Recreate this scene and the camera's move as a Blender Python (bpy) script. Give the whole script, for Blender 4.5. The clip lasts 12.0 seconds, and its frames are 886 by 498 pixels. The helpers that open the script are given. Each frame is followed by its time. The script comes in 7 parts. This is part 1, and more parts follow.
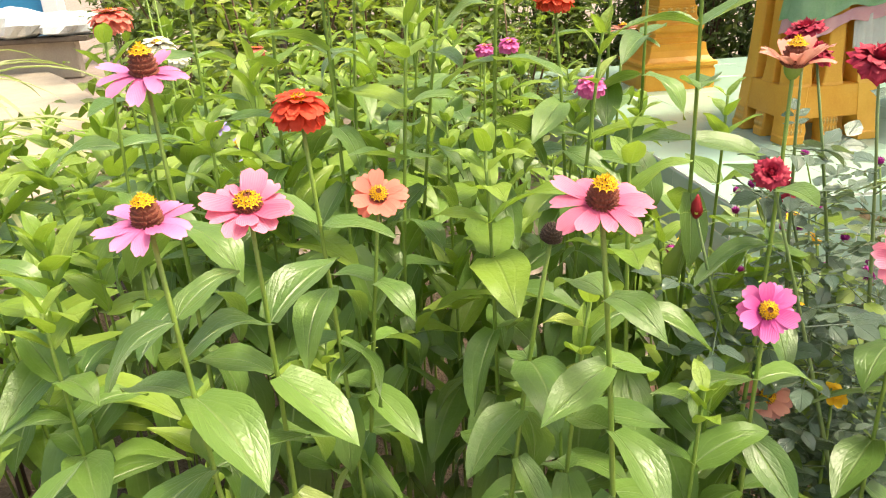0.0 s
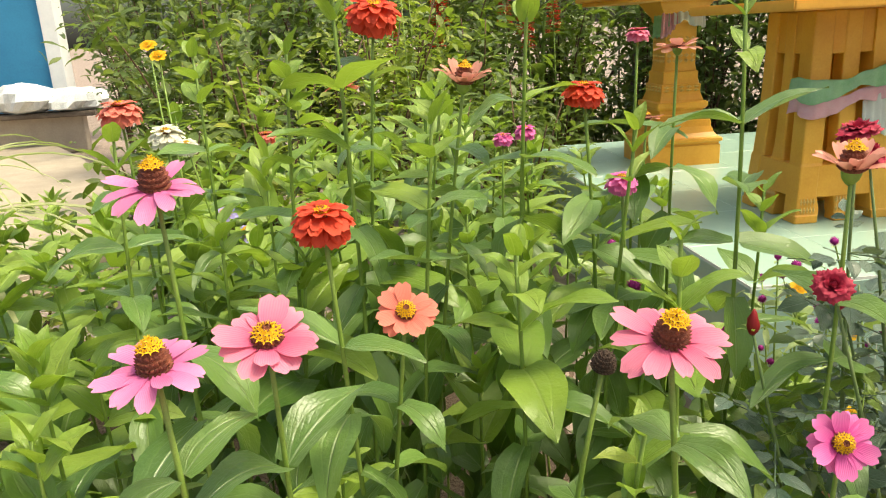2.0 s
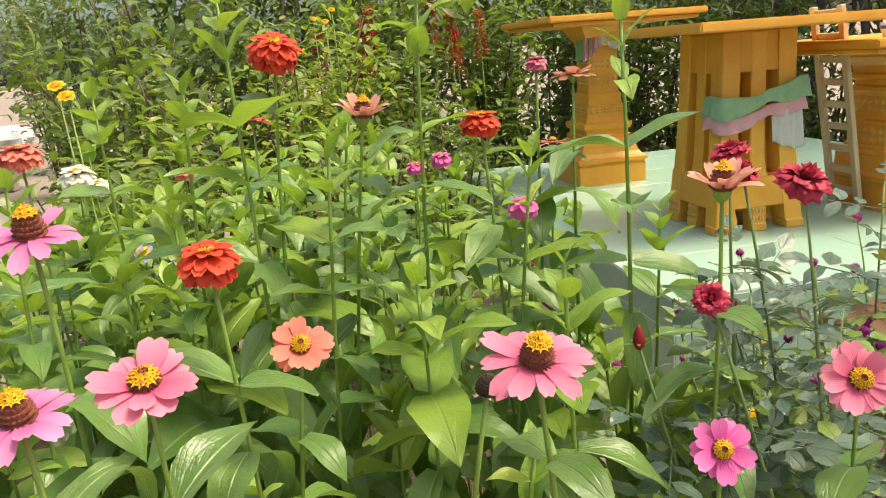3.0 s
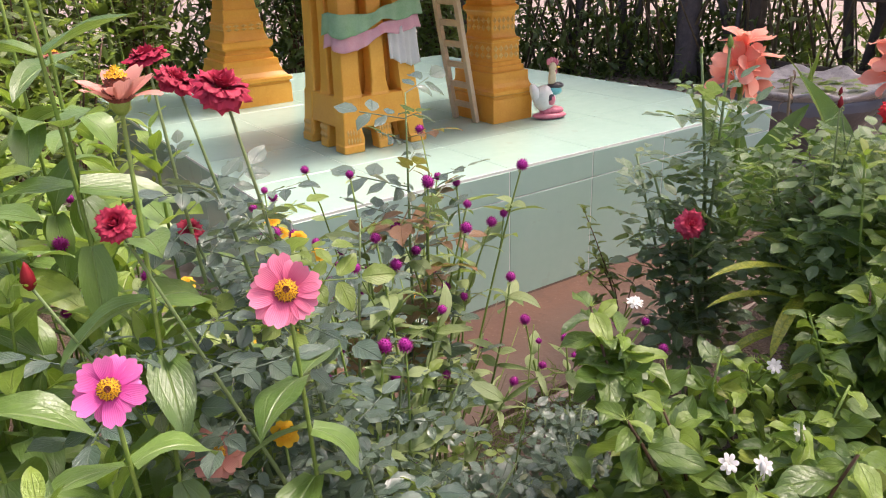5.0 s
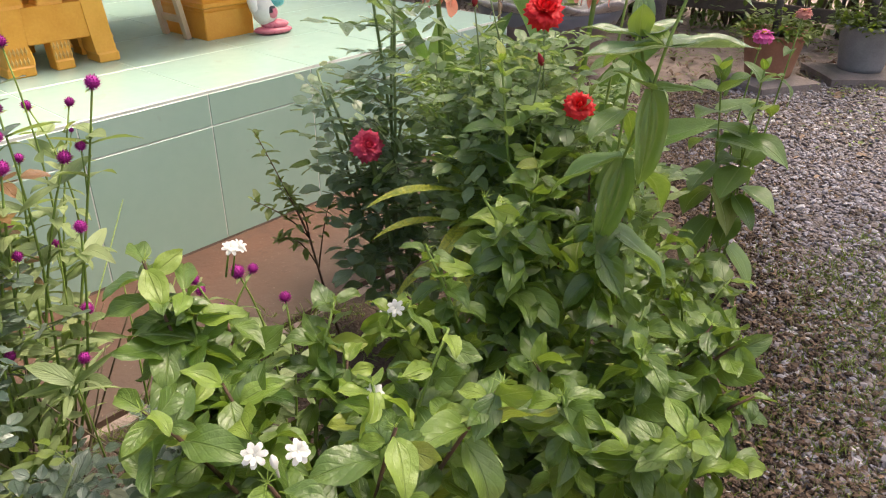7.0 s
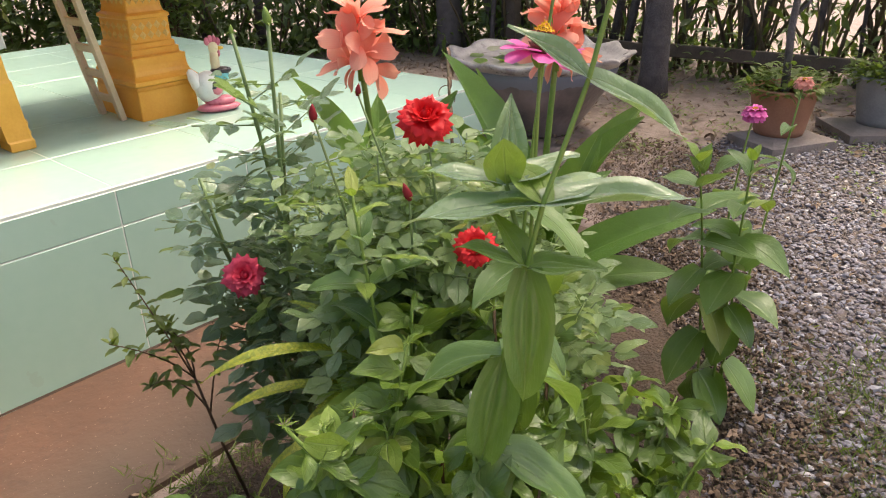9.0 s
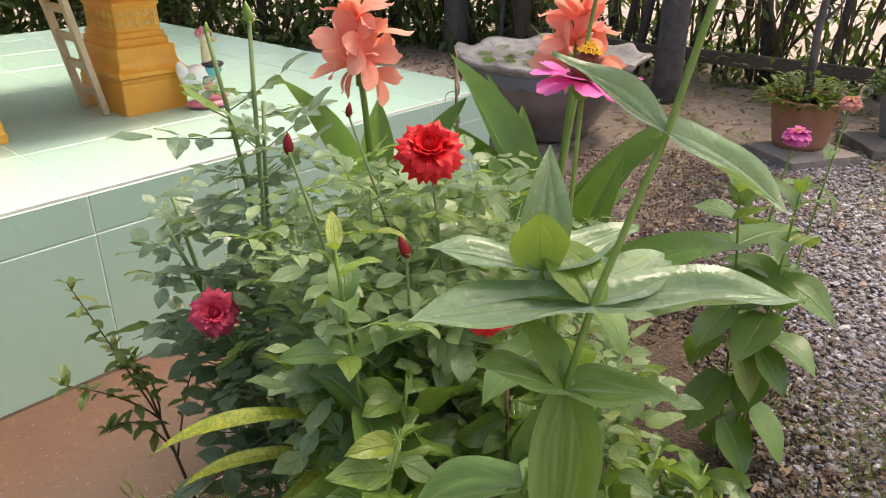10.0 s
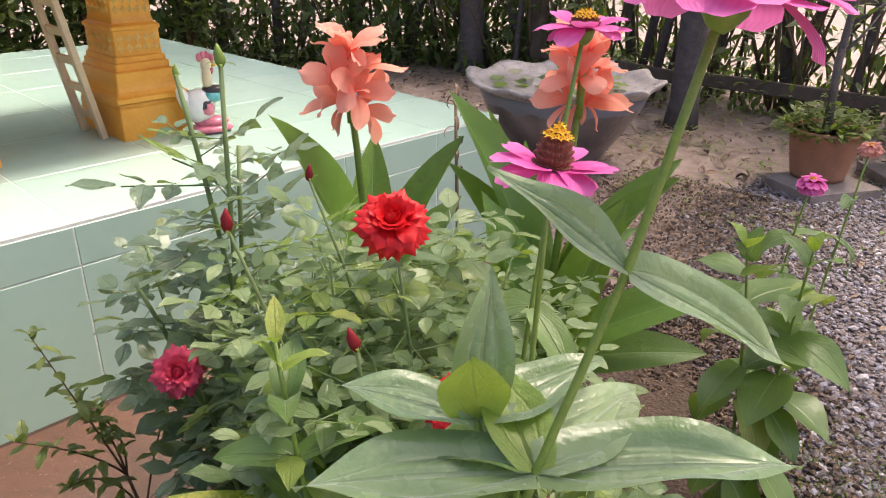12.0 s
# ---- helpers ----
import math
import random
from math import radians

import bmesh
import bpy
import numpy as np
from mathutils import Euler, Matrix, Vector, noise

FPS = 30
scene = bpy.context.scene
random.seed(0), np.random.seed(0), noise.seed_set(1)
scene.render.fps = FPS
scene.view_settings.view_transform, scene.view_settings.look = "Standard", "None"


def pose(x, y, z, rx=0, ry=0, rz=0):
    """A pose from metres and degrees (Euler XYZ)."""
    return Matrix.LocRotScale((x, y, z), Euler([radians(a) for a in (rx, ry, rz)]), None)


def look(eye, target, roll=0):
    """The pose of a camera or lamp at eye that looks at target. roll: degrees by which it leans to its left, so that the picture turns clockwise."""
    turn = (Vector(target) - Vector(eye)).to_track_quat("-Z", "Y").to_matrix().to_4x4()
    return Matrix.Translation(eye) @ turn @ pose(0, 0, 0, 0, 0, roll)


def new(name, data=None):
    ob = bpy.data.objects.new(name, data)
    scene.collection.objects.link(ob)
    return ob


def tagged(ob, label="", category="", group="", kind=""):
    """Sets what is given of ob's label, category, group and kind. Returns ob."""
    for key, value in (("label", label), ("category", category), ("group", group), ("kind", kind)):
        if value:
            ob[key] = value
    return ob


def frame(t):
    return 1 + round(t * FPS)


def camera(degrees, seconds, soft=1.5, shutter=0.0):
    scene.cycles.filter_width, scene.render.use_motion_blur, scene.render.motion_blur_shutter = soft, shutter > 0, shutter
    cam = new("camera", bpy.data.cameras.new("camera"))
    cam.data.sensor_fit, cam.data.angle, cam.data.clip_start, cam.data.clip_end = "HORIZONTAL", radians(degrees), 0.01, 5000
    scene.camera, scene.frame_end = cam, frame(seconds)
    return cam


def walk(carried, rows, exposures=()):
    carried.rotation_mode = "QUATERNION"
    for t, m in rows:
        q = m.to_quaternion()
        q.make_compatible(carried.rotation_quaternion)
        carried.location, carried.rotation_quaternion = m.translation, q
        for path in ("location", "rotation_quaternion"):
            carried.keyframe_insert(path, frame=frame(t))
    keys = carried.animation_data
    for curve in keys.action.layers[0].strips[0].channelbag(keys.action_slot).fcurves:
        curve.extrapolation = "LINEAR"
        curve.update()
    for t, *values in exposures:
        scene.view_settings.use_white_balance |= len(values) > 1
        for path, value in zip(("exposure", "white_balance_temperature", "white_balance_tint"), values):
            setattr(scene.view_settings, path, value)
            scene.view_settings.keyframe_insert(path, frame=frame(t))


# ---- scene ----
cam = camera(62.1, 12.0, 1.1)
PATH = [
    (0, (-1.846, -1.885, 1.216), (-1.645, -0.039, 0.468), -3.0),
    (0.5, (-1.836, -1.845, 1.222), (-1.664, 0.060, 0.622), -2.7),
    (1, (-1.860, -1.806, 1.243), (-1.705, 0.106, 0.675), -3.2),
    (1.5, (-1.867, -1.804, 1.241), (-1.669, 0.1, 0.661), -2.6),
    (2, (-1.864, -1.812, 1.238), (-1.648, 0.089, 0.666), -3.0),
    (2.5, (-1.843, -1.814, 1.244), (-1.538, 0.091, 0.708), -4.0),
    (2.7, (-1.830, -1.826, 1.244), (-1.517, 0.078, 0.722), -4.2),
    (4.3, (-1.725, -1.843, 1.244), (-0.851, -0.147, 0.645), -3.9),
    (4.5, (-1.667, -1.853, 1.233), (-0.745, -0.198, 0.592), -3.3),
    (5, (-1.559, -1.88, 1.206), (-0.516, -0.347, 0.455), -2.1),
    (5.5, (-1.436, -1.931, 1.186), (-0.299, -0.505, 0.366), -2.4),
    (6, (-1.347, -1.979, 1.167), (-0.098, -0.675, 0.307), -0.4),
    (6.5, (-1.286, -1.978, 1.155), (-0.02, -0.721, 0.253), -0.7),
    (7, (-1.196, -1.942, 1.133), (0.155, -0.807, 0.192), 0.5),
    (7.5, (-1.088, -1.893, 1.133), (0.319, -0.835, 0.185), 0.7),
    (7.7, (-1.05, -1.878, 1.139), (0.356, -0.803, 0.207), -0.7),
    (9.3, (-0.718, -1.853, 1.133), (0.619, -0.612, 0.312), -1.0),
    (9.5, (-0.689, -1.822, 1.124), (0.67, -0.609, 0.299), 0.7),
    (10, (-0.642, -1.74, 1.128), (0.701, -0.522, 0.282), 0.2),
    (10.5, (-0.626, -1.7, 1.137), (0.759, -0.537, 0.285), 1.5),
    (11, (-0.595, -1.684, 1.147), (0.754, -0.458, 0.323), 1.0),
    (11.5, (-0.558, -1.696, 1.155), (0.786, -0.486, 0.302), 0.8),
    (12, (-0.543, -1.712, 1.153), (0.781, -0.451, 0.343), 0.8),
]
walk(cam, [(t, look(e, g, r)) for t, e, g, r in PATH], [(0.0, 1.33, 7700, 2), (0.5, 1.16, 7700, -1), (1.2, 0.95, 7700, -2), (2.7, 0.93, 7700, -2), (4.3, 1.0, 6700, 19), (5.5, 1.04, 6700, 22), (6.5, 1.08, 6900, 16), (7.5, 1.12, 7200, 14), (9.0, 1.18, 7100, 12), (10.5, 1.24, 7100, 11), (12.0, 1.24, 6900, 19)])

# ---------------------------------------------------------------- world and sun
SUN_EL, SUN_AZ = radians(65), radians(112)          # azimuth from +y towards +x
world = bpy.data.worlds.new("sky")
scene.world = world
world.use_nodes = True
wn = world.node_tree
sky = wn.nodes.new("ShaderNodeTexSky")
sky.sky_type, sky.sun_disc = "NISHITA", False
sky.sun_elevation, sky.sun_rotation = SUN_EL, SUN_AZ
sky.air_density, sky.dust_density, sky.ozone_density = 0.8, 6.0, 1.0
wn.nodes["Background"].inputs["Strength"].default_value = 0.15
wn.links.new(sky.outputs[0], wn.nodes["Background"].inputs["Color"])
sun = new("sun", bpy.data.lights.new("sun", "SUN"))
sun.data.energy, sun.data.angle, sun.data.color = 1.95, radians(14.0), (1.0, 0.93, 0.82)
sun_dir = Vector((math.sin(SUN_AZ) * math.cos(SUN_EL), math.cos(SUN_AZ) * math.cos(SUN_EL), math.sin(SUN_EL)))
sun.matrix_world = look(sun_dir * 30, (0, 0, 0))



# ---------------------------------------------------------------- materials
class Mat:
    """A node material with short-hand calls."""

    def __init__(self, name):
        self.mat = bpy.data.materials.new(name)
        self.mat.use_nodes = True
        self.t = self.mat.node_tree
        self.bsdf = self.t.nodes["Principled BSDF"]
        self.out = self.t.nodes["Material Output"]

    def node(self, kind, ins=None, operation=None, use_clamp=None, data_type=None, blend_type=None):
        n = self.t.nodes.new(kind)
        if data_type:
            n.data_type = data_type
        if blend_type:
            n.blend_type = blend_type
        if operation:
            n.operation = operation
        if use_clamp is not None:
            n.use_clamp = use_clamp
        for k, v in (ins or {}).items():
            self.set(n.inputs[k], v)
        return n

    def set(self, socket, v):
        if isinstance(v, bpy.types.NodeSocket):
            self.t.links.new(v, socket)
        else:
            socket.default_value = v

    def math(self, op, a, b=0.0, c=0.0, clamp=False):
        n = self.node("ShaderNodeMath", operation=op, use_clamp=clamp)
        for s, v in zip(n.inputs, (a, b, c)):
            self.set(s, v)
        return n.outputs[0]

    def mix(self, f, a, b, blend="MIX"):
        n = self.node("ShaderNodeMix", data_type="RGBA", blend_type=blend)
        self.set(n.inputs[0], f)
        for s, v in ((n.inputs[6], a), (n.inputs[7], b)):
            self.set(s, v if isinstance(v, bpy.types.NodeSocket) else (*v, 1.0))
        return n.outputs[2]

    def noise(self, scale, detail=4.0, coords=None, rough=0.55):
        n = self.node("ShaderNodeTexNoise", {"Scale": scale, "Detail": detail, "Roughness": rough})
        if coords is not None:
            self.t.links.new(coords, n.inputs["Vector"])
        return n.outputs[0]

    def ramp(self, f, stops):
        n = self.node("ShaderNodeValToRGB")
        e = n.color_ramp.elements
        while len(e) < len(stops):
            e.new(0.5)
        for el, (p, c) in zip(e, stops):
            el.position, el.color = p, (*c, 1.0)
        self.set(n.inputs[0], f)
        return n.outputs[0]

    def rand(self):
        """A random number for each object, and for each island of a joined mesh."""
        a = self.node("ShaderNodeObjectInfo").outputs["Random"]
        b = self.node("ShaderNodeNewGeometry").outputs["Random Per Island"]
        return self.math("FRACT", self.math("ADD", a, b))

    def coords(self, which="Object"):
        return self.node("ShaderNodeTexCoord").outputs[which]

    def world_pos(self):
        return self.node("ShaderNodeNewGeometry").outputs["Position"]

    def finish(self, colour=None, rough=0.6, metal=0.0, bump=None, bump_strength=0.3, bump_dist=0.01, spec=0.5, translucent=0.0, tcolour=None, coat=0.0):
        b = self.bsdf
        if colour is not None:
            self.set(b.inputs["Base Color"], colour if isinstance(colour, bpy.types.NodeSocket) else (*colour, 1.0))
        self.set(b.inputs["Roughness"], rough)
        self.set(b.inputs["Metallic"], metal)
        self.set(b.inputs["Specular IOR Level"], spec)
        self.set(b.inputs["Coat Weight"], coat)
        if bump is not None:
            n = self.node("ShaderNodeBump", {"Strength": bump_strength, "Distance": bump_dist, "Height": bump})
            self.t.links.new(n.outputs[0], b.inputs["Normal"])
        if translucent > 0:
            tr = self.node("ShaderNodeBsdfTranslucent")
            self.set(tr.inputs["Color"], tcolour if tcolour is not None else colour)
            mx = self.node("ShaderNodeMixShader", {0: translucent})
            self.t.links.new(b.outputs[0], mx.inputs[1])
            self.t.links.new(tr.outputs[0], mx.inputs[2])
            self.t.links.new(mx.outputs[0], self.out.inputs[0])
        return self.mat


def leaf_mat(name, dark, light, vein=(0.3, 0.42, 0.12), side=9.0, slant=1.2, vein_amt=0.5, rough=0.42, translucent=0.35, spots=None, spot_amt=0.0, nerves=0.0, fuzz=0.0, crinkle=0.6):
    """A leaf with midrib, side veins, mottling, and a random tint for each leaf."""
    m = Mat(name)
    uv = m.node("ShaderNodeSeparateXYZ", {0: m.coords("UV")})
    u = m.math("ABSOLUTE", m.math("SUBTRACT", uv.outputs[0], 0.5))
    v = uv.outputs[1]
    r = m.rand()
    pos = m.coords("Object")
    n1 = m.noise(35.0, 3.0, pos)
    n2 = m.noise(240.0, 2.0, pos)
    n3 = m.noise(75.0, 3.0, pos)
    tone = m.math("ADD", m.math("MULTIPLY", r, 0.65), m.math("MULTIPLY", m.math("SUBTRACT", n1, 0.25), 0.7), clamp=True)
    col = m.mix(tone, dark, light)
    yellow = m.math("GREATER_THAN", r, 0.985)
    col = m.mix(m.math("MULTIPLY", yellow, 0.25), col, (0.42, 0.36, 0.05))
    mid = m.math("SUBTRACT", 1.0, m.math("MULTIPLY", u, 28.0), clamp=True)
    wave = m.math("SINE", m.math("MULTIPLY", m.math("SUBTRACT", v, m.math("MULTIPLY", u, slant)), side * 6.283))
    vs = m.math("POWER", m.math("MULTIPLY_ADD", wave, 0.5, 0.5), 7.0)
    veins = m.math("MAXIMUM", mid, m.math("MULTIPLY", m.math("MULTIPLY", vs, n1), 0.5 - 0.4 * nerves))
    if nerves:
        # a pair of long nerves that curve from the base towards the tip
        bow = m.math("MULTIPLY", m.math("SINE", m.math("MULTIPLY", m.math("POWER", v, 0.7), 3.1416)), 0.24)
        line = m.math("SUBTRACT", 1.0, m.math("MULTIPLY", m.math("ABSOLUTE", m.math("SUBTRACT", u, bow)), 30.0), clamp=True)
        veins = m.math("MAXIMUM", veins, m.math("MULTIPLY", m.math("MULTIPLY", line, n3), nerves * 0.55))
    col = m.mix(m.math("MULTIPLY", veins, vein_amt), col, vein)
    if spots is not None:
        sp = m.math("GREATER_THAN", m.noise(170.0, 3.0, pos), 0.5)
        col = m.mix(m.math("MULTIPLY", sp, spot_amt), col, spots)
    height = m.math("SUBTRACT", m.math("ADD", m.math("MULTIPLY", n2, 0.25), m.math("MULTIPLY", n3, crinkle * 2.0)), m.math("MULTIPLY", veins, 0.6))
    tcol = m.mix(0.55, col, (0.42, 0.62, 0.05))
    ro = m.math("ADD", rough - 0.08, m.math("MULTIPLY", n1, 0.2))
    m.bsdf.inputs["Sheen Weight"].default_value = fuzz
    m.bsdf.inputs["Sheen Roughness"].default_value = 0.45
    m.bsdf.inputs["Sheen Tint"].default_value = (0.9, 1.0, 0.95, 1.0)
    return m.finish(col, ro, bump=height, bump_strength=0.7, bump_dist=0.003, translucent=translucent, tcolour=tcol, spec=0.75)


def petal_mat(name, base, tip, streak=0.35, translucent=0.3, rough=0.6, var=0.25, dark=None, ribs=0.25):
    m = Mat(name)
    uv = m.node("ShaderNodeSeparateXYZ", {0: m.coords("UV")})
    r = m.rand()
    lines = m.math("SINE", m.math("MULTIPLY", uv.outputs[0], 70.0))
    n1 = m.noise(60.0, 3.0, m.coords("Object"))
    f = m.math("ADD", uv.outputs[1], m.math("MULTIPLY", m.math("SUBTRACT", n1, 0.5), 0.5), clamp=True)
    col = m.mix(f, base, tip)
    col = m.mix(m.math("MULTIPLY", m.math("MULTIPLY_ADD", lines, 0.5, 0.5), streak * 0.35), col, base)
    col = m.mix(m.math("MULTIPLY", r, var), col, dark or tuple(c * 0.55 for c in base))
    return m.finish(col, rough, bump=m.math("ADD", lines, m.math("MULTIPLY", n1, 3.0)), bump_strength=ribs, bump_dist=0.0006, translucent=translucent, spec=0.3)


def plain_mat(name, a, b, scale=40.0, rough=0.6, bump=0.3, dist=0.002, fine=None, metal=0.0, translucent=0.0, spec=0.5):
    m = Mat(name)
    pos = m.world_pos()
    n1 = m.noise(scale, 5.0, pos)
    n2 = m.noise(scale * (fine or 8.0), 3.0, pos)
    f = m.math("ADD", m.math("MULTIPLY", n1, 0.75), m.math("MULTIPLY", n2, 0.35))
    f = m.math("ADD", f, m.math("MULTIPLY", m.math("SUBTRACT", m.rand(), 0.5), 0.3), clamp=True)
    f = m.math("MULTIPLY_ADD", m.math("SUBTRACT", f, 0.5), 1.7, 0.5, clamp=True)
    return m.finish(m.mix(f, a, b), m.math("MULTIPLY_ADD", n1, 0.25, rough - 0.12), metal, n2, bump, dist, spec, translucent)


M_ZLEAF = leaf_mat("zinnia_leaf", (0.048, 0.118, 0.018), (0.18, 0.305, 0.062), (0.36, 0.45, 0.18), 7.0, 1.6, 0.5, 0.34, 0.27, nerves=0.8, fuzz=0.2, crinkle=0.25)
# glaucous leaf, its base colour raised to stand in for sky sheen
M_ZPALE = leaf_mat("sky_sheen_zinnia_leaf", (0.12, 0.215, 0.08), (0.29, 0.40, 0.19), (0.44, 0.53, 0.33), 7.0, 1.6, 0.7, 0.25, 0.22, nerves=1.6, fuzz=0.55, crinkle=0.08)
M_ZTIP = leaf_mat("zinnia_young_leaf", (0.16, 0.28, 0.035), (0.31, 0.42, 0.075), (0.45, 0.53, 0.2), 7.0, 1.6, 0.35, 0.38, 0.36, nerves=1.0)
M_JLEAF = leaf_mat("jasmine_leaf", (0.03, 0.085, 0.016), (0.18, 0.28, 0.05), (0.30, 0.40, 0.14), 5.0, 0.9, 0.3, 0.34, 0.28, crinkle=0.5)
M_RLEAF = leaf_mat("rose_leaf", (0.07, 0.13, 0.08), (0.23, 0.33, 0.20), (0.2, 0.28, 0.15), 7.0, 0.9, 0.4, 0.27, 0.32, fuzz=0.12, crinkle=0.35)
M_RBLUE = leaf_mat("blue_green_rose_leaf", (0.03, 0.07, 0.052), (0.17, 0.235, 0.18), (0.24, 0.31, 0.22), 7.0, 0.9, 0.15, 0.20, 0.18, fuzz=0.3, crinkle=0.35)
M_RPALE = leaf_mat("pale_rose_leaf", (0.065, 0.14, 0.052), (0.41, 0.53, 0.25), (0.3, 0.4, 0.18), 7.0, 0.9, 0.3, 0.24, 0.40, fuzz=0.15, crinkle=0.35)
M_GLEAF = leaf_mat("amaranth_leaf", (0.17, 0.26, 0.09), (0.38, 0.46, 0.21), (0.35, 0.42, 0.2), 6.0, 1.2, 0.4, 0.5, 0.35)
M_CLEAF = leaf_mat("canna_leaf", (0.05, 0.14, 0.022), (0.125, 0.26, 0.04), (0.25, 0.38, 0.12), 34.0, 1.6, 0.45, 0.32, 0.32)
M_CROTON = leaf_mat("croton_leaf", (0.24, 0.31, 0.03), (0.50, 0.50, 0.05), (0.66, 0.58, 0.08), 14.0, 1.0, 0.6, 0.33, 0.3, (0.12, 0.21, 0.02), 0.6)
M_HEDGE = leaf_mat("hedge_leaf", (0.035, 0.07, 0.018), (0.12, 0.185, 0.045), (0.12, 0.2, 0.06), 5.0, 1.0, 0.3, 0.4, 0.25)
M_SHRUB = leaf_mat("shrub_leaf", (0.028, 0.065, 0.014), (0.20, 0.26, 0.06), (0.26, 0.35, 0.1), 6.0, 1.0, 0.3, 0.42, 0.35)
M_DRY = plain_mat("dry_leaf", (0.10, 0.06, 0.04), (0.29, 0.20, 0.135), 30.0, 0.75, translucent=0.0)
M_CRUMB = plain_mat("leaf_crumb", (0.05, 0.032, 0.022), (0.20, 0.135, 0.085), 40.0, 0.85)
M_STEM = plain_mat("green_stem", (0.12, 0.21, 0.03), (0.22, 0.32, 0.06), 60.0, 0.5)
M_RSTEM = plain_mat("rose_stem", (0.12, 0.20, 0.065), (0.21, 0.28, 0.11), 60.0, 0.5)
M_TWIG = plain_mat("brown_twig", (0.055, 0.03, 0.018), (0.15, 0.085, 0.05), 60.0, 0.75)
M_PINK = petal_mat("pink_petal", (0.72, 0.10, 0.24), (0.90, 0.33, 0.46), streak=0.45, var=0.35, ribs=0.25)
M_MAG = petal_mat("magenta_petal", (0.74, 0.06, 0.36), (0.90, 0.26, 0.58), streak=0.45, var=0.3, ribs=0.25)
M_LILAC = petal_mat("lilac_pink_petal", (0.68, 0.13, 0.37), (0.85, 0.34, 0.60), streak=0.45, var=0.35, ribs=0.25)
M_RED = petal_mat("scarlet_petal", (0.62, 0.045, 0.022), (0.80, 0.10, 0.05))
M_CORAL = petal_mat("coral_petal", (0.75, 0.17, 0.13), (0.86, 0.28, 0.22))
M_PEACH = petal_mat("peach_petal", (0.66, 0.25, 0.2), (0.80, 0.40, 0.33))
M_WHITE = petal_mat("cream_petal", (0.72, 0.70, 0.55), (0.82, 0.80, 0.70), var=0.1)
M_JASM = petal_mat("jasmine_petal", (0.80, 0.80, 0.72), (0.86, 0.86, 0.84), streak=0.1, var=0.05)
M_ROSE = petal_mat("red_rose_petal", (0.60, 0.008, 0.012), (0.78, 0.022, 0.026), streak=0.1, translucent=0.12, rough=0.42, ribs=0.08)
M_ROSE2 = petal_mat("crimson_rose_petal", (0.62, 0.02, 0.07), (0.82, 0.10, 0.18), streak=0.15, translucent=0.15, rough=0.5, ribs=0.08)
M_ROSEOLD = petal_mat("faded_crimson_petal", (0.26, 0.012, 0.03), (0.52, 0.035, 0.085), streak=0.2, translucent=0.15, rough=0.55, var=0.4, ribs=0.12)
M_CANNA = petal_mat("canna_petal", (0.94, 0.27, 0.19), (0.98, 0.50, 0.38), streak=0.5, translucent=0.45, var=0.12)
M_PURPLE = petal_mat("globe_bract", (0.27, 0.012, 0.18), (0.52, 0.04, 0.36), translucent=0.15)
M_BLUE = petal_mat("blue_petal", (0.25, 0.22, 0.60), (0.42, 0.38, 0.75))
M_SALVIA = petal_mat("salvia_petal", (0.40, 0.01, 0.012), (0.6, 0.03, 0.025))
M_YELLOW = petal_mat("yellow_floret", (0.75, 0.34, 0.01), (0.88, 0.56, 0.03), var=0.2)
M_DISC = plain_mat("maroon_disc", (0.11, 0.02, 0.016), (0.30, 0.085, 0.045), 400.0, 0.7, 0.6)
M_BLACKHEAD = plain_mat("withered_head", (0.02, 0.012, 0.008), (0.07, 0.04, 0.025), 300.0, 0.85, 0.6)


def tile_mat():
    m = Mat("mint_tile")
    pos = m.world_pos()
    cloud = m.noise(3.2, 5.0, pos)
    fine = m.noise(26.0, 4.0, pos)
    col = m.mix(m.math("MULTIPLY_ADD", m.math("SUBTRACT", cloud, 0.5), 0.8, 0.5, clamp=True), (0.30, 0.475, 0.39), (0.40, 0.56, 0.475))
    col = m.mix(m.math("MULTIPLY", m.math("SUBTRACT", fine, 0.35, clamp=True), 0.12), col, (0.62, 0.74, 0.66))
    col = m.mix(m.math("MULTIPLY", m.rand(), 0.1), col, (0.45, 0.55, 0.48))
    dirt = m.math("GREATER_THAN", m.noise(9.0, 6.0, pos), 0.66)
    col = m.mix(m.math("MULTIPLY", dirt, 0.12), col, (0.3, 0.27, 0.2))
    return m.finish(col, m.math("MULTIPLY_ADD", fine, 0.06, 0.20), bump=m.noise(14.0, 2.0, pos), bump_strength=0.012, bump_dist=0.004)


M_TILE = tile_mat()
M_GROUT = plain_mat("pale_grout", (0.60, 0.65, 0.59), (0.78, 0.81, 0.76), 30.0, 0.85)
M_GOLD = plain_mat("ochre_gold_paint", (0.68, 0.285, 0.03), (0.86, 0.45, 0.075), 9.0, 0.42, 0.25, 0.002, 14.0)
M_GOLDLT = plain_mat("light_ochre_paint", (0.60, 0.33, 0.08), (0.76, 0.47, 0.15), 14.0, 0.45, 0.25)
M_LADDER = plain_mat("cream_ladder_paint", (0.50, 0.36, 0.22), (0.66, 0.52, 0.36), 25.0, 0.5)


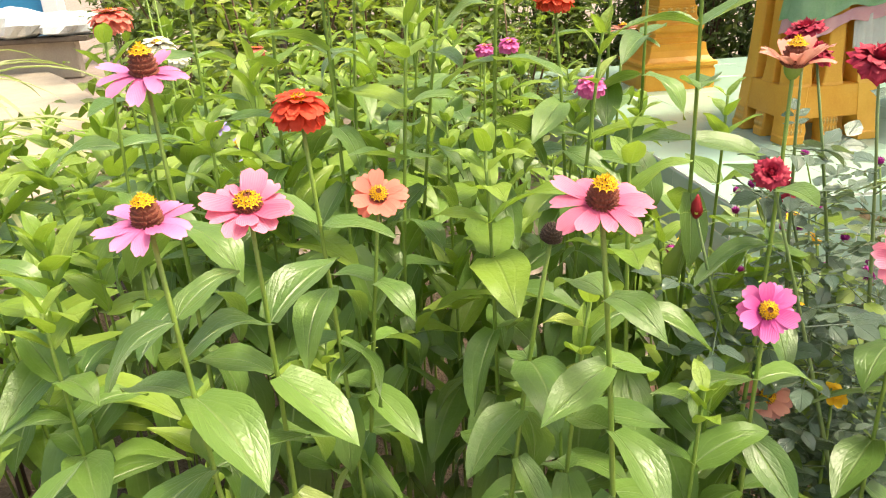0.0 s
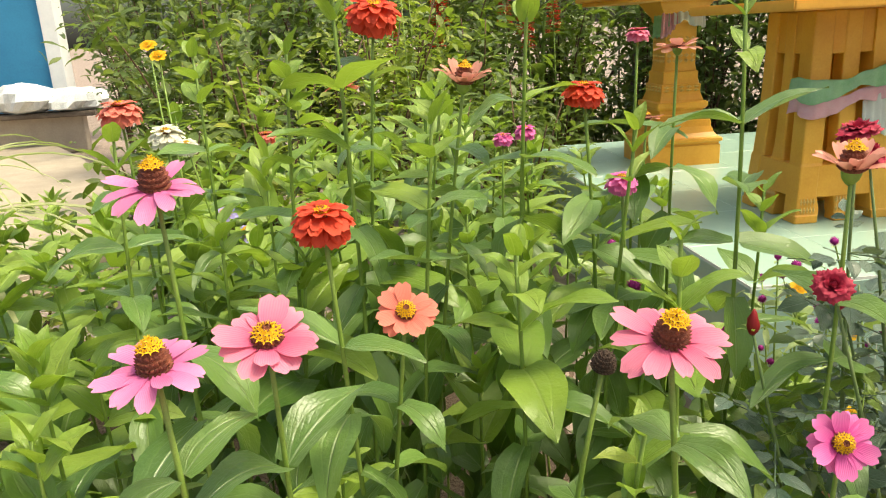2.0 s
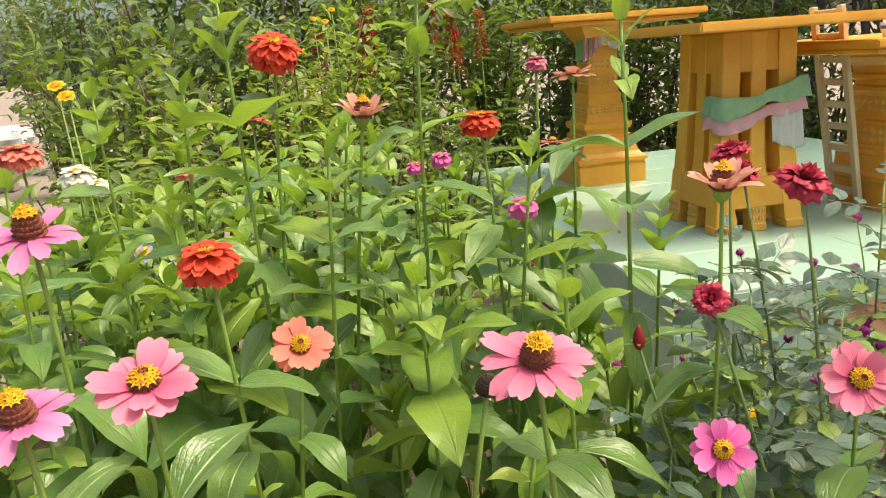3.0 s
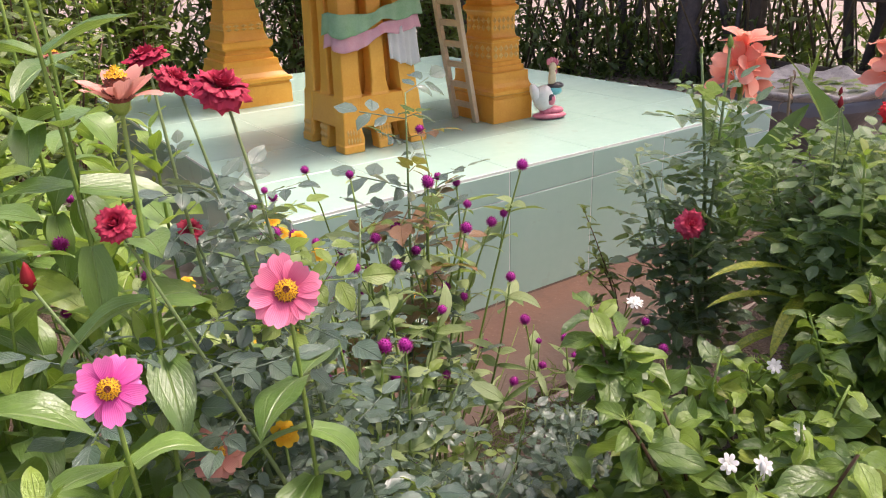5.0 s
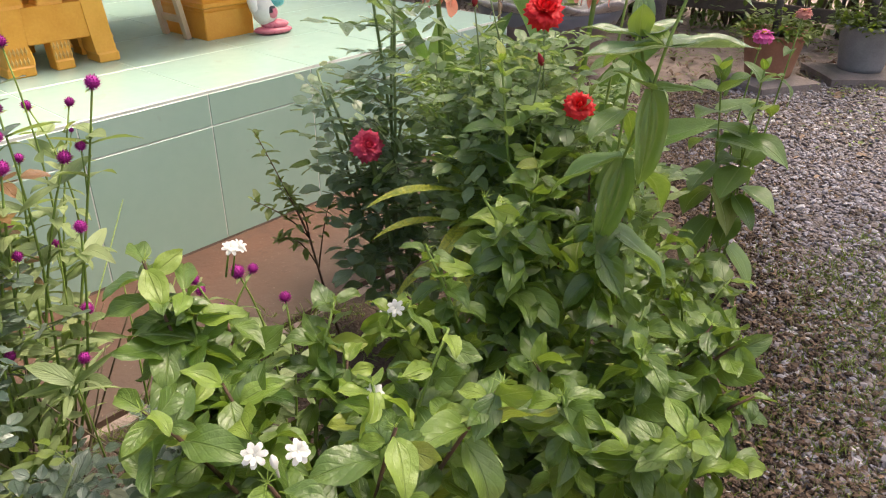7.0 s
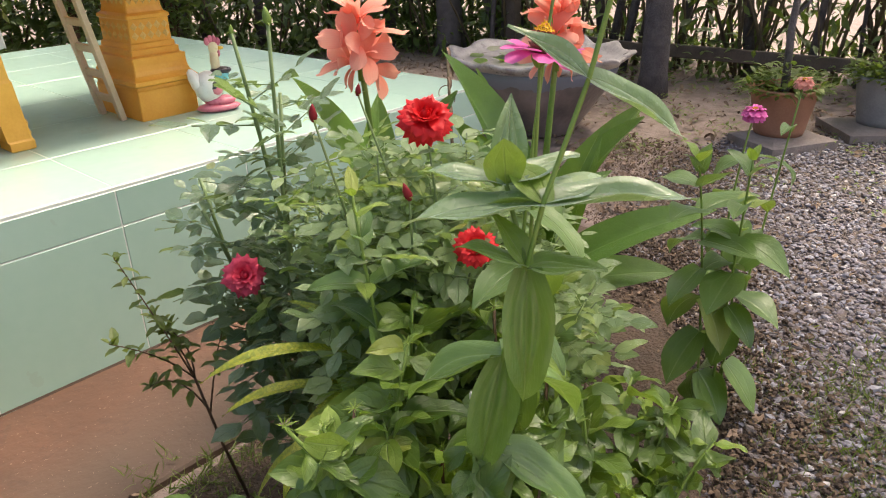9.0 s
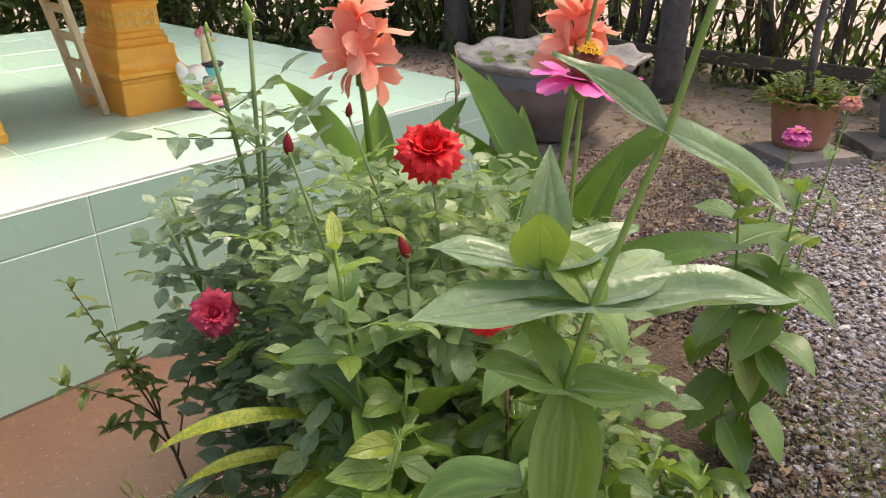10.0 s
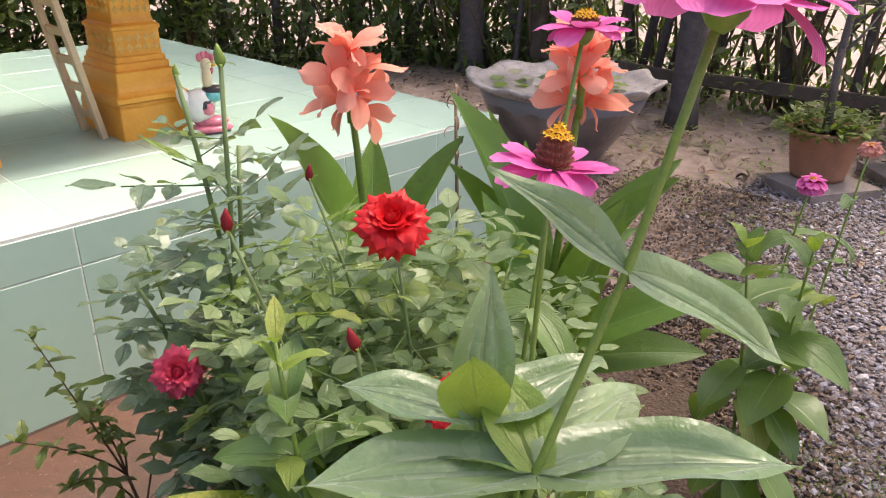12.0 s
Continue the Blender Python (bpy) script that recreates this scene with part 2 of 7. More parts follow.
def terra_mat():
    """Red-brown cement, worn, turning grey-brown in patches towards its outer edge."""
    m = Mat("terracotta_cement")
    pos = m.world_pos()
    n1, n2, n3 = m.noise(5.0, 6.0, pos), m.noise(45.0, 4.0, pos), m.noise(2.3, 5.0, pos)
    f = m.math("ADD", m.math("MULTIPLY", n1, 0.8), m.math("MULTIPLY", n2, 0.3), clamp=True)
    col = m.mix(m.math("MULTIPLY_ADD", m.math("SUBTRACT", f, 0.5), 1.7, 0.5, clamp=True), (0.055, 0.029, 0.020), (0.135, 0.064, 0.038))
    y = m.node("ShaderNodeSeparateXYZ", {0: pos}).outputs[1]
    edge_tone = m.math("MULTIPLY_ADD", y, -4.5, -0.85)
    edge_tone = m.math("ADD", edge_tone, m.math("MULTIPLY", m.math("SUBTRACT", n3, 0.5), 2.4), clamp=True)
    col = m.mix(m.math("MULTIPLY", edge_tone, 0.75), col, (0.085, 0.058, 0.042))
    specks = m.math("GREATER_THAN", m.noise(130.0, 2.0, pos), 0.70)
    col = m.mix(m.math("MULTIPLY", specks, 0.5), col, (0.30, 0.22, 0.17))
    stain = m.math("GREATER_THAN", m.noise(11.0, 5.0, pos, 0.7), 0.60)
    col = m.mix(m.math("MULTIPLY", stain, 0.35), col, (0.055, 0.032, 0.024))
    return m.finish(col, m.math("MULTIPLY_ADD", n1, 0.3, 0.45), bump=m.math("ADD", n2, n1), bump_strength=0.5, bump_dist=0.004)


M_TERRA = terra_mat()
M_SOIL = plain_mat("garden_soil", (0.030, 0.020, 0.014), (0.10, 0.066, 0.045), 9.0, 0.92, 0.9, 0.02, 9.0)
M_CLAYPOT = plain_mat("terracotta_pot", (0.26, 0.11, 0.065), (0.42, 0.21, 0.13), 14.0, 0.75, 0.3)
M_GREYPOT = plain_mat("grey_pot", (0.22, 0.23, 0.24), (0.36, 0.37, 0.38), 14.0, 0.7, 0.3)
M_BARK = plain_mat("grey_bark", (0.07, 0.06, 0.062), (0.19, 0.165, 0.16), 18.0, 0.9, 0.9, 0.01, 5.0)
M_WOOD = plain_mat("weathered_wood", (0.06, 0.045, 0.035), (0.17, 0.13, 0.10), 16.0, 0.85, 0.6, 0.005, 6.0)
M_CANE = plain_mat("dry_cane", (0.06, 0.045, 0.03), (0.24, 0.19, 0.115), 12.0, 0.8)
M_CONC = plain_mat("pale_concrete", (0.30, 0.245, 0.19), (0.44, 0.375, 0.30), 6.0, 0.85, 0.3, 0.004)
M_BLUEWALL = plain_mat("blue_painted_wall", (0.015, 0.16, 0.34), (0.03, 0.24, 0.45), 5.0, 0.6, 0.15)
M_WHITEPAINT = plain_mat("white_paint", (0.70, 0.72, 0.74), (0.82, 0.83, 0.84), 8.0, 0.55, 0.15)
M_PALECLOTH = plain_mat("white_cloth", (0.66, 0.63, 0.60), (0.78, 0.76, 0.74), 30.0, 0.85, 0.3, translucent=0.2)
M_PINKCLOTH = plain_mat("pink_cloth", (0.74, 0.30, 0.38), (0.82, 0.48, 0.53), 30.0, 0.85, 0.3, translucent=0.2)
M_GREENCLOTH = plain_mat("green_cloth", (0.20, 0.43, 0.20), (0.38, 0.58, 0.36), 30.0, 0.85, 0.3, translucent=0.2)
M_PORCELAIN = plain_mat("porcelain", (0.66, 0.66, 0.68), (0.78, 0.78, 0.80), 40.0, 0.25)


def pebble_mat():
    m = Mat("river_gravel")
    r = m.rand()
    col = m.ramp(r, ((0.0, (0.075, 0.055, 0.05)), (0.2, (0.125, 0.108, 0.108)), (0.35, (0.165, 0.135, 0.122)), (0.5, (0.172, 0.168, 0.205)), (0.65, (0.205, 0.172, 0.175)), (0.8, (0.24, 0.24, 0.285)), (0.94, (0.32, 0.315, 0.35)), (1.0, (0.56, 0.54, 0.53))))
    col = m.mix(m.math("MULTIPLY", m.noise(60.0, 3.0, m.world_pos()), 0.35), col, (0.20, 0.16, 0.14))
    return m.finish(col, 0.7, bump=m.noise(300.0, 2.0, m.world_pos()), bump_strength=0.2, bump_dist=0.002)


def ground_mat():
    m = Mat("packed_earth")
    pos = m.world_pos()
    a, b, c = m.noise(1.6, 5.0, pos), m.noise(14.0, 6.0, pos), m.noise(110.0, 3.0, pos)
    col = m.mix(m.math("MULTIPLY_ADD", m.math("SUBTRACT", b, 0.5), 2.0, 0.5, clamp=True), (0.185, 0.135, 0.115), (0.40, 0.315, 0.275))
    col = m.mix(m.math("MULTIPLY", a, 0.4), col, (0.25, 0.20, 0.165))
    return m.finish(col, 0.92, bump=m.math("ADD", b, m.math("MULTIPLY", c, 0.4)), bump_strength=0.6, bump_dist=0.02)


M_PEBBLE, M_GROUND = pebble_mat(), ground_mat()

# ---------------------------------------------------------------- building helpers
PLACE = {}


def thing(name, m, label, category, group="", kind=""):
    """An Empty at a thing's base, that carries its parts."""
    ob = new(name)
    ob.empty_display_size = 0.05
    ob.matrix_basis = m
    PLACE[ob] = m.copy()
    return tagged(ob, label, category, group, kind)


def part(name, mesh, material, parent, label="", m=None):
    """One mesh object (from a mesh or a bmesh) under a thing or a part; m is its pose in the world."""
    if isinstance(mesh, bmesh.types.BMesh):
        me = bpy.data.meshes.new(name)
        mesh.to_mesh(me)
        mesh.free()
        mesh = me
    if material is not None and not mesh.materials:
        mesh.materials.append(material)
    ob = new(name, mesh)
    w = m if m is not None else Matrix()
    if parent is not None:
        ob.parent = parent
        ob.matrix_basis = PLACE[parent].inverted() @ w
    else:
        ob.matrix_basis = w
    PLACE[ob] = w.copy()
    return tagged(ob, label)


def raw_mesh(name, verts, faces, uvs=None, material=None, smooth=True):
    me = bpy.data.meshes.new(name)
    me.from_pydata([tuple(v) for v in verts], [], faces)
    if uvs is not None:
        layer = me.uv_layers.new(name="UVMap")
        idx = np.empty(len(me.loops), dtype=np.int32)
        me.loops.foreach_get("vertex_index", idx)
        layer.data.foreach_set("uv", np.asarray(uvs, dtype=np.float32)[idx].ravel())
    if smooth:
        me.polygons.foreach_set("use_smooth", [True] * len(me.polygons))
    if material is not None:
        me.materials.append(material)
    me.update()
    return me


def joined(name, template, mats, material, smooth=True):
    """One mesh out of many copies of a template (verts, faces, uvs)."""
    V, F, U = template
    V = np.asarray(V, dtype=np.float64)
    H4 = np.hstack([V, np.ones((len(V), 1))])
    A = np.array([np.array(m) for m in mats])
    allv = np.einsum("nij,kj->nki", A, H4)[..., :3].reshape(-1, 3)
    faces = []
    for i in range(len(mats)):
        o = i * len(V)
        faces.extend([tuple(k + o for k in f) for f in F])
    uv = np.tile(np.asarray(U), (len(mats), 1)) if U is not None else None
    return raw_mesh(name, allv.tolist(), faces, uv, material, smooth)


def aim(origin, along, up=(0, 0, 1), s=1.0, sx=None):
    """A pose at origin with +y along a direction and +z towards up."""
    y = Vector(along).normalized()
    x = y.cross(Vector(up))
    if x.length < 1e-4:
        x = y.cross(Vector((1, 0, 0.1)))
    x.normalize()
    z = x.cross(y)
    m = Matrix((x, y, z)).transposed().to_4x4()
    return Matrix.Translation(origin) @ m @ Matrix.Diagonal((sx or s, s, s, 1))


def leaf_template(length, width, widest=0.4, point=1.0, base=0.0, fold=0.2, droop=0.4, wavy=0.0, nv=7, nu=4, ph=0.0, teeth=0.0, ridge=0.0):
    """A leaf blade from the origin along +y: its vertices, faces and uvs. droop: radians by which it bends down; ridge: depth of three long grooves."""
    V, U, F = [], [], []
    for j in range(nv + 1):
        v = j / nv
        if v < widest:
            w = base + (1 - base) * math.sin(v / widest * math.pi / 2)
        else:
            w = math.cos((v - widest) / (1 - widest) * math.pi / 2) ** point
        w = max(w, 0.02) * width / 2
        if teeth and 0 < j < nv:
            w *= 1 + teeth * (1 if j % 2 else -1)
        a = droop * v
        y = length * (math.sin(a) / droop if abs(droop) > 1e-3 else v)
        z = -length * ((1 - math.cos(a)) / droop if abs(droop) > 1e-3 else 0)
        for i in range(nu + 1):
            u = i / nu - 0.5
            x = 2 * u * w
            dz = abs(u) * 2 * w * fold + wavy * width * math.sin(9 * v + ph + (2.0 if u > 0 else 0)) * abs(u) * 2
            if ridge:
                bow = 0.24 * math.sin(math.pi * v ** 0.7)
                dz -= ridge * width * math.sin(math.pi * min(1.0, v * 1.15)) * (math.exp(-((abs(u) - bow) / 0.085) ** 2) + 0.8 * math.exp(-(u / 0.06) ** 2))
            V.append((x * math.cos(fold), y + dz * math.sin(a), z + dz * math.cos(a)))
            U.append((i / nu, v))
    for j in range(nv):
        for i in range(nu):
            p = j * (nu + 1) + i
            F.append((p, p + 1, p + nu + 2, p + nu + 1))
    return V, F, U


def tube(points, radii, n=6, name="stem", material=None):
    """A round stem through points, as a mesh in world space."""
    pts = [Vector(p) for p in points]
    V, F = [], []
    for k, p in enumerate(pts):
        d = (pts[min(k + 1, len(pts) - 1)] - pts[max(k - 1, 0)]).normalized()
        x = d.cross(Vector((0.3, 1, 0.2))).normalized()
        y = d.cross(x)
        r = radii[k] if isinstance(radii, (list, tuple)) else radii
        for i in range(n):
            a = 2 * math.pi * i / n
            V.append(p + (x * math.cos(a) + y * math.sin(a)) * r)
    for k in range(len(pts) - 1):
        for i in range(n):
            F.append((k * n + i, k * n + (i + 1) % n, (k + 1) * n + (i + 1) % n, (k + 1) * n + i))
    F.append(tuple(range(n))[::-1])
    F.append(tuple((len(pts) - 1) * n + i for i in range(n)))
    return raw_mesh(name, V, F, None, material)


def merge(templates):
    """Several (verts, faces, uvs) in one."""
    V, F, U = [], [], []
    for v, f, u in templates:
        o = len(V)
        V += [tuple(p) for p in v]
        F += [tuple(k + o for k in q) for q in f]
        U += list(u) if u is not None else [(0.5, 0.5)] * len(v)
    return V, F, U


def moved(template, m):
    V, F, U = template
    return [m @ Vector(v) for v in V], F, U


def box_bm(x0, x1, y0, y1, z0, z1, bevel=0.003, seg=1):
    bm = bmesh.new()
    bmesh.ops.create_cube(bm, size=1.0)
    for v in bm.verts:
        v.co = ((x0 + x1) / 2 + v.co.x * (x1 - x0), (y0 + y1) / 2 + v.co.y * (y1 - y0), (z0 + z1) / 2 + v.co.z * (z1 - z0))
    if bevel:
        bmesh.ops.bevel(bm, geom=bm.edges[:], offset=bevel, segments=seg, affect="EDGES")
    return bm


def lathe_t(profile, n=24, square=False, frill=0.0, waves=8):
    """A turned shape from (radius, z) rows; square: four-sided, with the radius as half the width."""
    V, F, U = [], [], []
    for k, (r, z) in enumerate(profile):
        for i in range(n):
            a = 2 * math.pi * (i + 0.5) / n
            f = 1.0
            if square:
                c, s = math.cos(a), math.sin(a)
                f = 1 / max(abs(c), abs(s))
                f = min(f, 1.37)
            fr = frill * math.sin(waves * a) * (k / (len(profile) - 1)) ** 6 if frill else 0.0
            V.append((r * f * math.cos(a) * (1 + fr), r * f * math.sin(a) * (1 + fr), z + fr * 0.3))
            U.append((i / n, k / len(profile)))
    for k in range(len(profile) - 1):
        for i in range(n):
            F.append((k * n + i, k * n + (i + 1) % n, (k + 1) * n + (i + 1) % n, (k + 1) * n + i))
    F.append(tuple(range(n))[::-1])
    F.append(tuple((len(profile) - 1) * n + i for i in range(n)))
    return V, F, U


# ---------------------------------------------------------------- ground
def sheet(name, outline, z, material, label, category, noise_amp=0.0):
    bm = bmesh.new()
    bm.faces.new([bm.verts.new((x, y, z)) for x, y in outline])
    return tagged(part(name, bm, material, None), label, category, kind="structure")


def ground():
    n, V, F = 120, [], []
    for j in range(n + 1):
        for i in range(n + 1):
            # dense near the garden, wide towards the horizon
            fx, fy = (i / n * 2 - 1), (j / n * 2 - 1)
            x, y = 5 * fx + 900 * fx ** 9, 5 * fy + 900 * fy ** 9
            near = math.exp(-(x * x + y * y) / 60)
            V.append((x, y, -0.012 + near * 0.012 * noise.noise((x * 2.1, y * 2.1, 0.0))))
    for j in range(n):
        for i in range(n):
            p = j * (n + 1) + i
            F.append((p, p + 1, p + n + 2, p + n + 1))
    me = raw_mesh("ground", V, F, None, M_GROUND)
    tagged(part("ground", me, None, None), "brown packed earth ground with fallen leaves", "ground", kind="structure")


ground()
H = 0.505
X0, X1, Y1 = -0.80, 1.54, 2.62
STRIP = -0.535

def gravel_left(x):
    """The bed's edge: y below which gravel lies, for a given x."""
    pts = ((-0.6, -2.9), (0.0, -1.74), (0.35, -1.60), (0.70, -1.42), (1.07, -1.16), (1.42, -0.93), (1.8, -0.74), (2.4, -0.52), (3.0, -0.50), (3.4, -0.95), (3.8, -1.45))
    for (xa, ya), (xb, yb) in zip(pts, pts[1:]):
        if xa <= x <= xb:
            return ya + (yb - ya) * (x - xa) / (xb - xa)
    return -9.0


# garden bed: a slightly mounded sheet of dark soil in front of the paved strip
def soil_bed():
    nx, ny, V, F = 70, 34, [], []
    for j in range(ny + 1):
        for i in range(nx + 1):
            x = -4.2 + 5.75 * i / nx + (0.35 * noise.noise((j * 0.25, 0.0, 9.0)) if i == 0 else 0.0)
            y0, y1 = max(-1.75 + 0.25 * noise.noise((x * 1.3, 0.0, 4.0)), gravel_left(x) + 0.02), (STRIP if x > X0 - 0.5 else 1.2 + 0.3 * noise.noise((x * 1.5, 2.0, 4.0)))
            y = y0 + (y1 - y0) * j / ny
            e = min(i, nx - i, j * 2, (ny - j) * 2) / 6
            V.append((x, y, -0.02 + 0.045 * min(1, e) + 0.012 * noise.noise((x * 7, y * 7, 3))))
    for j in range(ny):
        for i in range(nx):
            p = j * (nx + 1) + i
            F.append((p, p + 1, p + nx + 2, p + nx + 1))
    tagged(part("soil_bed", raw_mesh("soil_bed", V, F, None, M_SOIL), None, None), "dark crumbly soil of the flower bed", "soil", kind="structure")


soil_bed()
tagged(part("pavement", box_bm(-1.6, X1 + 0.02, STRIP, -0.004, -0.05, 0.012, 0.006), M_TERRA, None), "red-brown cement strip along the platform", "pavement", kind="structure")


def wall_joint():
    """A ragged dark strip that draws the shaded joint between the strip and the tiled wall."""
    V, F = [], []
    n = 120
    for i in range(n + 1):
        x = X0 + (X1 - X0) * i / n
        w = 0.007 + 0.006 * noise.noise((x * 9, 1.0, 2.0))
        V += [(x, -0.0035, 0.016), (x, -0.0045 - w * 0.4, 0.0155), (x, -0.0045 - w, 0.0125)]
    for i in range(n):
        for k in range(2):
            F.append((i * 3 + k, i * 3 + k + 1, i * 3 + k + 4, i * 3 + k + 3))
    tagged(part("trim", raw_mesh("trim", V, F, None, M_BLACKHEAD), None, None), "dark strip drawn for the shadow gap along the wall foot", "joint", kind="structure")


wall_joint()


# ---------------------------------------------------------------- platform and its shrines
def platform():
    top = thing("platform", pose(0, 0, 0), "raised platform clad in pale mint green tiles", "platform")
    part("core", box_bm(X0 - 0.0015, X1 + 0.0015, -0.0015, Y1 - 0.002, -0.02, H + 0.0015, 0), M_GROUT, top, "white grout between the tiles")
    meshes = {}

    def tile(sx, sy, sz, x, y, z):
        key = (round(sx, 3), round(sy, 3), round(sz, 3))
        if key not in meshes:
            bm = box_bm(-sx / 2, sx / 2, -sy / 2, sy / 2, -sz / 2, sz / 2, 0.0018)
            meshes[key] = bpy.data.meshes.new("tile")
            bm.to_mesh(meshes[key])
            bm.free()
            meshes[key].materials.append(M_TILE)
        part("tile", meshes[key], None, top, "", pose(x, y, z))

    g = 0.0028
    wx = 0.4033
    cols = [(X0 + wx * i, min(X0 + wx * (i + 1), X1)) for i in range(6)]
    rows = [(0.4 * k, min(0.4 * k + 0.4, Y1)) for k in range(7)]
    for y0, y1 in rows:
        for xa, xb in cols:
            tile(xb - xa - 0.0012, y1 - y0 - 0.0012, 0.012, (xa + xb) / 2, (y0 + y1) / 2, H - 0.006 + 0.003)
    for z0, z1 in ((0.002, 0.397), (0.397, H - 0.006)):
        for xa, xb in cols:
            tile(xb - xa - g, 0.012, z1 - z0 - g, (xa + xb) / 2, 0.003, (z0 + z1) / 2)
        for y0, y1 in rows:
            for x in (X0 + 0.003, X1 - 0.003):
                tile(0.012, y1 - y0 - g, z1 - z0 - g, x, (y0 + y1) / 2 + 0.004, (z0 + z1) / 2)


platform()


def square_moulding(rows, hx, hy, soft=0.0035):
    """A four-sided moulded shaft with crisp, slightly worn corners: rows of (share of the half width, height)."""
    V, F, U = [], [], []
    for k, z in rows:
        x, y = hx * k, hy * k
        ring = ((-x + soft, -y), (x - soft, -y), (x, -y + soft), (x, y - soft), (x - soft, y), (-x + soft, y), (-x, y - soft), (-x, -y + soft))
        V += [(p, q, z) for p, q in ring]
        U += [(i / 8, z) for i in range(8)]
    for k in range(len(rows) - 1):
        for i in range(8):
            F.append((k * 8 + i, k * 8 + (i + 1) % 8, k * 8 + 8 + (i + 1) % 8, k * 8 + 8 + i))
    F.append(tuple(range(8))[::-1])
    F.append(tuple((len(rows) - 1) * 8 + i for i in range(8)))
    return V, F, U


def ornament(face_w, h, depth=0.008):
    """A band of raised diamonds and leaves for one face of a pillar, in the x-z plane."""
    bits = []
    n = 5
    for k in range(n):
        for row in range(2):
            cx, cz = (k - (n - 1) / 2) * face_w / n, (row - 0.5) * h * 0.5
            a, b = face_w / n * 0.46, h * 0.24
            V = [(cx - a, 0, cz), (cx, 0, cz - b), (cx + a, 0, cz), (cx, 0, cz + b), (cx, -depth, cz)]
            bits.append((V, [(0, 1, 4), (1, 2, 4), (2, 3, 4), (3, 0, 4)], None))
    return merge(bits)


def cloth_wrap(parent, cx, cy, half, bands, label, seed):
    """Strips of cloth hung round a pillar, each a thin pleated sheet. A band: paint, from and to along the outline
    (0 left-back, 1 left-front corner, 2 right-front corner, 3 right-back), upper and lower edge, and the drop of
    the folded point that hangs in front."""
    r = random.Random(seed)
    for k, (mat, a0, a1, z1, z0, drop) in enumerate(bands):
        V, F = [], []
        nu, nv = 46, 8
        for j in range(nv + 1):
            for i in range(nu + 1):
                s = a0 + (a1 - a0) * i / nu
                fold = 0.006 * (1 + math.sin(i * 1.15 + k)) + 0.004 * (1 + math.sin(i * 0.47 + seed))
                off = half + 0.006 + 0.004 * k + fold * (0.35 + 0.65 * j / nv)
                if s < 1:
                    x, y = -off, half - 2 * half * s
                elif s < 2:
                    x, y = -off + 2 * off * (s - 1), -off
                else:
                    x, y = off, -off + 2 * half * (s - 2)
                pinch = 0.35 + 0.65 * min(1.0, abs(s - 1.45) / 0.45)
                rise = 0.05 * (s - 1.45)
                sag = 0.018 * math.sin(math.pi * i / nu) + 0.006 * math.sin(i * 0.6 + seed)
                point = drop * max(0.0, 1 - abs(s - 1.22) / 0.30)
                V.append((cx + x, cy + y, z1 + rise - (1 - pinch) * (z1 - z0) * 0.5 - ((z1 - z0) * pinch + point) * (j / nv) - sag * (0.5 + 0.5 * j / nv) - point * 0.35 * (k > 0) * (1 - j / nv)))
        for j in range(nv):
            for i in range(nu):
                p = j * (nu + 1) + i
                F.append((p, p + 1, p + nu + 2, p + nu + 1))
        ob = part("cloth", raw_mesh("cloth", V, F, None, mat), None, parent, label)
        mod = ob.modifiers.new("thickness", "SOLIDIFY")
        mod.thickness = 0.0012


# shares of the half width and heights of the two pillars' mouldings
FRONT_PILLAR = ((1.0, 0.0), (1.0, 0.100), (0.975, 0.104), (0.975, 0.113), (1.09, 0.121), (1.09, 0.135), (1.02, 0.141), (0.96, 0.150), (0.92, 0.164), (0.905, 0.180), (0.905, 0.208),
                (0.80, 0.212), (0.80, 0.232), (0.74, 0.235), (0.74, 0.250), (0.685, 0.254), (0.685, 0.328), (0.72, 0.332), (0.72, 0.342), (0.62, 0.350), (0.585, 0.368), (0.585, 0.440),
                (0.61, 0.452), (0.68, 0.460), (0.68, 0.474), (0.60, 0.482), (0.60, 0.500), (0.71, 0.507), (0.71, 0.522), (0.63, 0.530), (0.67, 0.556), (0.80, 0.582), (0.84, 0.590), (0.84, 0.604), (0.98, 0.622), (1.02, 0.640))
REAR_PILLAR = ((1.0, 0.0), (1.0, 0.098), (0.97, 0.102), (0.97, 0.110), (1.04, 0.118), (1.04, 0.132), (0.95, 0.140), (0.86, 0.160), (0.80, 0.190), (0.785, 0.222), (0.70, 0.226), (0.70, 0.250), (0.64, 0.254), (0.62, 0.272),
               (0.70, 0.284), (0.72, 0.292), (0.72, 0.312), (0.63, 0.318), (0.58, 0.345), (0.56, 0.360), (0.56, 0.400), (0.52, 0.404), (0.50, 0.430), (0.50, 0.462), (0.46, 0.466), (0.435, 0.500), (0.435, 0.700),
               (0.48, 0.710), (0.48, 0.725), (0.56, 0.745), (0.72, 0.790), (0.80, 0.825))


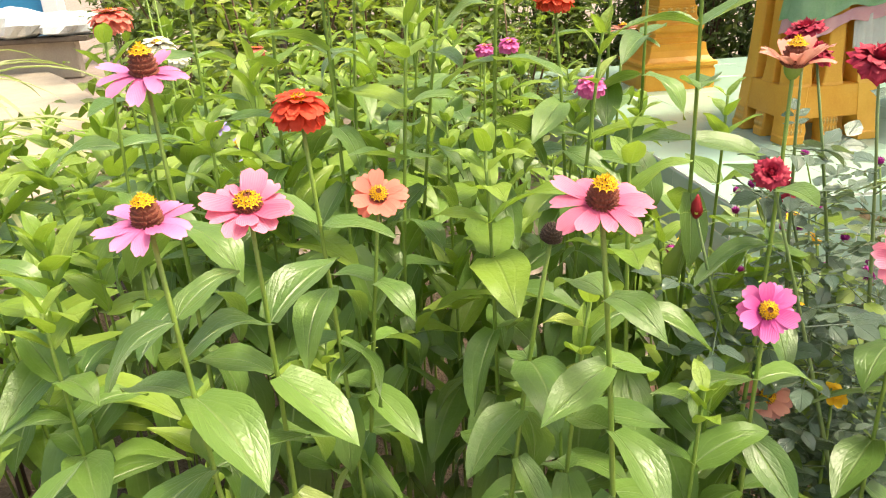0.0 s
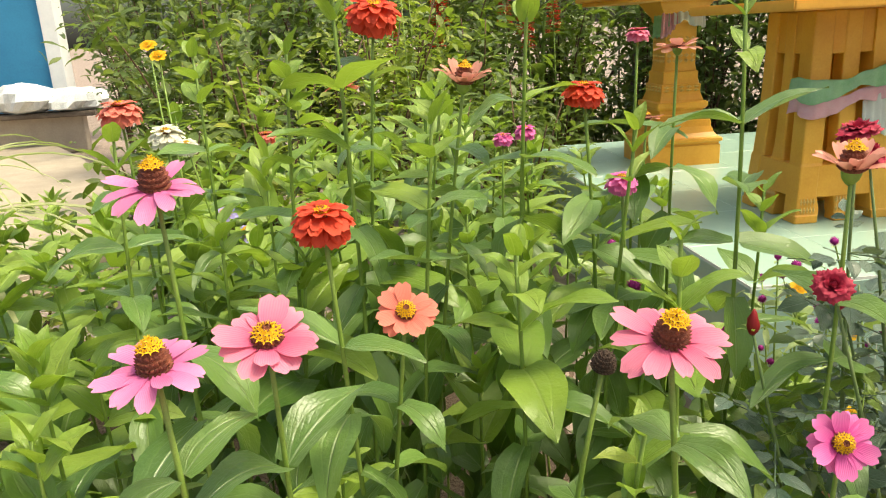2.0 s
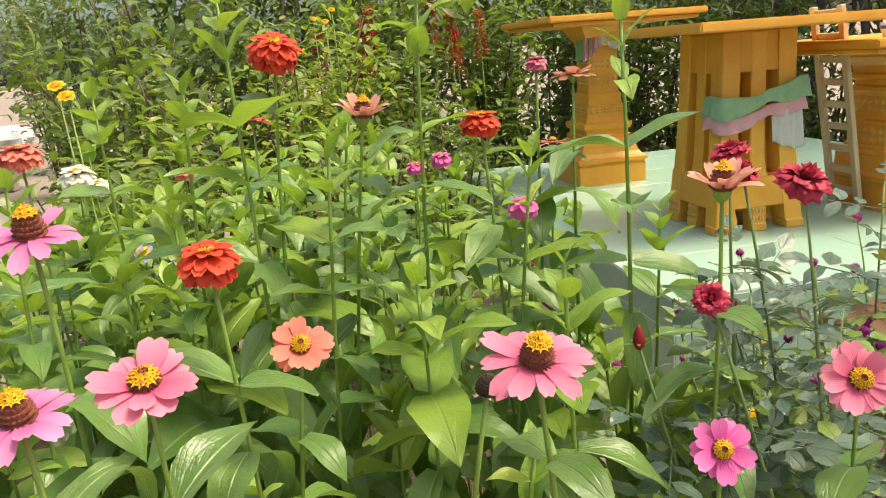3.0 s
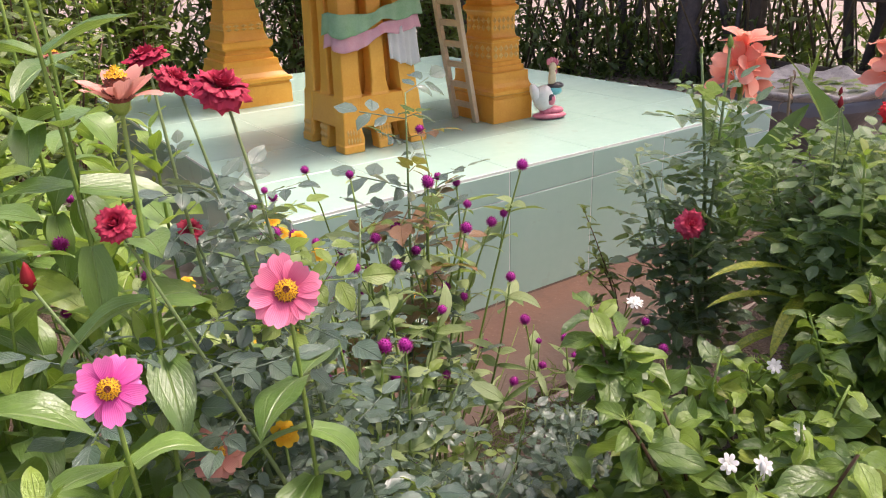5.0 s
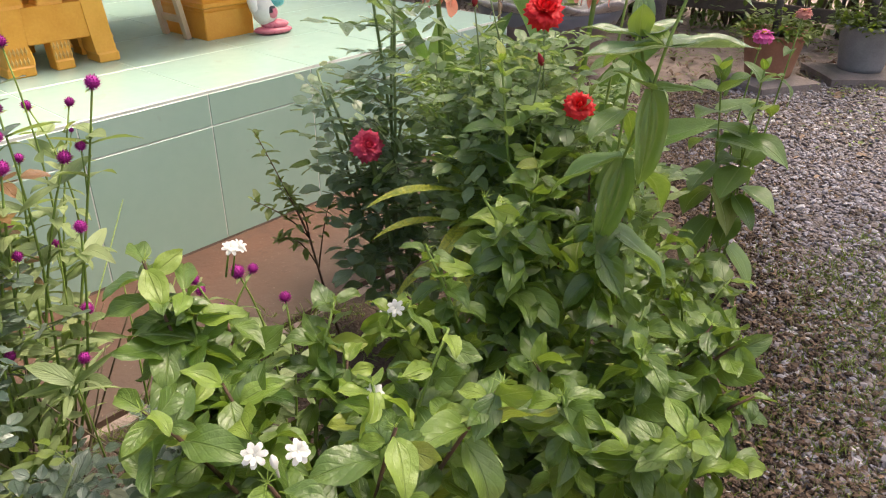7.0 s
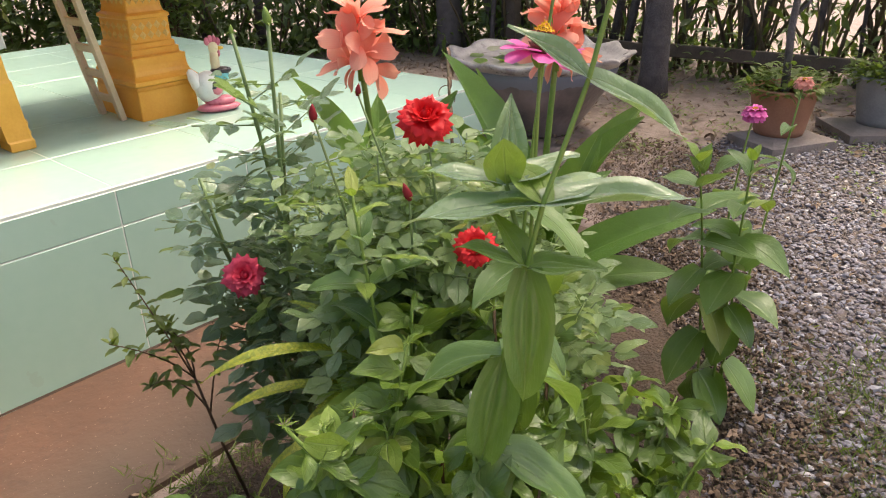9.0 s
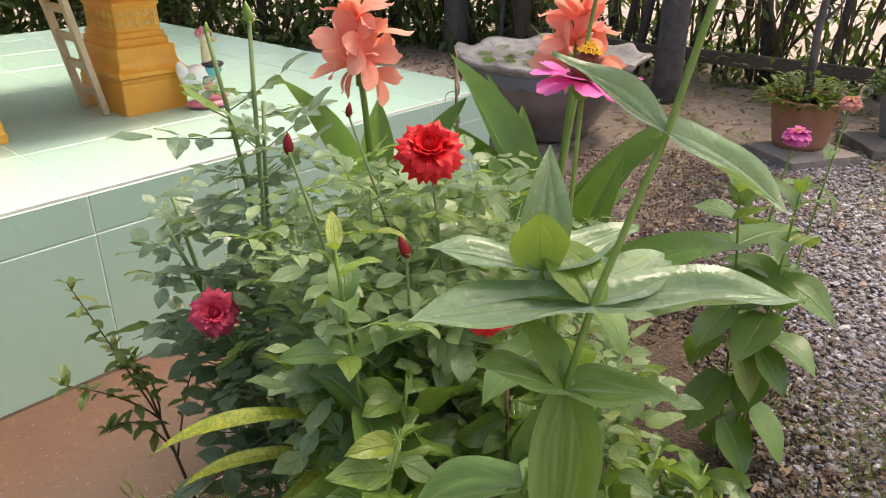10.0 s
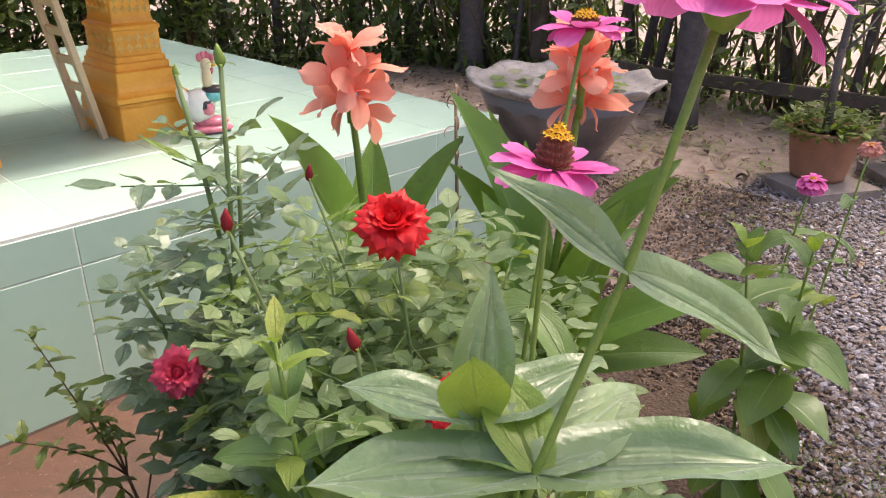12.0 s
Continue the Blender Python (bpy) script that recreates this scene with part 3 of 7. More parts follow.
def pillar_shrine(cx, cy, hx, hy, rows, table, table_z, bands, cloths, seed, label):
    root = thing("spirit_house_pillar", pose(cx, cy, H), label, "shrine pillar", "gold shrine pillars")
    at = pose(cx, cy, H + 0.003)
    body = part("pedestal", raw_mesh("pedestal", *square_moulding(rows, hx, hy), M_GOLD, False), None, root, "carved ochre-gold pedestal", at)
    for q in range(4):
        w, d = (hx, hy) if q % 2 == 0 else (hy, hx)
        for z, hh, share in bands:
            V, F, U = ornament(2 * w * share * 0.94, hh)
            m = at @ pose(0, 0, z) @ pose(0, 0, 0, 0, 0, 90 * q) @ pose(0, -d * share - 0.0006, 0)
            tagged(part("relief", raw_mesh("relief", V, F, None, M_GOLDLT, False), None, body, "", m), kind="stuff")
    part("table_top", box_bm(cx - table, cx + table, cy - table, cy + table, table_z - 0.03, table_z, 0.006, 2), M_GOLD, root, "square ochre table top")
    part("table_edge", box_bm(cx - table + 0.03, cx + table - 0.03, cy - table + 0.03, cy + table - 0.03, table_z - 0.05, table_z - 0.0305, 0.004), M_GOLD, root)
    if cloths:
        cloth_wrap(root, cx, cy, hx * 0.46, cloths, "pastel offering cloth tied round the pillar", seed)


pillar_shrine(0.503, 0.722, 0.109, 0.152, FRONT_PILLAR, 0.41, 1.175, ((0.291, 0.060, 0.685), (0.405, 0.060, 0.585)), (), 1, "ochre-gold carved shrine pillar carrying a square offering table")
pillar_shrine(-0.20, 1.905, 0.185, 0.185, REAR_PILLAR, 0.40, 1.36, ((0.380, 0.034, 0.56), (0.53, 0.05, 0.435), (0.61, 0.05, 0.435)),
              ((M_GREENCLOTH, 0.3, 1.15, 1.34, 1.20, 0.0), (M_PINKCLOTH, 0.95, 1.35, 1.34, 1.17, 0.0), (M_PALECLOTH, 1.25, 2.6, 1.34, 1.175, 0.0)), 5, "ochre-gold carved shrine pillar wrapped in pastel cloth")


# outline of the shrine table's pedestal: height, half width
FLARE = ((0.0, 0.184), (0.03, 0.184), (0.036, 0.180), (0.10, 0.174), (0.205, 0.167), (0.215, 0.163), (0.30, 0.158), (0.45, 0.152), (0.60, 0.149), (0.70, 0.148))


def flare(z):
    for (a, p), (b, q) in zip(FLARE, FLARE[1:]):
        if z <= b:
            return p + (q - p) * (z - a) / (b - a)
    return FLARE[-1][1]


def board(z0, z1, shape, steps=14, soft=0.006):
    """A solid board that follows the pedestal's flare: shape(z, w) gives x0, x1, y0, y1 at each height."""
    zs = sorted({z0, z1, z0 + soft, z1 - soft} | {z for z, _ in FLARE if z0 < z < z1} | {z0 + (z1 - z0) * k / steps for k in range(1, steps)})
    V, F, U = [], [], []
    for z in zs:
        x0, x1, y0, y1 = shape(z, flare(z))
        e = soft if z in (z0, z1) else 0.0
        x0, x1, y0, y1 = x0 + e, x1 - e, y0 + e, y1 - e
        c = soft
        ring = ((x0 + c, y0), (x1 - c, y0), (x1 - c * 0.3, y0 + c * 0.3), (x1, y0 + c), (x1, y1), (x0, y1), (x0, y0 + c), (x0 + c * 0.3, y0 + c * 0.3))
        V += [(x, y, z) for x, y in ring]
        U += [(k / 8, z) for k in range(8)]
    for k in range(len(zs) - 1):
        for i in range(8):
            F.append((k * 8 + i, k * 8 + (i + 1) % 8, k * 8 + 8 + (i + 1) % 8, k * 8 + 8 + i))
    F.append(tuple(range(8))[::-1])
    F.append(tuple((len(zs) - 1) * 8 + i for i in range(8)))
    return V, F, U


def front_shrine():
    cx, cy, z1 = -0.152, 0.728, 1.235
    root = thing("spirit_house_table", pose(cx, cy, H), "ochre-gold carved shrine table on a slotted pedestal with cloth", "shrine table")
    top = z1 - H

    def bulge(z):
        # boards widen where they meet the band, which rounds the slots
        return 0.016 * max(0.0, 1 - abs(z - 0.205) / 0.035) ** 2 if z > 0.205 else 0.0

    for q in range(4):
        rot = pose(cx, cy, H) @ pose(0, 0, 0, 0, 0, 90 * q)
        t = board(0.0, top, lambda z, w: (-w, -w + 0.074 + bulge(z) + (0.014 if z < 0.1 else 0), -w, -w + 0.074))
        leg = part("leg", raw_mesh("leg", *t, M_GOLD, False), None, root, "square gold corner post with a flared foot", rot)
        t = board(0.0, top - 0.002, lambda z, w: (-0.031 - bulge(z), 0.031 + bulge(z), -w + 0.005, -w + 0.06))
        slat = part("slat", raw_mesh("slat", *t, M_GOLD, False), None, root, "flat gold slat between the posts", rot)
        t = board(0.092, 0.207, lambda z, w: (-w + 0.07, w - 0.07, -w + 0.003, -w + 0.055), 6, 0.004)
        part("band", raw_mesh("band", *t, M_GOLD, False), None, root, "broad gold band above the feet", rot)
        t = board(0.585, top - 0.001, lambda z, w: (-w + 0.07, w - 0.07, -w + 0.008, -w + 0.055), 6, 0.004)
        part("apron", raw_mesh("apron", *t, M_GOLD, False), None, root, "", rot)
        for base, x in ((leg, -0.138), (slat, 0.0)):
            V, F, U = ornament(0.06, 0.06, 0.005)
            tagged(part("relief", raw_mesh("relief", V, F, None, M_GOLDLT, False), None, base, "", rot @ pose(x, -0.1795 + (0.005 if x == 0 else 0), 0.066, -4)), kind="stuff")
    part("inner_core", box_bm(cx - 0.075, cx + 0.075, cy - 0.075, cy + 0.075, H + 0.09, z1 - 0.02, 0.006), M_GOLD, root)
    part("table_top", box_bm(cx - 0.36, cx + 0.36, cy - 0.36, cy + 0.36, z1, z1 + 0.035, 0.006, 2), M_GOLD, root, "square ochre table top")
    cloth_wrap(root, cx, cy, 0.156, ((M_PALECLOTH, 1.62, 2.3, 0.95, 0.80, 0.0), (M_PINKCLOTH, 0.75, 2.3, 0.985, 0.925, 0.035), (M_GREENCLOTH, 0.75, 2.3, 1.045, 0.972, 0.03)), "green, pink and white offering cloth tied on", 9)


front_shrine()


def shrine_ladder():
    root = thing("shrine_ladder", pose(0.37, 0.73, H), "small cream wooden ladder leaning beside the gold pillar", "ladder")
    top = Vector((0.225, 0.73, 1.30))
    foot = Vector((0.365, 0.73, H + 0.004))
    along = top - foot
    m = aim(foot, along, (-1, 0, 0))
    L = along.length
    rails = []
    for s in (-1, 1):
        rails.append(part("rail", box_bm(s * 0.075 - 0.014, s * 0.075 + 0.014, 0, L, -0.010, 0.010, 0.002), M_LADDER, root, "cream painted rail", m))
    for k in range(9):
        y = 0.06 + k * 0.088
        part("rung", box_bm(-0.061, 0.061, y, y + 0.026, -0.006, 0.006, 0.002), M_LADDER, root, "", m)


shrine_ladder()


def rooster():
    """A small painted rooster figure: one mesh with several paints."""
    bits = []
    paints = []

    def blob(c, rx, ry, rz, mat, tilt=0.0, n=12):
        V, F = [], []
        m = pose(*c, 0, tilt, 0)
        for j in range(n // 2 + 1):
            th = math.pi * j / (n // 2)
            for i in range(n):
                a = 2 * math.pi * i / n
                V.append(m @ Vector((rx * math.sin(th) * math.cos(a), ry * math.sin(th) * math.sin(a), rz * math.cos(th))))
        for j in range(n // 2):
            for i in range(n):
                F.append((j * n + i, j * n + (i + 1) % n, (j + 1) * n + (i + 1) % n, (j + 1) * n + i))
        bits.append((V, F, None))
        paints.extend([mat] * len(F))

    blob((0.004, 0, 0.012), 0.070, 0.040, 0.014, 0)
    blob((0.012, 0, 0.03), 0.05, 0.03, 0.016, 0)
    blob((-0.018, 0, 0.075), 0.046, 0.034, 0.048, 1)
    blob((-0.050, 0, 0.085), 0.020, 0.022, 0.050, 1, -24)
    blob((-0.004, 0, 0.074), 0.026, 0.037, 0.030, 3)
    blob((0.0, 0, 0.070), 0.024, 0.0385, 0.026, 0)
    blob((0.02, 0, 0.10), 0.032, 0.028, 0.018, 2)
    blob((0.026, 0, 0.118), 0.034, 0.024, 0.012, 3)
    blob((0.012, 0, 0.145), 0.0145, 0.0145, 0.045, 4)
    blob((0.013, 0, 0.184), 0.0155, 0.014, 0.018, 4)
    blob((0.032, 0, 0.182), 0.012, 0.006, 0.005, 5)
    for k in range(4):
        blob((-0.004 + 0.011 * k, 0, 0.203 + 0.006 * math.sin(k * 1.2)), 0.008, 0.005, 0.012, 0)
    blob((0.026, 0, 0.168), 0.006, 0.006, 0.011, 0)
    V, F, U = merge(bits)
    me = raw_mesh("rooster_figurine", V, F, None, None)
    for name, a, b in (("rose_glaze", (0.46, 0.07, 0.13), (0.68, 0.22, 0.28)), ("white_glaze", (0.68, 0.68, 0.64), (0.8, 0.8, 0.78)), ("teal_glaze", (0.05, 0.34, 0.36), (0.20, 0.52, 0.52)),
                       ("black_glaze", (0.012, 0.012, 0.014), (0.05, 0.04, 0.05)), ("cream_glaze", (0.62, 0.50, 0.30), (0.74, 0.64, 0.45)), ("yellow_glaze", (0.6, 0.35, 0.03), (0.7, 0.45, 0.06))):
        me.materials.append(plain_mat(name, a, b, 60.0, 0.3, 0.1))
    me.polygons.foreach_set("material_index", paints)
    ob = part("rooster_figurine", me, None, None, "", pose(0.645, 0.50, H + 0.003, 0, 0, -20) @ Matrix.Diagonal((1.15, 1.15, 1.2, 1)))
    tagged(ob, "small painted rooster figurine standing on the tiled platform", "figurine")


rooster()


def cup(x, y, z, r, h, mat):
    root = thing("offering_cup", pose(x, y, z), "small white porcelain offering cup on the shrine table", "cup", "offering cups")
    t = lathe_t([(r * 0.6, 0.0), (r * 0.65, 0.004), (r * 0.95, h * 0.6), (r, h), (r * 0.92, h), (r * 0.86, h * 0.6), (r * 0.4, 0.008)], 16)
    part("bowl", raw_mesh("bowl", *t, M_PORCELAIN), None, root, "", pose(x, y, z))
    t = lathe_t([(r * 0.97, h * 0.55), (r * 1.0, h * 0.58), (r * 1.01, h * 0.75), (r * 0.99, h * 0.78)], 16)
    part("band", raw_mesh("band", *t, mat), None, root, "blue painted band", pose(x, y, z))


M_CUPBLUE = plain_mat("cup_blue", (0.05, 0.08, 0.3), (0.12, 0.18, 0.45), 30.0, 0.3)
for x, y, r, h in ((0.30, 0.50, 0.03, 0.05), (0.40, 0.46, 0.028, 0.05), (0.52, 0.44, 0.03, 0.055), (0.60, 0.47, 0.026, 0.045)):
    cup(x, y, 1.176, r, h, M_CUPBLUE)
plate = thing("offering_plate", pose(0.72, 0.45, 1.176), "flat white porcelain plate on the shrine table", "plate")
part("dish", raw_mesh("dish", *lathe_t([(0.05, 0.0), (0.085, 0.012), (0.09, 0.016), (0.083, 0.016), (0.05, 0.005)], 24), M_PORCELAIN), None, plate, "", pose(0.72, 0.45, 1.176))


# ---------------------------------------------------------------- gravel, litter, paths
ICO_V, ICO_F = [], []
_bm = bmesh.new()
bmesh.ops.create_icosphere(_bm, subdivisions=1, radius=1.0)
_bm.verts.ensure_lookup_table()
ICO_V = [tuple(v.co) for v in _bm.verts]
ICO_F = [tuple(v.index for v in f.verts) for f in _bm.faces]
_bm.free()


# a worn, slightly angular pebble
PEBBLE = ([tuple(c * (1 + 0.5 * noise.noise((v[0] * 1.7 + 4, v[1] * 1.7, v[2] * 1.7))) for c in v) for v in ICO_V], ICO_F, None)


def gravel():
    r = random.Random(11)
    mats = []
    while len(mats) < 58000:
        x = -0.5 + 4.3 * r.random() ** 1.45
        y = -0.4 - 2.7 * r.random() ** 1.15
        edge = gravel_left(x) - y
        if edge < 0.10 - 0.42 * r.random() ** 2.2:
            continue
        if y < -3.0 + 0.22 * noise.noise((x * 1.7, 3.0, 0.0)) + 0.5 * max(0.0, (x - 2.6)) ** 2 + 0.15 * r.random():
            continue
        d = math.hypot(x + 0.8, y + 1.8)
        if r.random() > 1.25 - 0.18 * d:
            continue
        # worn patch with earth and grass showing between the stones
        if noise.noise((x * 1.3, y * 1.3, 5.0)) > 0.22 and r.random() < 0.25:
            continue
        s = 0.0048 + 0.0062 * r.random() ** 2 + (0.005 if r.random() < 0.04 else 0)
        m = pose(x, y, 0.0 + s * 0.3 + 0.009 * r.random(), r.uniform(-25, 25), r.uniform(-25, 25), r.uniform(0, 360)) @ Matrix.Diagonal((s * r.uniform(0.95, 1.5), s * r.uniform(0.75, 1.1), s * r.uniform(0.45, 0.7), 1))
        mats.append(m)
    # fine grit under the stones
    V, F = [], []
    for j in range(41):
        for i in range(61):
            x = -0.45 + 4.1 * i / 60
            top = min(gravel_left(x), -0.44)
            low = -3.1 + 0.22 * noise.noise((x * 1.7, 3.0, 0.0)) + 0.5 * max(0.0, (x - 2.6)) ** 2
            V.append((x + 0.12 * noise.noise((j * 0.25, i * 0.1, 7.0)) * (i == 60), low + (top - low) * j / 40, 0.003 + 0.006 * noise.noise((x * 4, j * 0.3, 1.0))))
    for j in range(40):
        for i in range(60):
            q = j * 61 + i
            F.append((q, q + 1, q + 62, q + 61))
    grit = plain_mat("grey_grit", (0.08, 0.062, 0.054), (0.20, 0.165, 0.15), 90.0, 0.9, 0.8, 0.01, 3.0)
    tagged(part("gravel_bed", raw_mesh("gravel_bed", V, F, None, grit), None, None), "grey grit and earth under the gravel", "gravel bed", kind="structure")
    me = joined("gravel", PEBBLE, mats, M_PEBBLE, False)
    tagged(part("gravel", me, None, None), "grey and lavender pebble gravel beside the bed", "gravel", kind="stuff")


gravel()


def litter():
    r = random.Random(21)
    t = leaf_template(0.05, 0.022, 0.45, 1.0, 0.1, 0.25, 0.9, 0.1, 4, 2)
    mats = []
    for k in range(3000):
        x, y = (r.uniform(-3.0, 4.6), r.uniform(-2.4, 3.4)) if k < 1700 else (r.uniform(1.7, 4.4), r.uniform(-1.4, 2.8))
        if X0 - 0.03 < x < X1 + 0.03 and STRIP < y < Y1 + 0.03:
            continue
        if y < gravel_left(x) and r.random() < 0.85:
            continue
        s = r.uniform(0.5, 1.5)
        mats.append(pose(x, y, 0.012 + 0.01 * r.random(), r.uniform(-20, 30), r.uniform(-30, 30), r.uniform(0, 360)) @ Matrix.Diagonal((s, s, s, 1)))
    tagged(part("leaf_litter", joined("leaf_litter", t, mats, M_DRY), None, None), "dry brown leaves scattered on the earth", "leaf litter", kind="stuff")
    # flat weeds on the earth between the pots and the fence
    weed = leaf_template(0.035, 0.016, 0.45, 1.0, 0.2, 0.2, 0.6, 0.05, 3, 2)
    mats = []
    for _ in range(90):
        cx, cy = r.uniform(2.4, 4.4), r.uniform(-1.4, 1.2)
        for _ in range(r.randrange(6, 34)):
            s = r.uniform(0.5, 1.2)
            mats.append(aim((cx + r.gauss(0, 0.07), cy + r.gauss(0, 0.07), 0.006 + 0.04 * r.random() ** 2), (r.gauss(0, 1), r.gauss(0, 1), 0.35), (0, 0, 1), s))
    tagged(part("weeds", joined("weeds", weed, mats, M_SHRUB), None, None), "low grey-green weeds on the bare earth", "weeds", kind="stuff")
    # brown bits and chips along the bed's edge and under the plants
    chip = leaf_template(0.014, 0.0065, 0.45, 0.8, 0.3, 0.3, 1.2, 0.1, 3, 2)
    mats = []
    while len(mats) < 20000:
        x = r.uniform(-0.45, 2.8)
        q = r.random()
        y = gravel_left(x) + (r.gauss(-0.05, 0.18) if q < 0.4 else r.uniform(0.0, 0.6) if q < 0.8 else -abs(r.gauss(0.1, 0.45)))
        if y > STRIP - 0.05 and x < X1 + 0.05:
            continue
        s = r.uniform(0.5, 1.6)
        mats.append(pose(x, y, 0.014 + 0.012 * r.random(), r.uniform(-30, 40), r.uniform(-40, 40), r.uniform(0, 360)) @ Matrix.Diagonal((s, s, s, 1)))
    tagged(part("leaf_crumbs", joined("leaf_crumbs", chip, mats, M_CRUMB), None, None), "broken brown leaf crumbs along the gravel edge", "leaf crumbs", kind="stuff")
    # lumps of dark soil under the plants and along the edge of the bed
    mats = []
    while len(mats) < 9000:
        x = r.uniform(-0.6, 1.6)
        y = gravel_left(x) + (r.uniform(-0.02, 0.65) if r.random() < 0.75 else -abs(r.gauss(0, 0.16)))
        if y > STRIP - 0.03:
            continue
        s = 0.003 + 0.008 * r.random() ** 2
        mats.append(pose(x, y, 0.012 + 0.008 * r.random(), 0, 0, r.uniform(0, 360)) @ Matrix.Diagonal((s, s * r.uniform(0.7, 1), s * 0.7, 1)))
    tagged(part("soil_clods", joined("soil_clods", PEBBLE, mats, M_SOIL), None, None), "small lumps of dark soil in the bed", "soil", kind="stuff")
    # low grass and weeds among the stones
    g = leaf_template(0.042, 0.0042, 0.3, 1.0, 0.6, 0.3, 0.9, 0, 3, 2)
    mats = []
    patches = [(r.uniform(-0.1, 2.4), r.uniform(-2.2, -1.55), r.uniform(0.06, 0.2)) for _ in range(16)] + [(-0.5, -0.62, 0.08), (-0.25, -0.61, 0.08), (-0.1, -0.66, 0.07), (-0.65, -0.66, 0.08), (-0.35, -0.72, 0.1), (0.45, -1.72, 0.14), (0.62, -1.86, 0.16), (0.3, -1.88, 0.12), (0.82, -1.72, 0.14), (0.25, -1.68, 0.08), (1.0, -1.55, 0.12), (0.63, -1.56, 0.14), (0.72, -1.78, 0.2), (0.21, -1.78, 0.14), (0.86, -1.64, 0.16), (1.09, -1.66, 0.16), (1.0, -1.36, 0.12), (0.5, -1.95, 0.2), (0.95, -1.95, 0.2)]
    for px, py, w in patches:
        for _ in range(int(620 * w)):
            x, y = px + r.gauss(0, w), py + r.gauss(0, w * 0.6)
            for _ in range(5):
                s = r.uniform(0.4, 1.1)
                mats.append(aim((x + r.gauss(0, 0.01), y + r.gauss(0, 0.01), 0.022 if y > -1.0 else 0.0), (r.gauss(0, 0.7), r.gauss(0, 0.7), 0.8), (r.gauss(0, 1), r.gauss(0, 1), 0.2), s))
    tagged(part("grass", joined("grass", g, mats, M_SHRUB), None, None), "sparse green grass growing through the gravel", "grass", kind="stuff")


litter()


# ---------------------------------------------------------------- pots
M_PALEPAD = leaf_mat("faded_floating_leaf", (0.34, 0.34, 0.22), (0.60, 0.58, 0.46), (0.6, 0.6, 0.45), 5.0, 1.0, 0.3, 0.5, 0.2)


def lotus_bowl():
    c = (2.66, 0.49)
    root = thing("lotus_bowl", pose(*c, 0), "large glazed bowl with a frilled rim and floating leaves", "planter")
    m = Mat("brown_glaze")
    pos = m.world_pos()
    n1, n2 = m.noise(5.0, 5.0, pos), m.noise(30.0, 3.0, pos)
    col = m.mix(m.math("MULTIPLY_ADD", m.math("SUBTRACT", n1, 0.5), 2.5, 0.5, clamp=True), (0.10, 0.085, 0.085), (0.28, 0.225, 0.215))
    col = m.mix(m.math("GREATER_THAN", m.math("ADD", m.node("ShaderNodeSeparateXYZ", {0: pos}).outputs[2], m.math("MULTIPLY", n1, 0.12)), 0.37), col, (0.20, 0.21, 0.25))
    glaze = m.finish(col, 0.3, bump=n2, bump_strength=0.3, bump_dist=0.01)
    # pale mottling puts the rim's white highlights into its colour
    rim = plain_mat("highlight_rim_glaze", (0.26, 0.22, 0.21), (0.74, 0.69, 0.65), 16.0, 0.3)
    prof = [(0.20, 0.0), (0.215, 0.02), (0.26, 0.08), (0.33, 0.18), (0.40, 0.29), (0.43, 0.355), (0.425, 0.385), (0.415, 0.39), (0.40, 0.365), (0.38, 0.34)]
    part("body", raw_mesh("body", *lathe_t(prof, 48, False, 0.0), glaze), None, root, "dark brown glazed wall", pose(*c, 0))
    prof = [(0.415, 0.375), (0.44, 0.385), (0.475, 0.405), (0.495, 0.425), (0.49, 0.437), (0.465, 0.432), (0.435, 0.412), (0.405, 0.39)]
    t = lathe_t(prof, 72)
    V = []
    for x, y, z in t[0]:
        a = math.atan2(y, x)
        k = max(0.0, (math.hypot(x, y) - 0.425) / 0.07)
        f = 1 + (0.05 + 0.02 * math.sin(3 * a)) * k * math.sin(10 * a + 0.8 * math.sin(2 * a))
        V.append((x * f, y * f, z + (0.018 + 0.008 * math.sin(3 * a + 1)) * k * math.sin(10 * a + 0.6 + 0.8 * math.sin(2 * a))))
    part("rim", raw_mesh("rim", V, t[1], t[2], rim), None, root, "wavy frilled rim, pale glaze mottled with painted white highlights", pose(*c, 0))
    part("water", raw_mesh("water", *lathe_t([(0.402, 0.372), (0.402, 0.377)], 40), plain_mat("pond_water", (0.015, 0.02, 0.012), (0.03, 0.035, 0.02), 10.0, 0.08, 0.05)), None, root, "dark still water", pose(*c, 0))
    r = random.Random(4)
    pad = leaf_template(0.11, 0.10, 0.5, 0.5, 0.3, 0.05, 0.1, 0.03, 5, 4)
    pads = [raw_mesh("floating_leaf", *pad, q) for q in (M_GLEAF, M_ZTIP, M_PALEPAD)]
    for _ in range(34):
        a, d = r.uniform(0, 6.28), 0.34 * math.sqrt(r.random())
        part("floating_leaf", pads[r.randrange(3)], None, root, "", pose(c[0] + d * math.cos(a), c[1] + d * math.sin(a), 0.388 + 0.04 * r.random(), r.uniform(-18, 18), r.uniform(-18, 18), r.uniform(0, 360)) @ Matrix.Diagonal((0.8, 0.8, 0.8, 1)))
    up = raw_mesh("standing_leaf", *leaf_template(0.26, 0.05, 0.4, 1.0, 0.3, 0.3, 0.3, 0.02, 6, 2), M_ZTIP)
    for x, y in ((-0.02, -0.05), (0.10, 0.06), (0.05, 0.0)):
        part("standing_leaf", up, None, root, "upright young leaf", aim((c[0] + x, c[1] + y, 0.37), (r.gauss(0, 0.25), r.gauss(0, 0.25), 1), (r.gauss(0, 1), -1, 0.1)))


lotus_bowl()


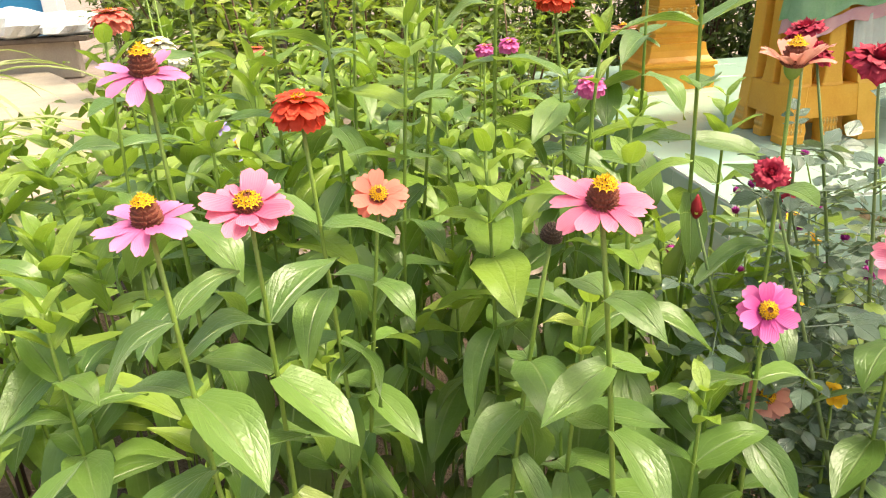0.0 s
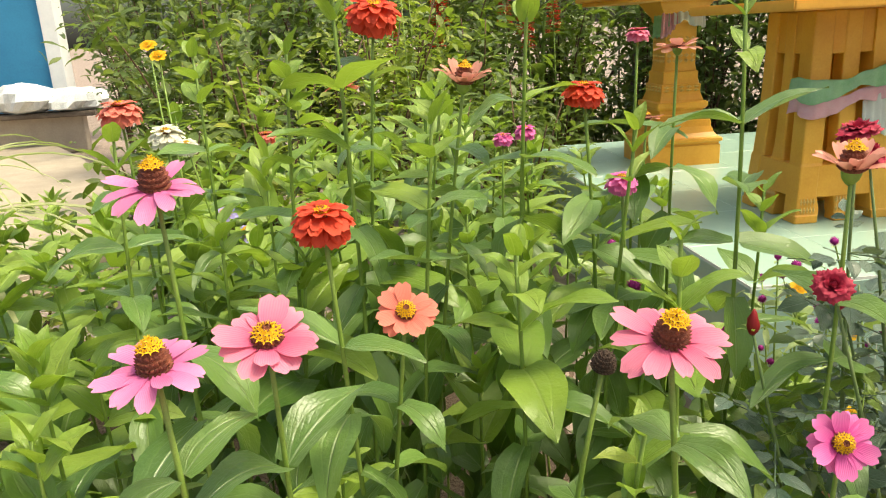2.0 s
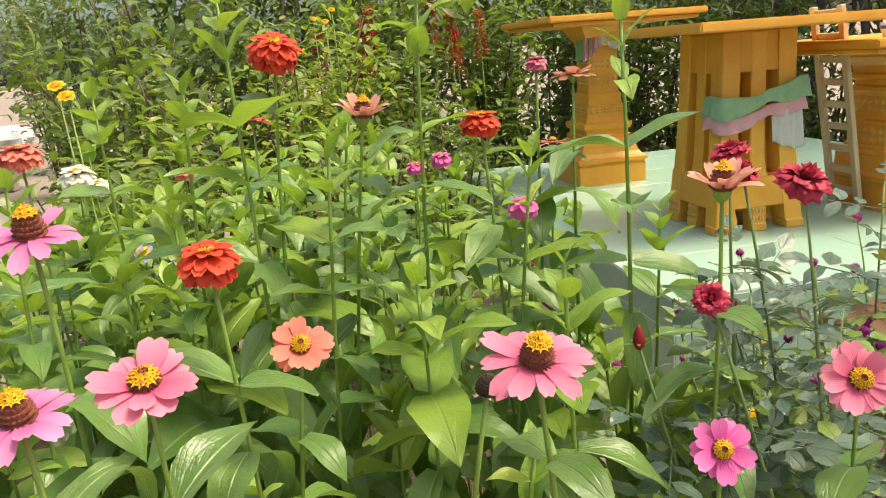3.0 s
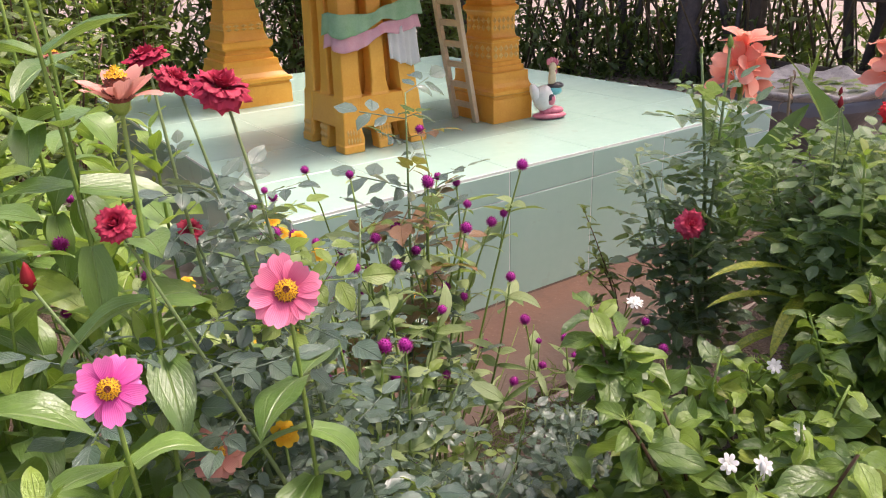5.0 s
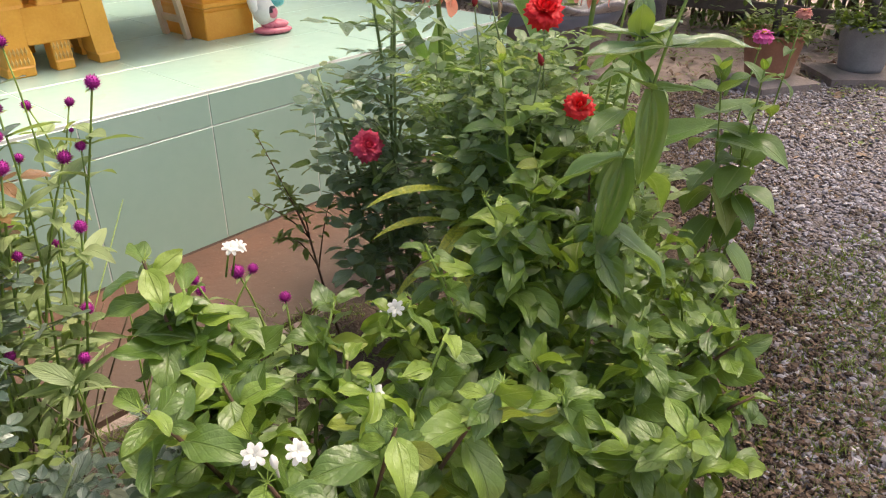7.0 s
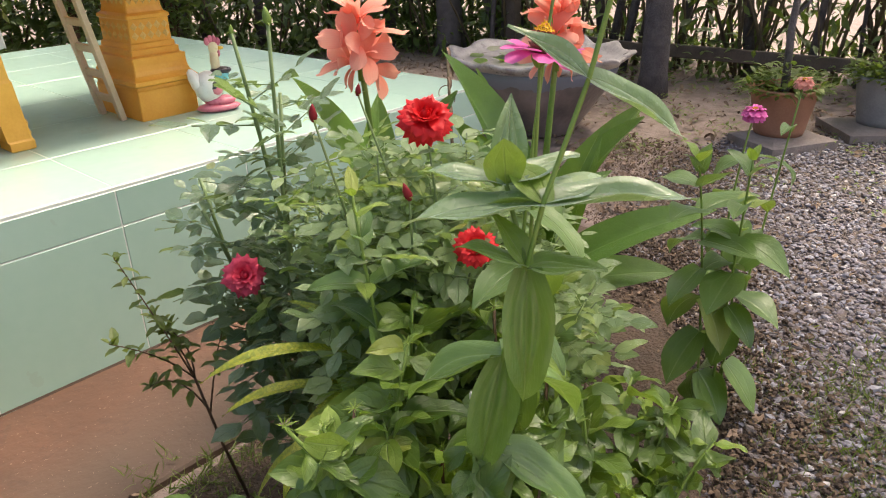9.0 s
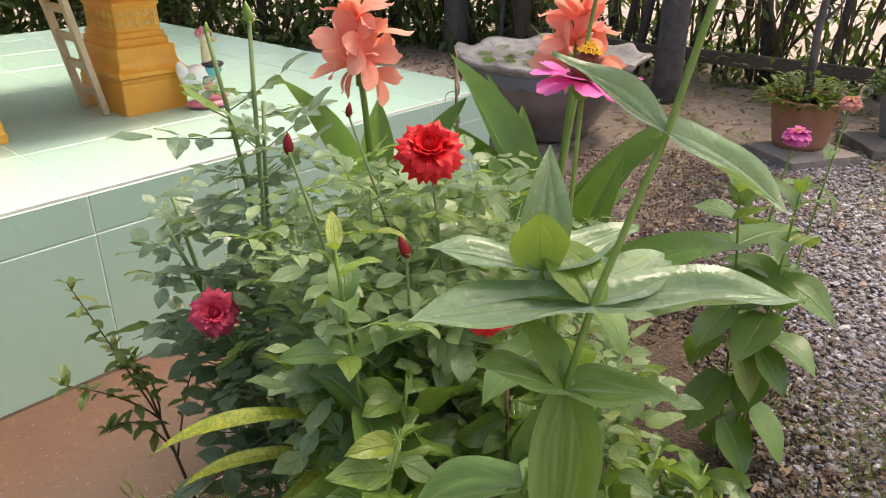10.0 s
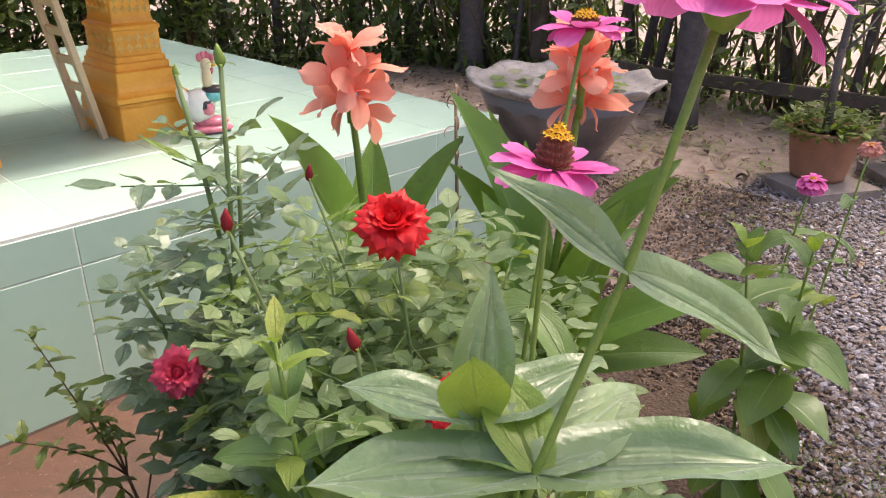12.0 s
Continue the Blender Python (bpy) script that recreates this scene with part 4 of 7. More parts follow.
def clay_pot(x, y, r, h, mat, label, plant, z0=0.0):
    root = thing("plant_pot", pose(x, y, z0), label, "plant pot", "plant pots by the fence")
    prof = [(r * 0.72, 0.0), (r * 0.76, h * 0.1), (r * 0.95, h * 0.8), (r, h * 0.84), (r * 1.02, h * 0.88), (r * 1.10, h * 0.93), (r * 1.12, h * 0.98), (r * 1.10, h), (r * 0.97, h), (r * 0.93, h * 0.9)]
    V, F, U = lathe_t(prof, 60)
    # a thumbed, frilled rim
    V = [(q[0] * w, q[1] * w, q[2]) for q in V for w in (1 + (0.03 * math.sin(15 * math.atan2(q[1], q[0])) if q[2] > h * 0.9 else 0.0),)]
    part("pot", raw_mesh("pot", V, F, U, mat), None, root, "", pose(x, y, z0))
    part("soil", raw_mesh("soil", *lathe_t([(r * 0.92, h * 0.86), (r * 0.92, h * 0.9)], 24), M_SOIL), None, root, "", pose(x, y, z0))
    rr = random.Random(int(x * 100) + 3)
    h += z0
    if plant == "bush":
        t = leaf_template(0.055, 0.028, 0.45, 1.0, 0.1, 0.2, 0.5, 0.05, 4, 2)
        mats = []
        for _ in range(420):
            d = r * 1.25 * math.sqrt(rr.random())
            a = rr.uniform(0, 6.28)
            z = h * 0.92 + 0.16 * rr.random() * (1.2 - d / (r * 1.3))
            mats.append(aim((x + d * math.cos(a), y + d * math.sin(a), z), (math.cos(a) + rr.gauss(0, 0.5), math.sin(a) + rr.gauss(0, 0.5), rr.gauss(0.4, 0.4)), (0, 0, 1), rr.uniform(0.6, 1.2)))
        ob = part("foliage", joined("foliage", t, mats, M_SHRUB), None, root, "low green bushy foliage")
        tagged(ob, kind="stuff")
        pts = [(x, y, h * 0.9), (x - 0.02, y + 0.01, h + 0.3), (x + 0.02, y, h + 0.75), (x, y, h + 1.2)]
        part("trunk", tube(pts, [0.022, 0.018, 0.015, 0.012], 8, "trunk", M_BARK), None, root, "thin grey trunk")
        for k in range(7):
            p = Vector((x, y, h + 0.35 + 0.12 * k))
            q = p + Vector((rr.gauss(0, 0.16), rr.gauss(0, 0.16), 0.16))
            part("branch", tube([p, (p + q) / 2 + Vector((0, 0, -0.015)), q], [0.009, 0.007, 0.004], 5, "branch", M_BARK), None, root)
        mats = []
        for _ in range(160):
            p = Vector((x + rr.gauss(0, 0.16), y + rr.gauss(0, 0.16), h + rr.uniform(0.45, 1.25)))
            mats.append(aim(p, (rr.gauss(0, 1), rr.gauss(0, 1), rr.gauss(0, 0.6)), (0, 0, 1), rr.uniform(0.7, 1.4)))
        tagged(part("crown", joined("crown", t, mats, M_HEDGE), None, root, "sparse dark green crown"), kind="stuff")
    else:
        blade = raw_mesh("blade", *leaf_template(0.48, 0.045, 0.4, 0.9, 0.6, 0.35, 0.25, 0.01, 8, 2), M_GLEAF)
        for k in range(14):
            a = k * 2.4
            part("blade", blade, None, root, "", aim((x + 0.05 * math.cos(a), y + 0.05 * math.sin(a), h * 0.88), (0.28 * math.cos(a), 0.28 * math.sin(a), 1), (math.cos(a), math.sin(a), 0.1), rr.uniform(0.7, 1.15)))


clay_pot(3.17, -0.665, 0.165, 0.24, M_CLAYPOT, "terracotta pot with a bushy plant on a stone slab", "bush", 0.056)
clay_pot(3.66, -1.03, 0.16, 0.26, M_GREYPOT, "grey cement pot with a leafy plant", "bush", 0.056)
clay_pot(2.95, -1.72, 0.13, 0.22, M_CLAYPOT, "terracotta pot with stiff upright sword leaves", "blade")


M_EDGE = plain_mat("mossy_stone", (0.17, 0.14, 0.125), (0.34, 0.285, 0.26), 12.0, 0.85, 0.5, 0.006)


def edging():
    r = random.Random(8)
    for x, y, w, d, a in ((3.13, -0.70, 0.20, 0.17, -30), (3.64, -1.03, 0.24, 0.19, -50)):
        bm = bmesh.new()
        bmesh.ops.create_grid(bm, x_segments=7, y_segments=5, size=1.0)
        top = list(bm.faces)
        out = bmesh.ops.extrude_face_region(bm, geom=top)
        for v in bm.verts:
            v.co.x *= w
            v.co.y *= d
        for g in out["geom"]:
            if isinstance(g, bmesh.types.BMVert):
                g.co.z = 0.085
        for v in bm.verts:
            edge = max(abs(v.co.x) / w, abs(v.co.y) / d) > 0.95
            n = noise.noise((v.co.x * 9 + x * 7, v.co.y * 9, v.co.z * 5))
            v.co += Vector((v.co.x, v.co.y, 0)).normalized() * 0.02 * n if edge else Vector((0, 0, 0))
            v.co.z += (0.004 * n - (0.010 if edge else 0.0)) if v.co.z > 0.05 else 0.0
        bmesh.ops.recalc_face_normals(bm, faces=bm.faces)
        slab = part("edging_stone", bm, M_EDGE, None, "", pose(x, y, -0.03, 0, 0, a))
        tagged(slab, "weathered stone slab lying under the pots", "stone slab", "stone slabs under the pots")


edging()


# ---------------------------------------------------------------- zinnias
def shared(name, template, material):
    return raw_mesh(name, *template, material)


Z_T = [leaf_template(0.090, 0.042, 0.36, 0.95, 0.55, f, d, w, 8, 4, p) for f, d, w, p in ((0.25, 0.55, 0.05, 0.0), (0.15, 0.95, 0.07, 1.0), (0.35, 0.25, 0.04, 2.0), (0.2, 1.35, 0.08, 3.0), (0.45, 0.75, 0.05, 4.0))]
Z_LEAVES = [shared("leaf", t, M_ZLEAF) for t in Z_T]
Z_YOUNG = [shared("young_leaf", t, M_ZTIP) for t in Z_T[:3]]


def petal_t(length, width, cup=0.25, bend=0.35, notch=0.12, nv=5, nu=4, base=0.45):
    V, U, F = [], [], []
    for j in range(nv + 1):
        v = j / nv
        w = width / 2 * (base + (1 - base) * math.sin(min(1, v / 0.7) * math.pi / 2)) * (1.0 if v < 0.78 else 1 - 0.55 * ((v - 0.78) / 0.22) ** 2)
        a = bend * v
        y, z = length * (math.sin(a) / bend if abs(bend) > 1e-3 else v), -length * ((1 - math.cos(a)) / bend if abs(bend) > 1e-3 else 0)
        for i in range(nu + 1):
            u = i / nu - 0.5
            yy = y - (notch * length * (1 - abs(u) * 3) if j == nv and abs(u) < 0.3 else 0)
            V.append((2 * u * w, yy, z + cup * w * (4 * u * u) + 0.0008 * math.cos(u * 22)))
            U.append((i / nu, v))
    for j in range(nv):
        for i in range(nu):
            p = j * (nu + 1) + i
            F.append((p, p + 1, p + nu + 2, p + nu + 1))
    return V, F, U


OPEN_BLOOMS = [(Vector(c), Vector(n).normalized(), w) for c, n, w in (((-0.184, -0.885, 0.60), (-0.42, -0.8, 0.55), 0.07), ((-0.142, -1.268, 0.915), (-0.45, -0.5, 0.75), 0.075),
               ((-0.931, -1.505, 0.668), (-0.27, -0.45, 0.47), 0.04), ((-0.902, -1.529, 0.666), (-0.27, -0.45, 0.47), 0.035), ((-0.34, -1.10, 0.61), (-0.5, -0.65, 0.5), 0.06), ((-0.27, -1.14, 0.62), (-0.5, -0.65, 0.5), 0.06), ((-0.31, -1.09, 0.55), (-0.5, -0.65, 0.6), 0.065), ((-0.25, -1.12, 0.56), (-0.4, -0.65, 0.6), 0.06), ((-0.34, -1.18, 0.52), (-0.5, -0.6, 0.6), 0.06), ((-0.34, -1.08, 0.58), (0.0, 0.0, 1.0), 0.07), ((-0.24, -1.14, 0.6), (0.1, -0.1, 1.0), 0.06))]


def crowded(p):
    """True right before an open bloom or the croton's arching leaves, where no other leaf grows."""
    return any(-0.03 < (p - c).dot(n) < 0.6 and ((p - c) - n * (p - c).dot(n)).length < w for c, n, w in OPEN_BLOOMS)


class Leaves:
    """Collects a plant's leaves; the outermost 300 become parts, the rest one joined mesh for each form."""

    def __init__(self, root, label):
        self.root, self.label, self.all = root, label, []

    def add(self, mesh, template, m):
        self.all.append((m.translation.y - 0.6 * m.translation.z, len(self.all), mesh, template, m))

    def build(self, most=300):
        rows = sorted(self.all, key=lambda q: q[:2])
        for _, _, mesh, _, m in rows[:most]:
            part("leaf", mesh, None, self.root, "", m)
        rest = {}
        for _, _, mesh, template, m in rows[most:]:
            rest.setdefault(mesh.name, (mesh, template, []))[2].append(m)
        bits, kinds = [], {}
        for mesh, template, ms in rest.values():
            kinds.setdefault(mesh.materials[0].name, (mesh.materials[0], []))[1].extend(moved(template, m) for m in ms)
        for mat, ts in kinds.values():
            tagged(part("foliage", raw_mesh("foliage", *merge(ts), mat), None, self.root, self.label), kind="stuff")


P_SINGLE = [petal_t(0.035, 0.0178, 0.28, b, 0.10, 6, 4) for b in (0.35, 0.7, -0.15)]
P_DOUBLE = [petal_t(0.030, 0.015, 0.35, b, 0.08, 4, 2) for b in (0.6, 1.0)]
PETALS = {}


def petal_mesh(mat, kind, k):
    key = (mat.name, kind, k)
    if key not in PETALS:
        PETALS[key] = shared("petal", (P_SINGLE if kind == "single" else P_DOUBLE)[k], mat)
    return PETALS[key]


def disc_t(r, h, bumps=True):
    """The raised cone of a zinnia, set with small scales."""
    bits = []
    prof = [(r * 0.55, -0.004), (r * 0.95, 0.0), (r, h * 0.35), (r * 0.85, h * 0.7), (r * 0.5, h * 0.95), (r * 0.1, h)]
    bits.append(lathe_t(prof, 14))
    k = 0
    for ring, z in ((1.0, 0.1), (1.0, 0.32), (0.93, 0.52), (0.8, 0.72), (0.55, 0.9), (0.25, 1.0)):
        n = max(5, int(22 * ring))
        for i in range(n):
            a = 2 * math.pi * (i + 0.5 * (k % 2)) / n
            c = Vector((math.cos(a) * r * ring, math.sin(a) * r * ring, h * z))
            out = Vector((math.cos(a), math.sin(a), 0.35 + z))
            m = aim(c, out, (0, 0, 1))
            s = 0.0015
            bits.append(moved(([(-s, 0, -s), (s, 0, -s), (s, 0, s), (-s, 0, s), (0, 0.0042, 0)], [(0, 1, 4), (1, 2, 4), (2, 3, 4), (3, 0, 4)], None), m))
        k += 1
    return merge(bits)


def floret_t(r, z, n=13, rows=2, s=1.0):
    """A ring of small open yellow stars."""
    bits = []
    for row in range(rows):
        rr = r * (1 - 0.42 * row)
        for i in range(max(3, int(n * (1 - 0.35 * row)))):
            a = 2 * math.pi * (i + 0.4 * row) / max(3, int(n * (1 - 0.35 * row)))
            c = Vector((rr * math.cos(a), rr * math.sin(a), z + 0.003 * row))
            m = aim(c, (-math.sin(a), math.cos(a), 0), (0.7 * math.cos(a), 0.7 * math.sin(a), 1), s)
            V, F = [(0, 0, 0)], []
            for q in range(10):
                b = 2 * math.pi * q / 10
                l = 0.0042 if q % 2 == 0 else 0.0016
                V.append((l * math.cos(b), l * math.sin(b), 0.002 if q % 2 == 0 else 0.0005))
            F = [(0, 1 + q, 1 + (q + 1) % 10) for q in range(10)]
            bits.append(moved((V, F, [(0.5, 0.2)] + [(0.5, 0.9)] * 10), m))
    return merge(bits)


DISC_TALL = shared("flower_head", disc_t(0.0108, 0.0225), M_DISC)
DISC_LOW = shared("flower_head", disc_t(0.0115, 0.0135), M_DISC)
DISC_DEAD = shared("seed_head", disc_t(0.013, 0.024), M_BLACKHEAD)
FLOR_TALL = shared("floret_ring", floret_t(0.0078, 0.0225, 12, 3, 1.0), M_YELLOW)
FLOR_LOW = shared("floret_ring", floret_t(0.0098, 0.0112, 13, 2, 1.25), M_YELLOW)
CALYX = shared("calyx", lathe_t([(0.0022, -0.015), (0.005, -0.0125), (0.0082, -0.008), (0.0094, -0.003), (0.0096, 0.001), (0.008, 0.002)], 12), M_STEM)


def zinnia_head(parent, at, up, kind, mat, size, r, label):
    """A flower head of single, double or old form, on the end of a stem."""
    x = Vector(up).normalized().orthogonal()
    m = aim(at, x, up, size)
    if kind == "old":
        head = part("seed_head", DISC_DEAD, None, parent, "withered dark seed head", m)
        return
    tall = kind in ("tall", "peachy", "full")
    head = part("flower_head", DISC_TALL if tall else DISC_LOW, None, parent, label, m)
    part("calyx", CALYX, None, head, "", m)
    part("floret_ring", FLOR_TALL if tall else FLOR_LOW, None, head, "ring of yellow florets", m)
    a0 = r.uniform(0, 6.28)
    if kind in ("tall", "flat", "peachy", "broad", "full"):
        n = r.choice((12, 13, 14)) if kind in ("flat", "broad") else r.choice((11, 12, 12))
        lift = {"tall": 0.04, "flat": 0.1, "peachy": 0.75, "broad": 0.02, "full": 0.06}[kind]
        for i in range(n):
            a = a0 + 2 * math.pi * i / n + r.gauss(0, 0.06)
            e = lift + r.gauss(0, 0.16)
            d = Vector((math.cos(a) * math.cos(e), math.sin(a) * math.cos(e), math.sin(e)))
            s = r.uniform(0.82, 1.12)
            part("petal", petal_mesh(mat, "single", i % 3 if kind != "flat" else (i % 2) * 2), None, head, "", m @ aim(Vector((math.cos(a), math.sin(a), 0)) * 0.009 + Vector((0, 0, 0.0015 * (i % 2))), d, (0, 0, 1), s, s * {"flat": 1.35, "broad": 1.5, "full": 1.45}.get(kind, r.uniform(0.82, 1.02))))
    else:
        # double: rows of petals, the upper ones shorter and steeper
        for row in range(6):
            n = (12, 13, 12, 11, 8, 6)[row]
            for i in range(n):
                a = a0 + 2 * math.pi * (i + 0.5 * (row % 2)) / n + r.gauss(0, 0.07)
                e = -0.55 + 0.25 * row + r.gauss(0, 0.09)
                d = Vector((math.cos(a) * math.cos(e), math.sin(a) * math.cos(e), math.sin(e)))
                s = (1.05, 1.12, 1.08, 0.98, 0.84, 0.66)[row] * r.uniform(0.93, 1.07)
                part("petal", petal_mesh(mat, "double", row % 2), None, head, "", m @ aim(Vector((math.cos(a), math.sin(a), 0)) * (0.0085 - 0.0008 * row) + Vector((0, 0, 0.0022 * row)), d, (0, 0, 1), s, s * 1.15))


def bezier(p0, p1, p2, n):
    return [(1 - t) ** 2 * Vector(p0) + 2 * t * (1 - t) * Vector(p1) + t * t * Vector(p2) for t in (k / n for k in range(n + 1))]


def zinnia(top, r, base=None, head=None, up=None, size=1.0, spread=1.0, low=0.32, bare=0.0, label="zinnia plant with opposite green leaves in the bed", step=0.072, group="zinnias in the bed", fused=False, fresh_length=0.10, wide=1.0):
    """A zinnia: a stem with opposite pairs of leaves, and a flower head or a leafy tip. bare: leafless length below the head."""
    top = Vector(top)
    base = Vector(base) if base is not None else Vector((top.x + r.gauss(0, 0.05), top.y + 0.02 + abs(r.gauss(0, 0.05)), 0.0))
    bend = (base + top) / 2 + Vector((r.gauss(0, 0.02), r.gauss(0, 0.02), 0.12))
    pts = bezier(base, bend, top, 10)
    root = thing("zinnia", Matrix.Translation(base), label, "zinnia", group)
    rad = [0.0036 - 0.0017 * k / 10 for k in range(11)]
    part("stem", tube(pts, rad, 6, "stem", M_STEM), None, root)
    total = top.z - base.z
    z = total - max(bare, 0.004)
    a = r.uniform(0, 6.28)
    k = 0
    green, fresh = [], []
    while z > low:
        f = max(0.0, min(1.0, z / total))
        q = f * 10
        i = min(9, int(q))
        p = pts[i].lerp(pts[i + 1], q - i)
        depth = (total - z)
        grow = min(1.0, 0.35 + depth * 4.2) if not head else min(1.0, 0.62 + depth * 2.2)
        for s in (0, 1):
            az = a + math.pi * s + r.gauss(0, 0.18)
            el = max(-0.85, (1.1 if not head else 0.75) - depth * 4.2) + r.gauss(0, 0.2)
            d = Vector((math.cos(az) * math.cos(el), math.sin(az) * math.cos(el), math.sin(el)))
            sc = spread * grow * r.uniform(0.82, 1.2)
            upv = Vector((-math.cos(az) * math.sin(el), -math.sin(az) * math.sin(el), math.cos(el))) + Vector((r.gauss(0, 0.18), r.gauss(0, 0.18), 0))
            if crowded(p + d * 0.05):
                continue
            young = not head and depth < fresh_length * (1 + 1.2 * r.random())
            me = (Z_YOUNG[r.randrange(3)] if young else Z_LEAVES[r.randrange(5)])
            pm = aim(p + d * 0.003, d, upv, sc, sc * wide * r.uniform(0.85, 1.2))
            if fused:
                (fresh if young else green).append(pm)
            else:
                part("leaf", me, None, root, "", pm)
        a += math.pi / 2 + r.gauss(0, 0.12)
        z -= (step * 0.45 if depth < 0.05 and not head else step) * r.uniform(0.8, 1.2)
        k += 1
    if green:
        tagged(part("foliage", joined("foliage", Z_T[r.randrange(5)], green, M_ZLEAF), None, root, "opposite green leaves"), kind="stuff")
    if fresh:
        tagged(part("young_foliage", joined("young_foliage", Z_T[r.randrange(3)], fresh, M_ZTIP), None, root, "fresh yellow-green leaves"), kind="stuff")
    if head:
        kind, mat, name = head
        zinnia_head(root, top, up or (r.gauss(0, 0.15), -0.15 + r.gauss(0, 0.12), 1), kind, mat, size, r, name)
    return root


ZR = random.Random(31)
HERO = (
    # top, form, petals, size, facing, words
    ((-1.984, -1.42, 1.064), "tall", M_LILAC, 0.74, (0.0, -0.22, 1), "pink zinnia with a tall maroon cone and yellow ring"),
    ((-2.008, -1.27, 1.138), "tall", M_LILAC, 0.84, (0.05, -0.22, 1), "lilac pink zinnia with a maroon cone"),
    ((-1.893, -1.25, 1.100), "double", M_RED, 0.70, (0, -0.15, 1), "full double scarlet zinnia"),
    ((-1.930, -1.36, 1.050), "flat", M_PINK, 0.76, (0.1, -0.42, 1), "open pink zinnia with a yellow centre"),
    ((-1.832, -1.22, 1.006), "flat", M_CORAL, 0.63, (0.05, -0.75, 0.8), "small coral pink zinnia with a yellow centre"),
    ((-1.684, -1.42, 1.050), "tall", M_PINK, 0.83, (0.0, -0.42, 1), "large pink zinnia with a maroon cone and yellow ring"),
    ((-1.501, -1.34, 0.908), "flat", M_MAG, 0.62, (-0.25, -0.95, 0.55), "round magenta zinnia turned outwards"),
    ((-1.595, -0.97, 1.160), "double", M_RED, 0.70, (0, -0.1, 1), "scarlet zinnia with a yellow top"),
    ((-1.543, -0.96, 1.048), "double", M_MAG, 0.58, (0, -0.1, 1), "small double magenta zinnia flower"),
    ((-1.46, -0.79, 1.218), "double", M_PINK, 0.48, (0, 0, 1), "small pale pink zinnia on a thin stem"),
    ((-1.43, -1.22, 1.100), "peachy", M_PEACH, 0.92, (0, -0.1, 1), "peach zinnia with raised petals and a maroon cone"),
    ((-1.338, -1.301, 0.926), "flat", M_PINK, 0.76, (-0.3, -0.85, 0.6), "round pink zinnia turned outwards"),
    ((-1.40, -1.20, 0.715), "flat", M_PEACH, 0.7, (-0.1, -0.8, 0.6), "faded peach zinnia low in the bed"),
    ((-1.825, -0.82, 1.262), "double", M_RED, 0.98, (0.1, -0.4, 1), "tall double scarlet zinnia"),
    ((-2.176, -0.75, 1.152), "double", M_CORAL, 0.84, (0, 0, 1), "coral zinnia with a yellow top"),
    ((-1.732, -0.95, 1.176), "peachy", M_PEACH, 0.88, (0.1, -0.1, 1), "faded peach zinnia with raised petals"),
    ((-2.197, -0.43, 1.078), "double", M_WHITE, 0.9, (0, -0.2, 1), "full cream white zinnia flower"),
    ((-2.16, -0.45, 1.06), "double", M_WHITE, 0.6, (0.1, -0.2, 1), "small cream white zinnia flower"),
    ((-2.051, -0.18, 1.034), "double", M_CORAL, 0.62, (0, 0, 1), "small coral zinnia at the back of the bed"),
    ((-1.542, -0.45, 1.045), "double", M_MAG, 0.62, (0, -0.1, 1), "double magenta zinnia at the back of the bed"),
    ((-1.403, -0.69, 1.086), "flat", M_PEACH, 0.62, (0, 0.1, 1), "pale peach zinnia with flat petals"),
    ((-1.876, -0.58, 1.157), "flat", M_CORAL, 0.66, (0, 0.1, 1), "orange coral zinnia with flat petals"),
    ((-1.424, -0.84, 1.198), "flat", M_PEACH, 0.70, (0.05, 0.1, 1), "flat pale pink zinnia with a yellow centre"),
    ((-1.698, -1.34, 0.995), "old", M_PEACH, 0.6, (0.1, -0.3, 1), "withered dark zinnia seed head"),
    ((-1.62, -0.62, 1.06), "double", M_MAG, 0.5, (0, 0, 1), "small double magenta zinnia flower"),
)
for top, kind, mat, size, up, words in HERO:
    zinnia(top, ZR, None, (kind, mat, words), up, size, 0.95, 0.34, ZR.uniform(0.09, 0.16), words)


